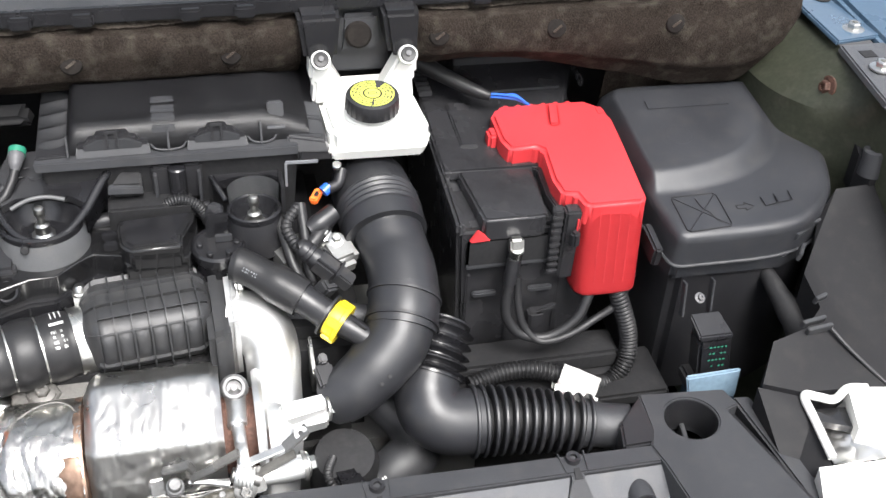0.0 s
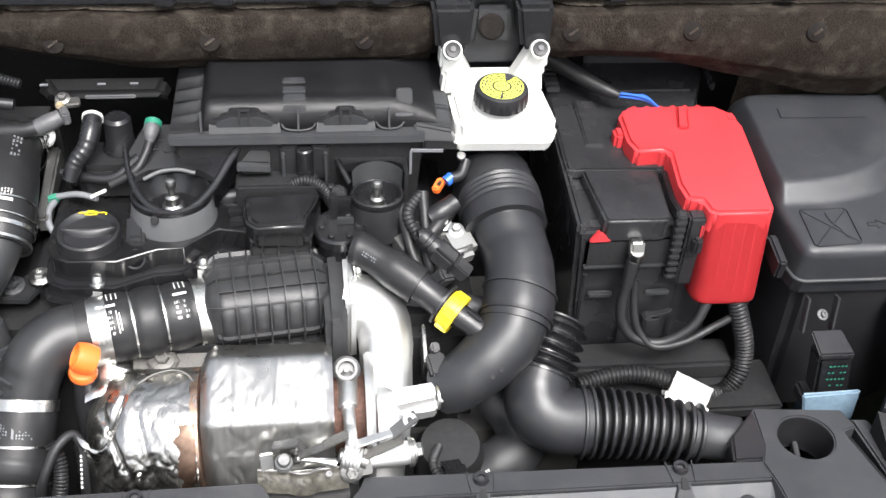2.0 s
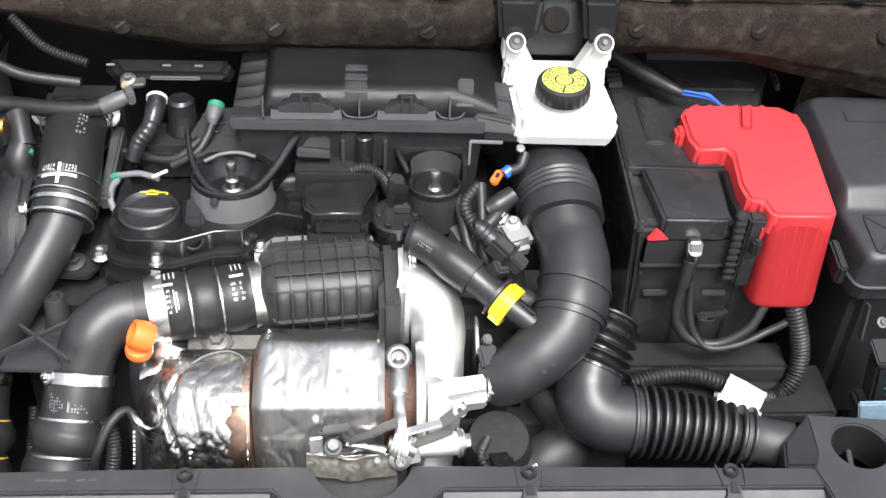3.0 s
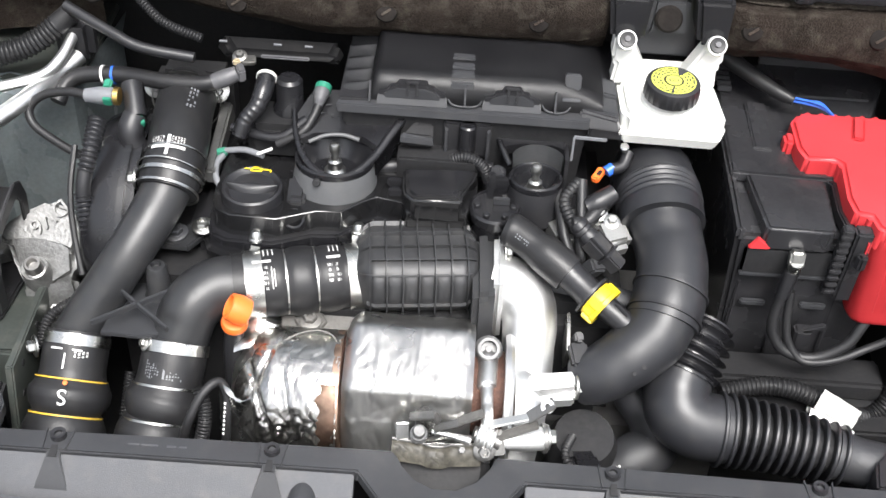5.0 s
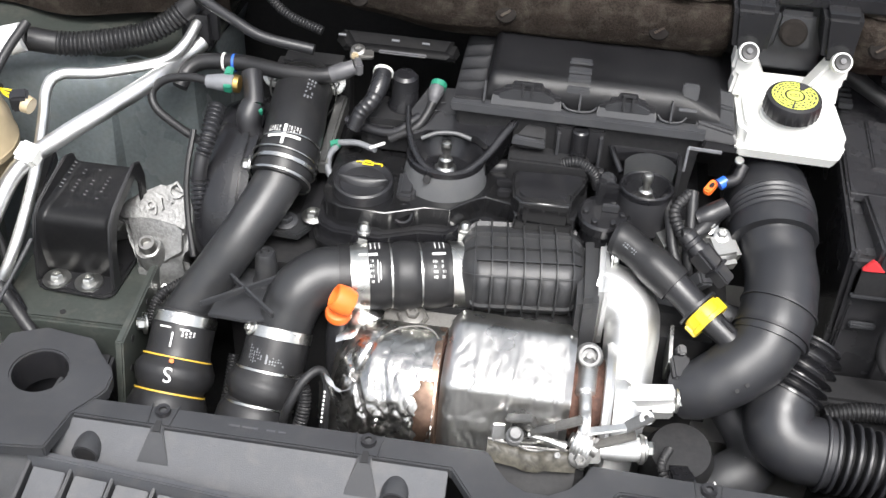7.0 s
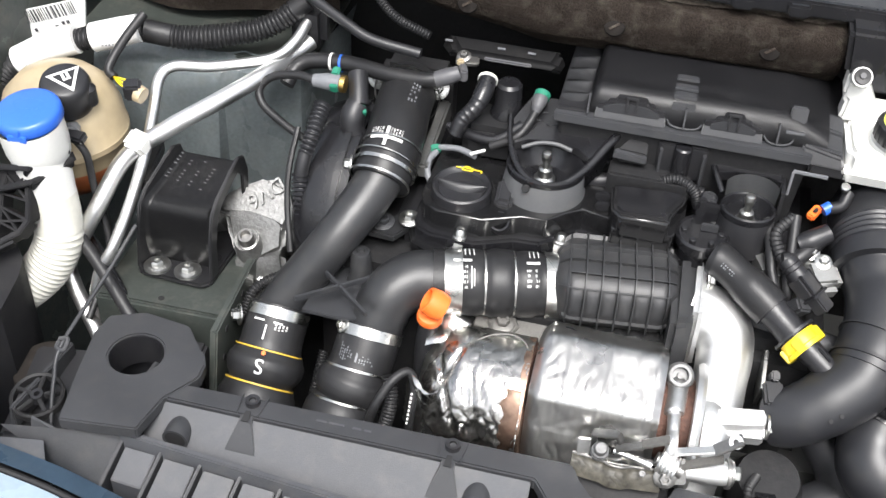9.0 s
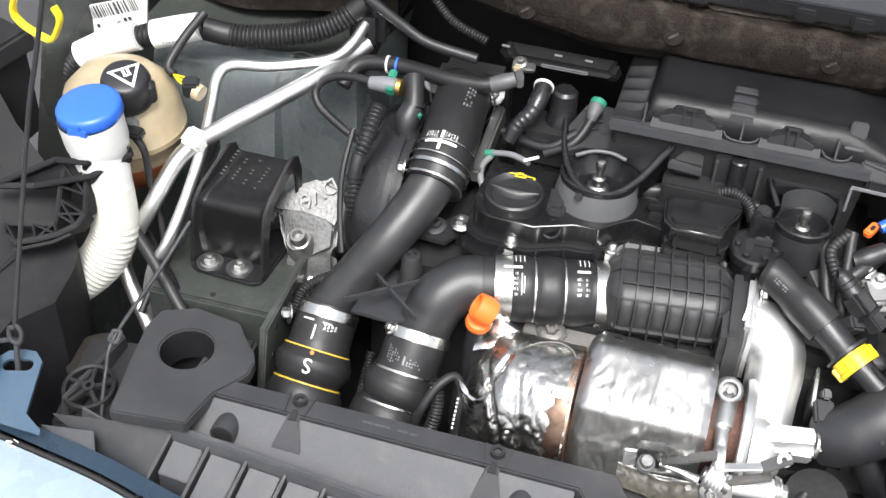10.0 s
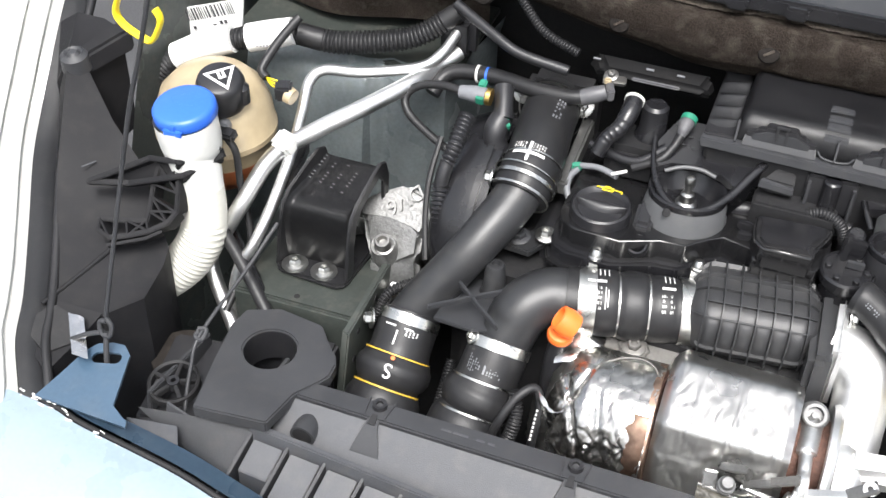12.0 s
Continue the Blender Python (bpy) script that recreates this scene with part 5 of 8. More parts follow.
bar("link", (-0.010, 0.022, 0.868), (0.020, 0.024, 0.881), 0.011, 0.0035, STEEL)
bar("link", (0.016, 0.025, 0.880), (0.044, 0.027, 0.895), 0.013, 0.0035, DULL)
OILY = material("oil_stained_steel", (0.052, 0.048, 0.038), 0.45, metal=0.0, spec=0.3, vary=0.7, grain=150, blotch=40, bump=0.3)
part("bracket_plate", crumple(sheet(lambda u, v: Vector((-0.056 + 0.100 * u, 0.016 - 0.016 * v - 0.004 * math.sin(math.pi * u), 0.853 - 0.016 * v * v - 0.005 * math.exp(-((u - 0.50) / 0.13) ** 4))), 44, 8, 0.002), 0.0009, 120), OILY, turbo)
part("bracket_rim", sweep(bmesh.new(), [(-0.056 + 0.100 * u, 0.017 - 0.004 * math.sin(math.pi * u), 0.854 - 0.005 * math.exp(-((u - 0.50) / 0.13) ** 4)) for u in (k / 24 for k in range(25))], 0.0018, segs=8, steps=1), STEEL, turbo)
part("hook", hexa([(0.052, 0.004, 0.848), (0.071, 0.008, 0.848), (0.071, 0.014, 0.848), (0.052, 0.010, 0.848)], [(0.061, 0.022, 0.874), (0.066, 0.022, 0.874), (0.066, 0.027, 0.872), (0.061, 0.027, 0.872)], 0.0015), STEEL, turbo)
part("lower_can", lathe([(0, 0.012), (0.045, 0.010), (0.056, 0.0), (0.058, -0.03), (0.05, -0.06)], axis_frame((0.000, 0.010, 0.814), (0, -0.5, 0.86)), 40), DEEP, turbo, "dull metal actuator can")
bolt("rivet", (0.022, 0.000, 0.862), (0, -0.6, 0.8), 0.004, turbo, GUNMETAL, washer=False)
tube("actuator_stem", [(0.066, 0.026, 0.852), (0.114, 0.034, 0.852)], [0.011, 0.0135, 0.0135], SILVER, turbo, segs=22, steps=2)
part("stem_flange", disc((0.112, 0.034, 0.852), (1, 0.15, 0), 0.017, 0.005, 0.001, 24), STEEL, turbo)
bolt("nut", (0.117, 0.035, 0.853), (1, 0.15, 0), 0.0085, turbo)


# ---- intake and breather ----
big = thing("intake_pipe", (0.25, 0.2, 0.88), "large satin black plastic air intake pipe with a bellows neck", "intake pipe")
tube("bellows", [(0.243, 0.405, 0.970), (0.244, 0.378, 0.980), (0.245, 0.350, 0.984), (0.247, 0.325, 0.983), (0.2485, 0.300, 0.979), (0.250, 0.280, 0.973)], [0.044, 0.048, 0.0510, 0.0522, 0.0525, 0.0525], DUCT, big, segs=56, ribs=(0.0068, 0.0014, 0.60, 0.84))
band("collar_edge", (0.2445, 0.366, 0.982), (0.03, -1, 0.1), 0.0495, 0.005, big, DUCT, thick=0.0018)
tube("upper_pipe", [(0.2475, 0.306, 0.984), (0.253, 0.282, 0.972), (0.258, 0.255, 0.962), (0.260, 0.225, 0.954), (0.257, 0.190, 0.940)], [0.0455, 0.0435, 0.042, 0.0425, 0.0425], DUCT, big, segs=36)
tube("sleeve", [(0.258, 0.202, 0.945), (0.254, 0.182, 0.935), (0.247, 0.162, 0.922)], [0.0435, 0.0435, 0.043], DUCT, big, segs=36)
tube("lower_pipe", [(0.250, 0.172, 0.928), (0.238, 0.150, 0.914), (0.216, 0.132, 0.900), (0.195, 0.122, 0.886), (0.176, 0.119, 0.872), (0.160, 0.124, 0.860)], [0.041, 0.040, 0.038, 0.036, 0.034, 0.032], DUCT, big, segs=36)
dB = Vector((-0.007, -0.020, -0.011)).normalized()
band("seam_ring", (0.2495, 0.168, 0.926), dB, 0.0432, 0.004, big, BLACK, thick=0.0022)
band("seam_ring", (0.257, 0.195, 0.942), dB, 0.0435, 0.003, big, DUCT, thick=0.0025)
part("mount_ear", box((0.022, 0.030, 0.014), pose(0.152, 0.128, 0.893, 20, 0, 12), 0.003), BLACK, big)
part("mount_ear", box((0.010, 0.012, 0.040), pose(0.149, 0.150, 0.895, 30, 0, 12), 0.002), BLACK, big)
for x, y, z in ((0.222, 0.097, 0.912), (0.212, 0.093, 0.905), (0.245, 0.120, 0.925)):
    part("stud", disc((x, y, z), (0, -0.7, 0.7), 0.0026, 0.003, 0, 10), DEEP, big)

low = thing("air_inlet_duct", (0.33, 0.1, 0.80), "black corrugated rubber air inlet duct from the front panel", "air duct")
tube("upper_bellows", [(0.306, 0.190, 0.900), (0.297, 0.172, 0.888), (0.287, 0.155, 0.874), (0.279, 0.140, 0.862)], [0.035, 0.037, 0.040, 0.041], SATIN, low, segs=36, ribs=(0.0125, 0.0060, 0.05, 0.95))
tube("elbow", [(0.281, 0.144, 0.865), (0.274, 0.125, 0.850), (0.277, 0.105, 0.836), (0.297, 0.095, 0.826), (0.335, 0.094, 0.820)], [0.038, 0.040, 0.041, 0.041, 0.040], DUCT, low, segs=36)
HOSE = [(0.325, 0.095, 0.820), (0.36, 0.093, 0.818), (0.396, 0.089, 0.815), (0.43, 0.084, 0.812), (0.468, 0.078, 0.808)]
# Dull dark core: the shade between the ridges is put into its colour.
tube("corrugated_hose", HOSE, [0.030, 0.029, 0.028, 0.027, 0.025], DEEP, low, segs=32)
line = spline(HOSE, 12)
for k in range(13):
    f = k / 12 * (len(line) - 1)
    n = min(int(f), len(line) - 2)
    c = line[n].lerp(line[n + 1], f - n)
    r = 0.0455 - 0.009 * k / 12
    part("ridge", lathe([(r - 0.018, -0.0026), (r - 0.0012, -0.0023), (r, -0.0012), (r, 0.0012), (r - 0.0012, 0.0023), (r - 0.018, 0.0026)], axis_frame(c, line[n + 1] - line[n]), 44), DUCT, low)
tube("end_sleeve", [(0.460, 0.079, 0.809), (0.485, 0.074, 0.806), (0.515, 0.066, 0.803)], [0.031, 0.028, 0.030], GREY, low, segs=30)

lp = thing("coolant_pipe", (0.25, 0.13, 0.72), "dull grey-black coolant hose low beside the gearbox", "hose")
tube("hose_wall", [(0.215, 0.20, 0.80), (0.235, 0.165, 0.79), (0.258, 0.145, 0.772), (0.262, 0.122, 0.752), (0.235, 0.105, 0.740), (0.215, 0.098, 0.73)], [0.024, 0.026, 0.030, 0.033, 0.032, 0.030], GREY, lp, segs=28)
prints(lp, (0.222, 0.099, 0.735), (-1, -0.35, -0.5), 0.0325, facing((-1, -0.35, -0.5)), code(2, 0.0, -0.1, 0.02, 0.2, 21))

bre = thing("breather_pipe", (0.11, 0.2, 0.94), "black rubber breather pipe with a yellow locking collar", "breather pipe")
tube("hose_wall", [(0.060, 0.243, 0.982), (0.075, 0.236, 0.980), (0.108, 0.214, 0.969), (0.135, 0.196, 0.958)], [0.0195, 0.0215, 0.0205, 0.0205, 0.0235, 0.0235, 0.023], RUBBER, bre, segs=26)
tube("connector", [(0.132, 0.198, 0.960), (0.150, 0.185, 0.951), (0.168, 0.171, 0.942)], [0.0185, 0.0175, 0.0185], BLACK, bre, segs=26)
part("flange", lathe([(0.015, -0.014), (0.0265, -0.014), (0.0265, -0.0108), (0.015, -0.0108)], axis_frame((0.172, 0.170, 0.941), (0.035, -0.026, -0.016)), 36), BLACK, bre)
prints(bre, (0.100, 0.219, 0.972), (0.033, -0.022, -0.011), 0.0212, facing((0.033, -0.022, -0.011)), code(2, -0.03, 0.15, 0.02, 0.16, 31), GREYC)
dY = Vector((0.035, -0.026, -0.016)).normalized()
col = part("locking_collar", lathe([(0.017, -0.009), (0.0222, -0.009), (0.0230, -0.004), (0.0230, 0.004), (0.0252, 0.005), (0.0252, 0.010), (0.017, 0.010)], axis_frame((0.172, 0.170, 0.941), dY), 36), YELLOW, bre, "bright yellow plastic collar")
for k in range(5):
    a = k * 1.25
    part("collar_tooth", box((0.010, 0.005, 0.016), axis_frame((0.172, 0.170, 0.941), dY) @ pose(0.0242 * math.cos(a), 0.0242 * math.sin(a), 0.002, 0, 0, math.degrees(a) + 90), 0.001), YELLOW, col)
tube("spigot", [(0.172, 0.170, 0.941), (0.195, 0.155, 0.931), (0.215, 0.142, 0.922)], [0.016, 0.014, 0.013], BLACK, bre, segs=22)
part("spigot_ribs", box((0.004, 0.034, 0.020), axis_frame((0.192, 0.156, 0.932), dY) @ pose(0, 0, 0), 0.001), BLACK, bre)

valve = thing("egr_valve", (0.15, 0.27, 0.94), "cast aluminium valve housing with black connectors", "valve")
part("housing", box((0.075, 0.055, 0.07), pose(0.150, 0.280, 0.945, 0, 0, 20), 0.012), CAST, valve)
part("housing_lug", box((0.046, 0.045, 0.034), pose(0.186, 0.262, 0.964, 20, 0, 25), 0.010, segs=3), CAST, valve)
for x, y, z in ((0.186, 0.268, 0.984), (0.172, 0.280, 0.985)):
    bolt("bolt", (x, y, z), (0, -0.4, 1), 0.006, valve)
plug = thing("sensor_connector", (0.17, 0.21, 0.96), "black plastic sensor connector on a wire", "connector", "electrical connectors")
PLUG = material("dusty_connector_plastic", (0.026, 0.026, 0.028), 0.42, dust=0.12)
A0, A1, A2 = Vector((0.138, 0.252, 0.997)), Vector((0.171, 0.233, 0.970)), Vector((0.195, 0.221, 0.953))
mp = axis_frame(A1, A2 - A0)
part("body", box((0.026, 0.022, 0.030), mp @ pose(0, 0, -0.004), 0.003), PLUG, plug)
part("front_body", box((0.020, 0.018, 0.024), mp @ pose(0.002, 0, 0.022), 0.002), PLUG, plug)
part("collar", box((0.029, 0.025, 0.004), mp @ pose(0, 0, 0.012), 0.001), BLACK, plug)
part("rear_body", lathe([(0.0, -0.026), (0.009, -0.026), (0.011, -0.022), (0.011, -0.017), (0.0125, -0.016), (0.0125, -0.011), (0.011, -0.010), (0.0125, -0.006), (0.0125, 0.0)], mp @ pose(0, 0, -0.016), 20), BLACK, plug)
for k in (-0.009, 0.009):
    part("grip_rib", box((0.003, 0.024, 0.028), mp @ pose(k, 0, -0.004), 0.0008), BLACK, plug)
part("lower_block", box((0.022, 0.018, 0.024), pose(0.166, 0.222, 0.948, 30, 20, 35), 0.003), GREY, plug)
tube("wire_boot", [(0.157, 0.244, 0.982), (0.145, 0.250, 0.990), (0.136, 0.248, 0.992)], [0.010, 0.011, 0.008], RUBBER, plug, segs=14)
tube("wire", [(0.15, 0.237, 0.984), (0.135, 0.26, 0.99), (0.128, 0.285, 1.0), (0.145, 0.31, 1.01)], 0.007, RUBBER, plug, segs=12, ribs=(0.006, 0.0008, 0, 1))
plug2 = thing("injector_connector", (0.17, 0.31, 1.0), "black hose connector with an orange clip and a blue ring", "connector", "electrical connectors")
tube("body", [(0.155, 0.285, 0.990), (0.170, 0.290, 0.996), (0.188, 0.300, 1.003)], [0.011, 0.013, 0.012], BLACK, plug2, segs=18)
part("orange_clip", box((0.010, 0.021, 0.010), pose(0.169, 0.323, 1.012, 15, 0, -32), 0.002), ORANGE, plug2, "orange plastic clip")
part("clip_slot", box((0.004, 0.008, 0.012), pose(0.170, 0.322, 1.013, 15, 0, -32), 0.001), BLACK, plug2)
tube("blue_ring", [(0.178, 0.325, 1.016), (0.186, 0.330, 1.020)], 0.0072, BLUE, plug2, "blue plastic ring", segs=16, steps=2)
tube("pipe_end", [(0.184, 0.328, 1.018), (0.198, 0.335, 1.02), (0.205, 0.350, 1.03)], 0.0075, BLACK, plug2, segs=16)
tube("spigot", [(0.148, 0.262, 0.975), (0.165, 0.278, 0.985), (0.182, 0.300, 0.993)], [0.008, 0.010, 0.010], RUBBER, plug2, segs=14)
part("metal_cap", disc((0.198, 0.345, 1.038), (0, -0.3, 1), 0.006, 0.006, 0.001, 12), ZINC, plug2)
wires = thing("wiring_loom", (0.13, 0.3, 0.98), "thin black wires taped beside the valve", "wires", "wiring looms")
for k in (0, 3):
    tube("wire", [(0.118 + 0.01 * k, 0.31, 1.0 + 0.004 * k), (0.125 + 0.008 * k, 0.275, 0.985), (0.130 + 0.006 * k, 0.25, 0.97), (0.14 + 0.004 * k, 0.235, 0.95), (0.15, 0.25, 0.92)], 0.0068, RUBBER, wires, segs=10)
brkt = thing("steel_bracket", (0.145, 0.34, 1.03), "thin grey steel edge bracket below the filter housing", "bracket")
part("strip", box((0.040, 0.003, 0.004), pose(0.155, 0.342, 1.052, 0, 0, -3), 0.0005), GREYC, brkt)
part("upright", box((0.003, 0.003, 0.034), pose(0.135, 0.340, 1.036), 0.0005), GREYC, brkt)

# pump and pipes beneath, between the pipes and the front panel
pump = thing("coolant_pump_unit", (0.14, 0.06, 0.76), "dark pump unit with black connectors below the turbocharger", "pump")
part("body", lathe([(0.03, -0.06), (0.04, -0.05), (0.042, 0.0), (0.035, 0.02), (0, 0.022)], pose(0.165, 0.075, 0.80, 15), 26), DEEP, pump)
part("connector", box((0.03, 0.045, 0.028), pose(0.165, 0.035, 0.806, -20, 0, 10), 0.004), SATIN, pump)
tube("cable", [(0.165, 0.02, 0.80), (0.15, 0.015, 0.82), (0.14, 0.03, 0.835), (0.15, 0.06, 0.83)], 0.005, RUBBER, pump, segs=10, ribs=(0.004, 0.0008, 0, 1))
part("bracket", box((0.004, 0.05, 0.05), pose(0.140, 0.165, 0.88, 20, 0, 0), 0.001), ZINC, pump)
tube("cross_pipe", [(0.10, 0.235, 0.905), (0.16, 0.225, 0.905), (0.22, 0.215, 0.90)], 0.016, GREY, pump, segs=20)

# ---- brake fluid reservoir ----
res = thing("brake_fluid_reservoir", (0.25, 0.37, 1.02), "white plastic brake fluid reservoir with two fixing ears", "reservoir")
part("skirt", hexa([(0.195, 0.353, 1.041), (0.308, 0.350, 1.041), (0.312, 0.46, 1.045), (0.193, 0.46, 1.045)], [(0.188, 0.346, 1.061), (0.311, 0.342, 1.061), (0.324, 0.366, 1.062), (0.186, 0.366, 1.062)], 0.003), WHITE, res)
part("tank", prism([(0.190, 0.366), (0.194, 0.354), (0.200, 0.350), (0.304, 0.346), (0.312, 0.349), (0.317, 0.362), (0.312, 0.43), (0.306, 0.465), (0.192, 0.465), (0.188, 0.43)], 1.045, 1.086, 0.008, segs=4), WHITE, res)
part("tank_back", hexa([(0.192, 0.40, 1.07), (0.308, 0.40, 1.07), (0.308, 0.465, 1.07), (0.192, 0.465, 1.07)], [(0.194, 0.43, 1.098), (0.304, 0.43, 1.098), (0.304, 0.465, 1.100), (0.194, 0.465, 1.100)], 0.006, 3), WHITE, res)
part("neck", lathe([(0.034, 0), (0.034, 0.012), (0.030, 0.014), (0.030, 0.03)], pose(0.2485, 0.385, 1.080, 3), 32), WHITE, res)
for x0, x1, side in ((0.190, 0.212, -1), (0.299, 0.276, 1)):
    xo, xi = x0 + side * 0.011, x0 - side * 0.034
    part("ear_arm", prism([(xo, 1.082), (xi, 1.082), (xi + side * 0.002, 1.100), (x0 - side * 0.010, 1.142), (x0 - side * 0.006, 1.152), (xo + side * 0.002, 1.150), (xo + side * 0.003, 1.118), (xo - side * 0.003, 1.112)][::side], -0.452, -0.422, 0.004, m=pose(0, 0, 0, 90)), WHITE, res)
    e = part("ear", lathe([(0.0055, -0.009), (0.0115, -0.009), (0.0128, 0.0), (0.0118, 0.009), (0.0055, 0.009)], axis_frame((x0, 0.418, 1.147), (0, -0.8, 0.6)), 26), WHITE, res)
    part("grommet", lathe([(0.003, -0.010), (0.0085, -0.010), (0.0098, 0.0095), (0.0090, 0.0115), (0.003, 0.0105)], axis_frame((x0, 0.417, 1.148), (0, -0.8, 0.6)), 22), RUBBER, e, "black rubber grommet")
    part("screw", disc((x0, 0.4085, 1.1555), (0, -0.8, 0.6), 0.0035, 0.0015, 0, 12), GREYC2, e)
mc = pose(0.248, 0.377, 1.099, 4, 0, 0) @ Matrix.Diagonal((0.98, 0.98, 0.80, 1))
cprof = [(0, 0.028), (0.029, 0.028), (0.0325, 0.026), (0.0335, 0.022), (0.034, 0.002), (0.0325, 0.0)]
bm = lathe(cprof, mc, 72)
mi = mc.inverted()
for v in bm.verts:
    q = mi @ v.co
    if 0.001 < q.z < 0.024 and q.xy.length > 0.03:
        q.xy *= 1 + 0.022 * math.cos(math.atan2(q.y, q.x) * 24)
    v.co = mc @ q
cap = part("cap", bm, BLACK, res, "ribbed black cap")
part("label_disc", lathe([(0.0125, 0.0284), (0.0275, 0.0284), (0.0275, 0.0276), (0.0125, 0.0276)], mc, 48), LIME, cap, "yellow-green warning label")
part("label_centre", lathe([(0, 0.0288), (0.0098, 0.0288), (0.0098, 0.0276)], mc, 32), LIME, cap)
rows = []
r = random.Random(5)
for ring in (0.0155, 0.0195, 0.0235):
    a = 0.0
    while a < 6.1:
        w = r.uniform(0.08, 0.32)
        rows.append((ring, a, w))
        a += w + r.uniform(0.06, 0.14)
bm = bmesh.new()
for ring, a, w in rows:
    n = 4
    for k in range(n):
        a0, a1 = a + w * k / n, a + w * (k + 1) / n
        q = [mc @ Vector((rr * math.cos(b), rr * math.sin(b), 0.0288)) for rr, b in ((ring, a0), (ring, a1), (ring + 0.0022, a1), (ring + 0.0022, a0))]
        bm.faces.new([bm.verts.new(p) for p in q])
for a in (0.9, 4.6):
    q = [mc @ Vector((rr * math.cos(b), rr * math.sin(b), 0.0289)) for rr, b in ((0.0125, a), (0.0125, a + 0.12), (0.0278, a + 0.4 * (a < 2)), (0.0278, a - 0.12))]
    bm.faces.new([bm.verts.new(p) for p in q])
bars("centre_mark", mc @ pose(0, 0, 0.0282), [(0, 0.002, 0.006, 0.0018), (0, -0.002, 0.006, 0.0018), (-0.005, 0, 0.0015, 0.006), (0.005, 0, 0.0015, 0.006)], INK, cap)
part("label_print", bm, INK, cap, "small dark print round the cap")

# ---- battery ----
CASE = material("semi_gloss_black_plastic", (0.022, 0.022, 0.024), 0.24, grain=900, bump=0.08, dust=0.03)
bat = thing("battery_box", (0.43, 0.38, 0.78), "black plastic battery box with a ribbed front", "battery box")
part("case", hexa([(0.345, 0.262, 0.77), (0.535, 0.258, 0.77), (0.60, 0.60, 0.77), (0.345, 0.60, 0.77)], [(0.333, 0.250, 0.992), (0.49, 0.246, 0.992), (0.575, 0.60, 1.02), (0.335, 0.60, 1.02)], 0.006), CASE, bat)
part("top_cover", hexa([(0.331, 0.246, 0.985), (0.345, 0.246, 0.985), (0.345, 0.62, 1.015), (0.331, 0.62, 1.015)], [(0.333, 0.250, 1.002), (0.342, 0.250, 1.002), (0.342, 0.62, 1.033), (0.333, 0.62, 1.033)], 0.004), CASE, bat)
part("top_panel", hexa([(0.336, 0.345, 1.0), (0.48, 0.34, 1.0), (0.60, 0.62, 1.025), (0.336, 0.62, 1.025)], [(0.336, 0.348, 1.014), (0.48, 0.343, 1.014), (0.595, 0.62, 1.042), (0.336, 0.62, 1.042)], 0.003), CASE, bat)
part("slot_cover", hexa([(0.366, 0.390, 1.010), (0.394, 0.388, 1.010), (0.396, 0.484, 1.02), (0.366, 0.488, 1.02)], [(0.370, 0.393, 1.022), (0.392, 0.391, 1.022), (0.394, 0.480, 1.034), (0.368, 0.484, 1.034)], 0.002), CASE, bat)
part("panel_seam", box((0.135, 0.003, 0.003), pose(0.47, 0.505, 1.0325), 0.0008), GREY, bat)
part("rear_ridge", hexa([(0.40, 0.575, 1.035), (0.565, 0.572, 1.035), (0.565, 0.578, 1.035), (0.40, 0.581, 1.035)], [(0.40, 0.575, 1.048), (0.565, 0.572, 1.048), (0.565, 0.578, 1.048), (0.40, 0.581, 1.048)], 0.001), GREY, bat)
for k in range(9):
    part("rear_comb", box((0.006, 0.010, 0.012), pose(0.566 + 0.0005 * k, 0.50 + 0.011 * k, 1.042 + 0.001 * k), 0.002), CASE, bat)
for k in range(6):
    part("side_comb", box((0.018, 0.006, 0.008), pose(0.344, 0.505 + 0.011 * k, 1.038 + 0.001 * k), 0.001), GREY, bat)


mflap = Matrix.Translation((0, 0.2425, 1.0)) @ pose(0, 0, 0, 3.0) @ Matrix.Translation((0, -0.2425, -1.0))
part("terminal_flap", prism([(0.364, 0.2445), (0.370, 0.2415), (0.440, 0.2405), (0.446, 0.2445), (0.4495, 0.338), (0.353, 0.345)], 0.977, 1.012, 0.0055, m=mflap, segs=5), CASE, bat, "smooth black terminal flap", sharp=60)
part("front_window", box((0.118, 0.006, 0.042), pose(0.405, 0.2475, 0.958), 0.003), DEEP, bat)
part("red_insulator", prism([(0.3475, 0.979), (0.352, 0.978), (0.374, 0.979), (0.374, 0.982), (0.3575, 0.995)], -0.2475, -0.2415, 0.001, m=pose(0, 0, 0, 90)), RED, bat, "red plastic under the flap")
part("window_sill", box((0.118, 0.008, 0.005), pose(0.405, 0.247, 0.937), 0.001), GREY, bat)
for x in (0.373, 0.448):
    part("ledge", box((0.032, 0.008, 0.008), pose(x, 0.248, 0.889), 0.002), GREY, bat)
for x in (0.352, 0.41, 0.475):
    part("front_rib", box((0.006, 0.006, 0.12), pose(x, 0.2535, 0.86), 0.002), CASE, bat)
part("front_foot", box((0.23, 0.05, 0.03), pose(0.44, 0.225, 0.788), 0.005), DEEP, bat)
part("front_tray", box((0.30, 0.09, 0.02), pose(0.46, 0.19, 0.765), 0.004), DEEP, bat)
part("comb_post", box((0.012, 0.014, 0.105), pose(0.456, 0.241, 0.970, 3), 0.002), CASE, bat)
for k in range(9):
    part("comb_tooth", box((0.014, 0.006, 0.006), pose(0.455, 0.233, 1.012 - 0.0105 * k), 0.0015), CASE, bat)
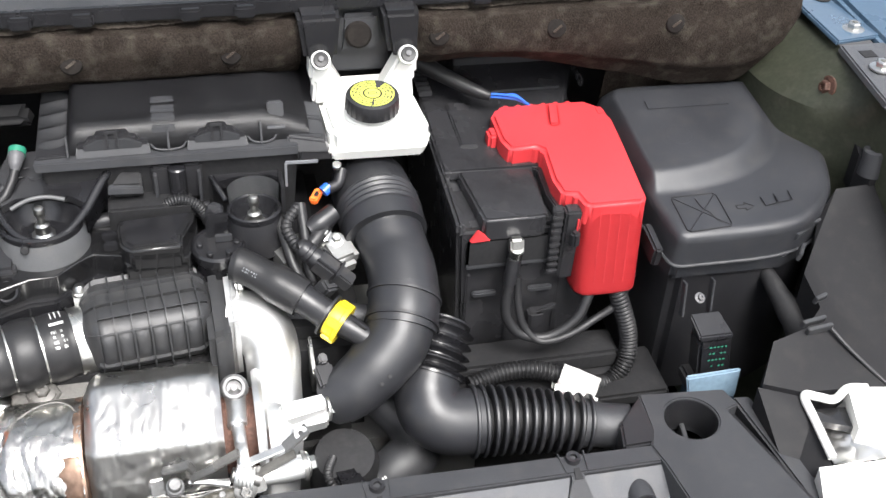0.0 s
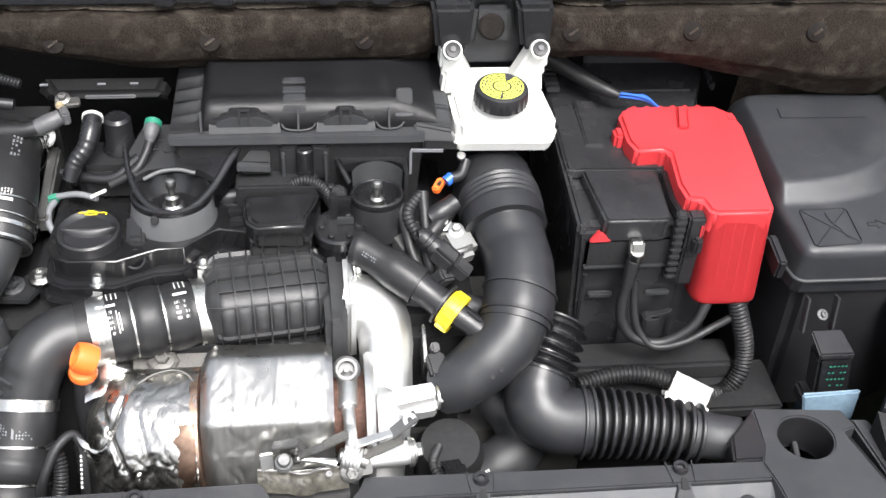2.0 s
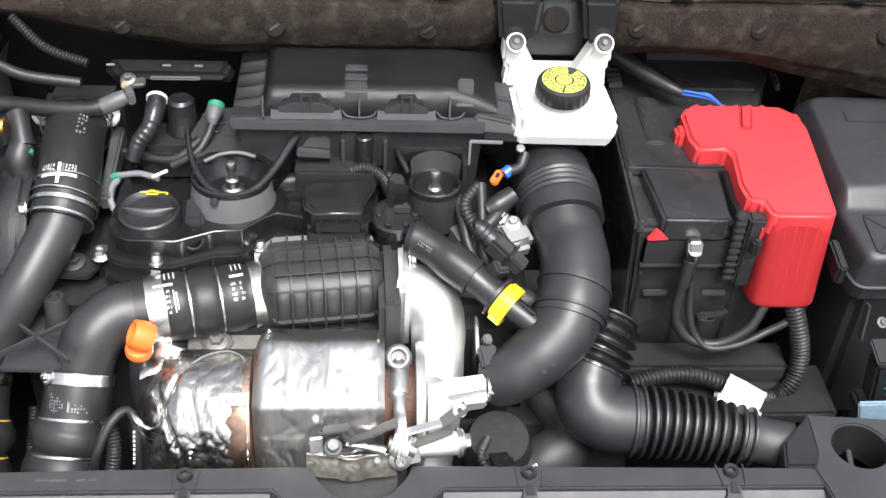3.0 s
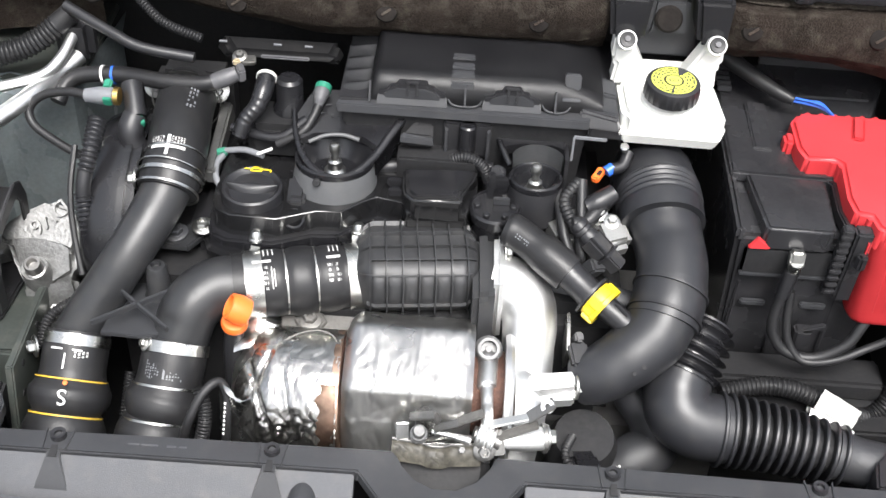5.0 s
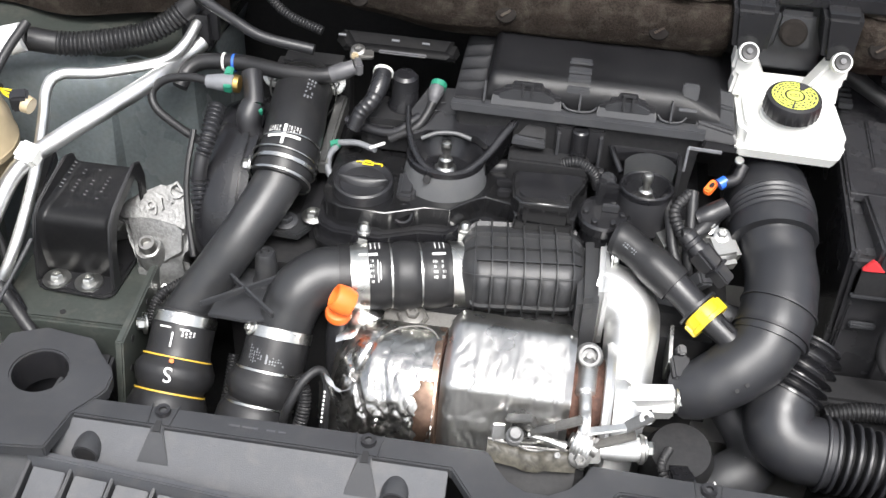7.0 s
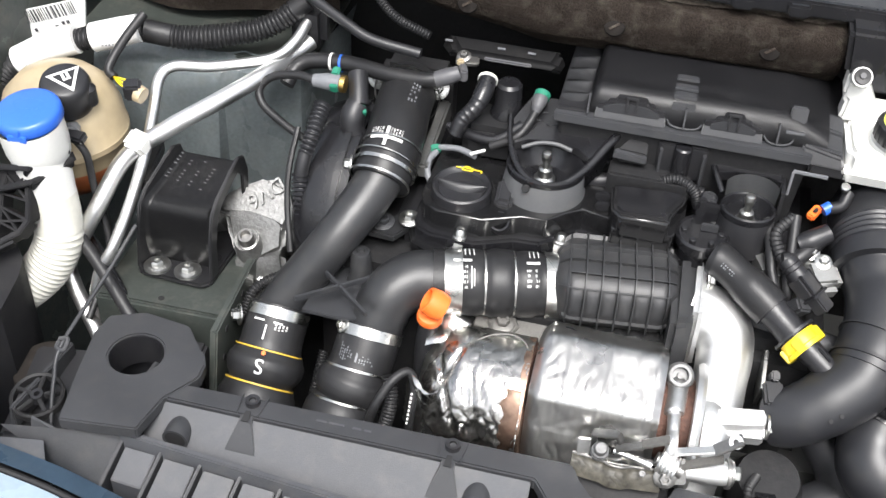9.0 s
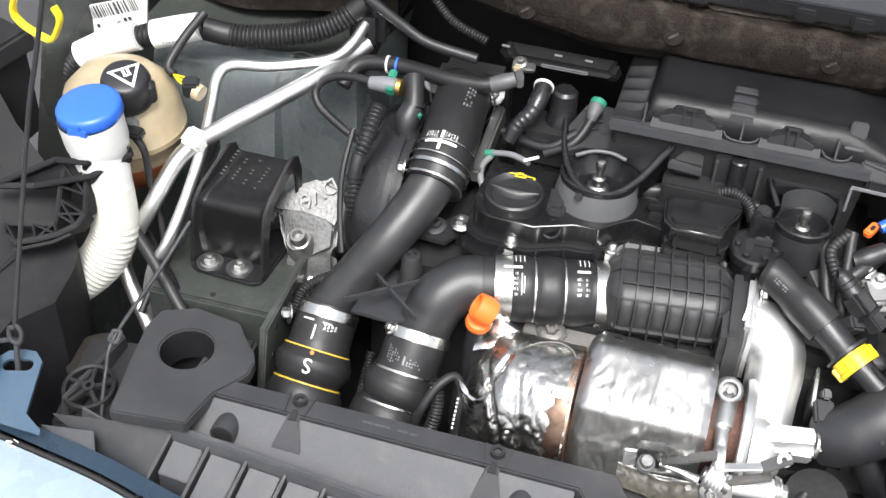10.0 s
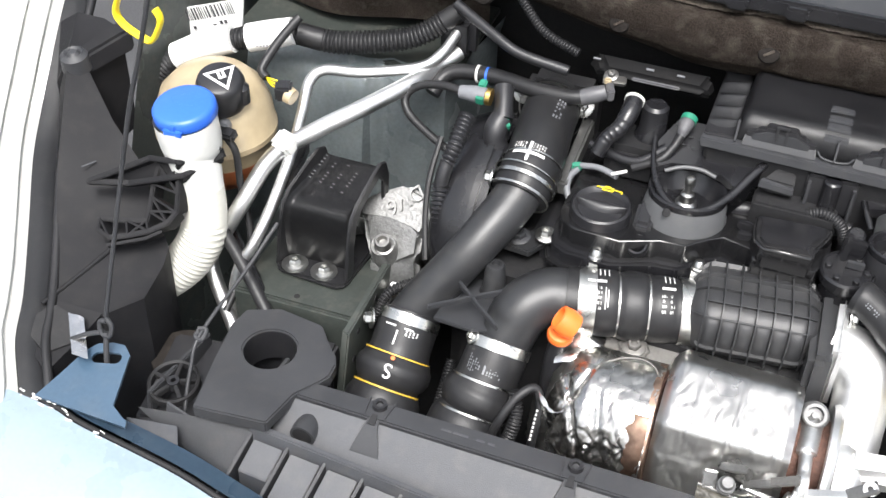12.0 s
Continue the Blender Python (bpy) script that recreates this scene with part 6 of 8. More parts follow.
part("side_bracket", box((0.022, 0.02, 0.11), pose(0.476, 0.243, 0.965, 3), 0.003), CASE, bat)
part("cable_clip", box((0.022, 0.018, 0.028), pose(0.443, 0.238, 0.846), 0.003), CASE, bat)
part("cable_clip_arm", box((0.03, 0.008, 0.008), pose(0.455, 0.236, 0.862, 0, -20, 0), 0.002), CASE, bat)

red = thing("fuse_cover", (0.51, 0.32, 0.95), "bright red plastic fuse cover on the battery", "fuse cover")
ro = [(0.417, 0.428), (0.430, 0.448), (0.482, 0.449), (0.552, 0.447), (0.571, 0.430), (0.578, 0.405), (0.575, 0.345), (0.567, 0.232), (0.560, 0.226), (0.492, 0.227), (0.486, 0.234), (0.482, 0.252), (0.465, 0.256), (0.461, 0.285), (0.466, 0.346), (0.458, 0.354), (0.424, 0.352), (0.417, 0.375)]
mt = Matrix.Translation((0, 0.24, 1.0)) @ pose(0, 0, 0, 3.5) @ Matrix.Translation((0, -0.24, -1.0))
part("top_shell", prism(ro, 0.996, 1.033, 0.0125, m=mt, segs=5, shrink=1.01), RED, red, sharp=60)


def strap(u, v):
    """The front of the cover: a rounded channel that hangs down from the top and closes at its foot."""
    a = math.pi * u
    c, s = math.cos(a), math.sin(a)
    foot = max(0.0, (v - 0.90) / 0.10)
    half = 0.0425 * (1 - 0.10 * foot ** 2.5)
    x = 0.5285 - 0.002 * v - half * math.copysign(abs(c) ** 0.42, c)
    y = 0.2265 - 0.019 * v + 0.040 * (1 - abs(s) ** 0.5) + 0.026 * foot ** 2.5
    return Vector((x, y, 1.026 - 0.137 * v))


part("front_shell", sheet(strap, 48, 40, 0.003), RED, red, sharp=60)
for x in (0.503, 0.516, 0.529, 0.542):
    part("flute", box((0.0020, 0.0014, 0.105), pose(x + 0.004, 0.2184, 0.968, -7.9, 0.4, 0), 0.0007, segs=3), RED, red)
for k in range(6):
    part("scallop", disc((0.443 + 0.0175 * k, 0.445, 1.011), (0, 0.05, 1), 0.0088, 0.032, 0.006, 20), RED, red)
part("moulded_rib", box((0.016, 0.05, 0.006), pose(0.50, 0.415, 1.0445, 3, 0, -12), 0.005, segs=4), RED, red)
for x, y, z, w in ((0.412, 0.398, 1.025, 0.014), (0.566, 0.418, 1.032, 0.016), (0.481, 0.240, 1.000, 0.010)):
    part("latch", box((w, 0.022, 0.026), pose(x, y, z, 3), 0.004), RED, red)
part("black_edge", prism([(0.420, 0.346), (0.450, 0.346), (0.459, 0.338), (0.455, 0.285), (0.459, 0.248), (0.482, 0.25), (0.472, 0.345), (0.458, 0.360), (0.424, 0.364)], 0.995, 1.012, 0.002), BLACK, red)
part("retaining_hook", box((0.012, 0.012, 0.022), pose(0.476, 0.222, 0.985, 0, 0, 20), 0.003), BLACK, red)

neg = thing("battery_cable", (0.405, 0.235, 0.85), "thick black earth cable with a plated terminal clamp", "cable", "battery cables")
tube("cable", [(0.405, 0.232, 0.972), (0.401, 0.226, 0.942), (0.394, 0.218, 0.90), (0.397, 0.212, 0.872), (0.415, 0.205, 0.850), (0.450, 0.200, 0.845), (0.487, 0.205, 0.866), (0.506, 0.218, 0.896)], 0.0068, RUBBER, neg, segs=14)
tube("cable_joint", [(0.403, 0.229, 0.958), (0.398, 0.223, 0.925)], 0.0088, BLACK, neg, segs=14, steps=2)
part("terminal", box((0.018, 0.014, 0.022), pose(0.405, 0.233, 0.975, -15, 0, 0), 0.003), ZINC, neg, "bright plated terminal")
part("terminal_lug", lathe([(0.0, -0.012), (0.008, -0.012), (0.0085, 0.008), (0, 0.010)], axis_frame((0.4045, 0.229, 0.962), (0, 0.2, -1)), 16), ZINC, neg)
pos = thing("battery_cable", (0.45, 0.2, 0.84), "thin black power cable below the fuse cover", "cable", "battery cables")
tube("cable", [(0.408, 0.226, 0.93), (0.411, 0.214, 0.885), (0.420, 0.206, 0.858), (0.440, 0.196, 0.842), (0.475, 0.195, 0.848), (0.510, 0.203, 0.862), (0.550, 0.222, 0.872), (0.572, 0.24, 0.905)], 0.0052, RUBBER, pos, segs=12)
cond = thing("corrugated_conduit", (0.5, 0.18, 0.78), "black corrugated cable conduit with a white label", "conduit", "conduits")
tube("conduit", [(0.540, 0.224, 0.905), (0.553, 0.214, 0.868), (0.565, 0.205, 0.825), (0.562, 0.193, 0.790), (0.540, 0.182, 0.768), (0.505, 0.172, 0.778), (0.470, 0.175, 0.795), (0.43, 0.18, 0.808), (0.39, 0.18, 0.810), (0.34, 0.17, 0.805)], 0.0115, RUBBER, cond, segs=18, ribs=(0.0055, 0.0013, 0, 1))


def wrap_label(u, v):
    c = Vector((0.457, 0.168, 0.803)).lerp(Vector((0.503, 0.150, 0.786)), u)
    a = radians(-150) + radians(250) * v
    ax = Vector((0.046, -0.018, -0.017)).normalized()
    s = ax.cross(Vector((0, 0, 1))).normalized()
    w = s.cross(ax)
    r = 0.0165 + 0.006 * (v > 0.92)
    return c + (s * math.cos(a) + w * math.sin(a)) * (r + 0.0015 * noise.noise(Vector((u * 4, v * 5, 2))))


part("label_sleeve", sheet(wrap_label, 14, 24, 0.0006), PAPER, cond, "creased white paper label")
part("label_flag", hexa([(0.447, 0.140, 0.797), (0.498, 0.122, 0.780), (0.492, 0.113, 0.774), (0.443, 0.131, 0.791)], [(0.450, 0.150, 0.808), (0.502, 0.131, 0.792), (0.500, 0.130, 0.792), (0.448, 0.149, 0.808)], 0), PAPER, cond)
r = random.Random(9)
p0, p1, q0 = Vector((0.4435, 0.131, 0.7925)), Vector((0.4925, 0.113, 0.7755)), Vector((0.448, 0.149, 0.8085))
ex = (p1 - p0).normalized()
ez = ex.cross(q0 - p0).normalized()
ml = Matrix((ex, ez.cross(ex), ez)).transposed().to_4x4()
ml.translation = p0 + (p1 - p0) * 0.5 + (q0 - p0) * 0.45
bars("label_print", ml @ pose(0, 0, 0.0015), [(-0.019 + 0.0042 * k, r.uniform(-0.001, 0.001), 0.0026, 0.0055) for k in range(10)] + [(-0.010, 0.007, 0.018, 0.0016)], INK, cond, "dark print")
wire = thing("taped_wire", (0.4, 0.46, 1.05), "black taped wire with a bright blue end on the battery box", "wire")
tube("taped_loom", [(0.318, 0.53, 1.085), (0.345, 0.515, 1.075), (0.372, 0.495, 1.066), (0.402, 0.472, 1.058), (0.424, 0.458, 1.054)], [0.013, 0.012, 0.0105, 0.009, 0.0065], RUBBER, wire, segs=14)
for dx, dz in ((0, 0), (0.004, 0.004), (-0.003, 0.005)):
    tube("blue_wire", [(0.420 + dx, 0.461, 1.052 + dz), (0.440 + dx, 0.454, 1.053 + dz), (0.458, 0.450 + dx, 1.051 + dz), (0.476, 0.446, 1.042)], 0.0017, BLUE, wire, "blue insulated wire", segs=8)

# ---- fuse box ----
fb = thing("fuse_box", (0.69, 0.29, 0.8), "dusty grey-black plastic fuse box with a domed lid", "fuse box")
mf = Matrix.Translation((0, 0.16, 0.97)) @ pose(0, 0, 0, 8.0) @ Matrix.Translation((0, -0.16, -0.97))
LIDM = material("dusty_slate_plastic", (0.024, 0.025, 0.0285), 0.40, grain=1400, bump=0.2, dust=0.06)


def soft_outline(pts, rounds=3):
    """Corner cutting on a closed outline."""
    for _ in range(rounds):
        out = []
        for (ax, ay), (bx, by) in zip(pts, pts[1:] + pts[:1]):
            out += [(ax * 0.75 + bx * 0.25, ay * 0.75 + by * 0.25), (ax * 0.25 + bx * 0.75, ay * 0.25 + by * 0.75)]
        pts = out
    return pts


def ease(t):
    t = min(1, max(0, t))
    return t * t * (3 - 2 * t)


LID = [(0.590, 0.450), (0.588, 0.478), (0.594, 0.496), (0.618, 0.500), (0.81, 0.494), (0.862, 0.487), (0.880, 0.398), (0.860, 0.280), (0.818, 0.227), (0.760, 0.201), (0.640, 0.2020), (0.6120, 0.2020), (0.6045, 0.222), (0.592, 0.294)]
fo_soft = soft_outline(LID)


def lid(u, v):
    """The lid's skin: a drawn skirt, a rounded edge, a flat front and a raised plateau at the rear."""
    n = len(fo_soft)
    k = u * n
    (ax, ay), (bx, by) = fo_soft[int(k) % n], fo_soft[(int(k) + 1) % n]
    f = k - int(k)
    ox, oy = ax + (bx - ax) * f, ay + (by - ay) * f
    if v < 0.2:
        w = v / 0.2
        s, z = 1.0 + 0.035 * (1 - w), 0.934 + 0.034 * w
    else:
        w = (v - 0.2) / 0.8
        s, z = 1 - w, 0.968 + 0.012 * (1 - max(0, 1 - w / 0.10) ** 2) ** 0.5
    x, y = 0.715 + (ox - 0.715) * s, 0.345 + (oy - 0.345) * s
    ring = (max(0, (x - 0.60)) / 0.205) ** 2.6 + (max(0, 0.475 - y) / 0.168) ** 2.6
    z += 0.017 * ease((1.16 - ring ** (1 / 2.6)) / 0.20) * ease((v - 0.2) / 0.10)
    return mf @ Vector((x, y, z))


part("lid", sheet(lid, 220, 90), LIDM, fb)
part("dome_step", prism([(0.64, 0.450), (0.76, 0.446), (0.76, 0.428), (0.64, 0.430)], 0.9965, 0.9985, 0.001, m=mf), LIDM, fb)
part("seam_bead", sweep(bmesh.new(), [mf @ Vector((0.715 + (x - 0.715) * 1.045, 0.345 + (y - 0.345) * 1.045, 0.934)) for x, y in fo_soft + fo_soft[:1]], 0.0024, segs=8, steps=1), GREY, fb)
part("lid_lip", prism([(0.715 + (x - 0.715) * 1.03, 0.345 + (y - 0.345) * 1.03) for x, y in LID], 0.905, 0.936, 0.006, m=mf, segs=3), LIDM, fb)
part("body", prism([(0.71 + (x - 0.71) * 0.95, 0.345 + (y - 0.345) * 0.94) for x, y in LID], 0.70, 0.925, 0.01), BLACK, fb)
part("side_clip", box((0.012, 0.05, 0.03), mf @ pose(0.586, 0.23, 0.944), 0.003), BLACK, fb)
ms = mf @ pose(0, 0, 0.9806)
GROOVE = [(0.6205, 0.270), (0.6225, 0.2745), (0.678, 0.2755), (0.6825, 0.271), (0.6835, 0.219), (0.680, 0.2145), (0.6255, 0.2115), (0.6215, 0.215)]
part("warning_symbol", sweep(bmesh.new(), [ms @ Vector((x, y, 0)) for x, y in GROOVE + GROOVE[:1]], 0.0010, segs=6, steps=1), BLACK, fb, "embossed crossed-out warning square")
for p, q in (((0.623, 0.272), (0.681, 0.217)), ((0.680, 0.273), (0.625, 0.214))):
    tube("symbol_cross", [ms @ Vector((*p, 0)), ms @ Vector((*q, 0))], 0.0007, BLACK, fb, segs=6, steps=1)
tube("symbol_figure", [ms @ Vector((x, y, 0)) for x, y in ((0.652, 0.268), (0.655, 0.252), (0.663, 0.240), (0.668, 0.226), (0.675, 0.222))], 0.0008, BLACK, fb, segs=6)
ARROW = [(0.701, 0.2495), (0.713, 0.2490), (0.713, 0.2530), (0.7245, 0.2455), (0.7120, 0.2385), (0.7125, 0.2430), (0.701, 0.2435)]
part("arrow_mark", sweep(bmesh.new(), [ms @ Vector((x, y, 0)) for x, y in ARROW + ARROW[:1]], 0.0007, segs=6, steps=1), BLACK, fb, "embossed arrow")
for page in ([(0.7395, 0.2585), (0.740, 0.243), (0.7585, 0.246), (0.7595, 0.262)], [(0.7605, 0.262), (0.7600, 0.2463), (0.780, 0.249), (0.781, 0.265)]):
    part("book_mark", sweep(bmesh.new(), [ms @ Vector((x, y, 0.0012)) for x, y in page], 0.0009, segs=6, steps=1), BLACK, fb, "embossed open book")
part("round_mark", lathe([(0.017, 0), (0.0185, 0.0004), (0.02, 0)], mf @ pose(0.665, 0.375, 0.9972), 28), LIDM, fb)

relay = thing("relay", (0.64, 0.15, 0.84), "black relay with green print on a steel bracket", "relay")
part("body", hexa([(0.628, 0.118, 0.816), (0.674, 0.118, 0.816), (0.674, 0.150, 0.816), (0.628, 0.150, 0.816)], [(0.623, 0.124, 0.880), (0.667, 0.124, 0.880), (0.667, 0.156, 0.880), (0.623, 0.156, 0.880)], 0.004), SATIN, relay)
part("cover_plate", hexa([(0.622, 0.122, 0.878), (0.668, 0.122, 0.878), (0.660, 0.154, 0.890), (0.619, 0.154, 0.890)], [(0.622, 0.124, 0.886), (0.667, 0.124, 0.886), (0.659, 0.157, 0.898), (0.619, 0.157, 0.898)], 0.002), SATIN, relay)
for x in (0.6125, 0.650):
    part("bracket_leg", box((0.003, 0.012, 0.05), pose(x, 0.170, 0.912, -10), 0.0008), GREY, relay)
bolt("stud", (0.633, 0.166, 0.914), (0.1, -0.6, 0.8), 0.0042, relay, GREYC2)
r = random.Random(12)
bars("green_print", axis_frame((0.649, 0.1200, 0.848), (0, -1, 0.10)), [(-0.010 + 0.005 * k, 0.020 - 0.010 * j, 0.0028, 0.0022) for j in range(4) for k in range(5) if r.random() < 0.7], GREEN, relay, "green print")
bars("white_print", axis_frame((0.651, 0.1178, 0.826), (0, -1, 0.10)), [(-0.008 + 0.006 * k, 0, 0.004, 0.004) for k in range(3)], PRINT, relay)
part("socket", box((0.06, 0.05, 0.02), pose(0.652, 0.136, 0.797), 0.004), BLACK, relay)

FADED = material("faded_blue_paint", (0.17, 0.25, 0.32), 0.4, vary=0.2, blotch=30, dust=0.2)
bb = thing("body_bracket", (0.66, 0.13, 0.77), "pale blue painted steel bracket below the relay", "bracket")
part("plate", hexa([(0.607, 0.095, 0.812), (0.674, 0.095, 0.800), (0.676, 0.101, 0.800), (0.608, 0.101, 0.812)], [(0.602, 0.098, 0.842), (0.674, 0.098, 0.846), (0.676, 0.104, 0.846), (0.602, 0.104, 0.844)], 0.002), FADED, bb)
part("plate_stem", hexa([(0.632, 0.098, 0.762), (0.680, 0.098, 0.762), (0.680, 0.104, 0.762), (0.632, 0.104, 0.762)], [(0.632, 0.097, 0.812), (0.674, 0.097, 0.806), (0.674, 0.103, 0.806), (0.632, 0.103, 0.812)], 0.001), PAINT, bb)
part("ledge", hexa([(0.640, 0.100, 0.766), (0.690, 0.100, 0.766), (0.690, 0.150, 0.766), (0.640, 0.150, 0.766)], [(0.640, 0.100, 0.774), (0.690, 0.100, 0.774), (0.690, 0.150, 0.774), (0.640, 0.150, 0.774)], 0.001), PAINT, bb)
part("foot", box((0.05, 0.05, 0.05), pose(0.666, 0.15, 0.75), 0.004), PAINT, bb)

# ---- right wing and lamp ----
wing = thing("wing_rail", (0.93, 0.35, 1.08), "blue painted wing edge rail with bolts", "wing rail")
part("rail", hexa([(0.885, 0.56, 1.125), (0.98, 0.54, 1.125), (1.0, 0.42, 1.125), (0.888, 0.405, 1.125)], [(0.888, 0.56, 1.132), (0.98, 0.54, 1.132), (1.0, 0.42, 1.132), (0.891, 0.405, 1.132)], 0.002), PAINT, wing)
part("outer_wing", hexa([(0.935, 0.60, 1.132), (1.10, 0.60, 1.15), (1.10, 0.25, 1.10), (0.955, 0.30, 1.11)], [(0.94, 0.60, 1.150), (1.10, 0.60, 1.19), (1.10, 0.25, 1.13), (0.96, 0.30, 1.125)], 0.006), PAINT, wing)
part("grey_rail", hexa([(0.875, 0.25, 1.118), (0.94, 0.24, 1.118), (0.96, 0.402, 1.118), (0.89, 0.402, 1.118)], [(0.878, 0.25, 1.128), (0.94, 0.24, 1.128), (0.96, 0.402, 1.128), (0.893, 0.402, 1.128)], 0.002), PANEL, wing)
# Slot and square hole are flat dark pieces, shade coloured in.
part("oval_slot", disc((0.93, 0.53, 1.1325), (0, 0, 1), 0.013, 0.001, 0, 18), DEEP, wing)
for x, y in ((0.930, 0.437), (0.913, 0.330)):
    bolt("bolt", (x, y, 1.13), (0, 0, 1), 0.009, wing)
part("square_hole", box((0.02, 0.018, 0.001), pose(0.918, 0.372, 1.1285), 0.0003), DEEP, wing)
bolt("wing_bolt", (0.866, 0.362, 1.088), (-1, -0.1, 0.2), 0.009, wing, RUST)

HOUSING = material("dull_black_lamp_housing", (0.0125, 0.0125, 0.0138), 0.6, grain=900, bump=0.15, dust=0.03, spec=0.16)
lampR = thing("headlamp", (0.85, 0.1, 0.85), "dark grey plastic headlamp housing with a clear white cover", "headlamp", "headlamps")
part("housing", patch([(0.844, 0.252, 1.000), (0.815, 0.232, 0.972), (0.795, 0.195, 0.955), (0.764, 0.155, 0.945), (0.766, 0.107, 0.930), (0.737, 0.082, 0.922), (0.694, 0.078, 0.910), (0.669, 0.039, 0.880), (0.717, 0.027, 0.870), (0.776, 0.023, 0.870), (0.85, 0.010, 0.870), (1.05, 0.02, 0.880), (1.05, 0.30, 1.0), (0.92, 0.252, 1.003)], 0.16), HOUSING, lampR, sharp=35)
part("lower_housing", patch([(0.664, 0.040, 0.874), (0.72, 0.024, 0.864), (0.716, -0.007, 0.852), (0.720, -0.062, 0.838), (0.735, -0.10, 0.80), (0.675, -0.062, 0.805)], 0.16), HOUSING, lampR, sharp=20)
part("top_bracket", patch([(0.880, 0.275, 1.035), (0.893, 0.328, 1.040), (0.897, 0.346, 1.050), (1.0, 0.345, 1.055), (1.0, 0.255, 1.02), (0.89, 0.250, 1.015)], 0.06), HOUSING, lampR, sharp=35)
part("screw_boss", lathe([(0.018, -0.03), (0.016, 0.004), (0.011, 0.006), (0.007, 0.002), (0, 0.002)], pose(0.898, 0.268, 1.040, -5), 24), GREY, lampR)
for x, y, z, a, w in ((0.800, 0.240, 0.972, 35, 0.030), (0.788, 0.216, 0.962, 30, 0.034), (0.812, 0.226, 0.968, 10, 0.020), (0.775, 0.190, 0.952, 55, 0.028), (0.748, 0.088, 0.926, 10, 0.034), (0.752, 0.078, 0.922, 8, 0.036), (0.770, 0.118, 0.935, 20, 0.020)):
    part("edge_tab", box((w, 0.005, 0.012), pose(x, y, z, 15, 0, a), 0.001), GREY, lampR)
tube("crease", [(0.766, 0.085, 0.922), (0.79, 0.055, 0.900), (0.83, 0.014, 0.870)], 0.0022, BLACK, lampR, segs=8)
tube("duct_arm", [(0.748, 0.215, 0.905), (0.752, 0.180, 0.895), (0.762, 0.150, 0.88), (0.775, 0.12, 0.86)], [0.010, 0.013, 0.018, 0.024], DEEP, lampR, segs=20)
part("reflector", crumple(sheet(lambda u, v: Vector((0.720, 0.022, 0.858)).lerp(Vector((0.780, 0.020, 0.858)), u).lerp(Vector((0.722, -0.062, 0.838)).lerp(Vector((0.790, -0.066, 0.842)), u), v) - Vector((0, 0, 0.030 * math.sin(math.pi * u) * (1 - v) ** 0.5)), 30, 24, 0.002), 0.003, 30), FOIL, lampR, "crumpled mirror-bright reflector")
# Dark four-cornered patch inside the reflector bowl.
part("dark_bowl_patch", patch([(0.732, 0.014, 0.850), (0.772, 0.012, 0.850), (0.768, -0.018, 0.846), (0.734, -0.002, 0.846)], 0.01), GLOSSY, lampR)
tube("rim", [(0.720, -0.058, 0.846), (0.719, -0.010, 0.858), (0.718, 0.022, 0.868), (0.735, 0.020, 0.866), (0.755, 0.014, 0.864), (0.776, 0.023, 0.870), (0.80, 0.02, 0.870)], 0.0055, LENS, lampR, segs=12)
part("cover", patch([(0.776, 0.024, 0.871), (0.83, 0.014, 0.872), (1.0, 0.0, 0.875), (1.0, -0.10, 0.85), (0.795, -0.066, 0.852), (0.766, -0.030, 0.858)], 0.03), LENS, lampR, "clear white lamp cover")
part("front_cover", patch([(0.698, -0.068, 0.845), (0.785, -0.072, 0.846), (1.0, -0.10, 0.85), (1.0, -0.18, 0.80), (0.76, -0.15, 0.81), (0.687, -0.125, 0.815)], 0.05), LENS, lampR)
bump = thing("bumper", (0.7, -0.16, 0.7), "blue painted bumper edge by the lamp", "bumper", "bumper corners")
part("skin", hexa([(0.62, -0.16, 0.60), (0.95, -0.14, 0.60), (0.95, -0.20, 0.60), (0.62, -0.22, 0.60)], [(0.63, -0.090, 0.795), (0.70, -0.062, 0.806), (0.95, -0.15, 0.79), (0.63, -0.15, 0.785)], 0.008), PAINT, bump)


# ---- left side ----
rail = thing("chassis_rail", (-0.58, 0.15, 0.7), "grey-green painted chassis rail with pressed holes", "chassis rail")
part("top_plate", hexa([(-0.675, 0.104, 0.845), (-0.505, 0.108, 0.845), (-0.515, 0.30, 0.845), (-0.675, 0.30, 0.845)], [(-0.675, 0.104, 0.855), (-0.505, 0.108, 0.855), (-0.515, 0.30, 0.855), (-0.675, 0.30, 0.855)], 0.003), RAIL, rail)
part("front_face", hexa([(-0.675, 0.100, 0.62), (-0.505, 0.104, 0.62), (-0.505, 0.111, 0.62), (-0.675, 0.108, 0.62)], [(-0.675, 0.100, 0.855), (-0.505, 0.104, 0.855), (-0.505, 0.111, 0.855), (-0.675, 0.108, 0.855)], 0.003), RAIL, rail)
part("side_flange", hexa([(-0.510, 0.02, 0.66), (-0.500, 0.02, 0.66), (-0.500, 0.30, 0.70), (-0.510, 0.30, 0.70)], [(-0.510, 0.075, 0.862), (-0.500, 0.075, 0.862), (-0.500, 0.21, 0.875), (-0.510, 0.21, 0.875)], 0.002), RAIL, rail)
# Holes are thin dark discs on the steel, their inner shade painted.
for y, z in ((0.10, 0.845), (0.125, 0.848), (0.155, 0.855), (0.085, 0.81), (0.11, 0.80)):
    part("pressed_hole", disc((-0.4995, y, z), (1, 0, 0), 0.0045, 0.0008, 0, 12), DEEP, rail)
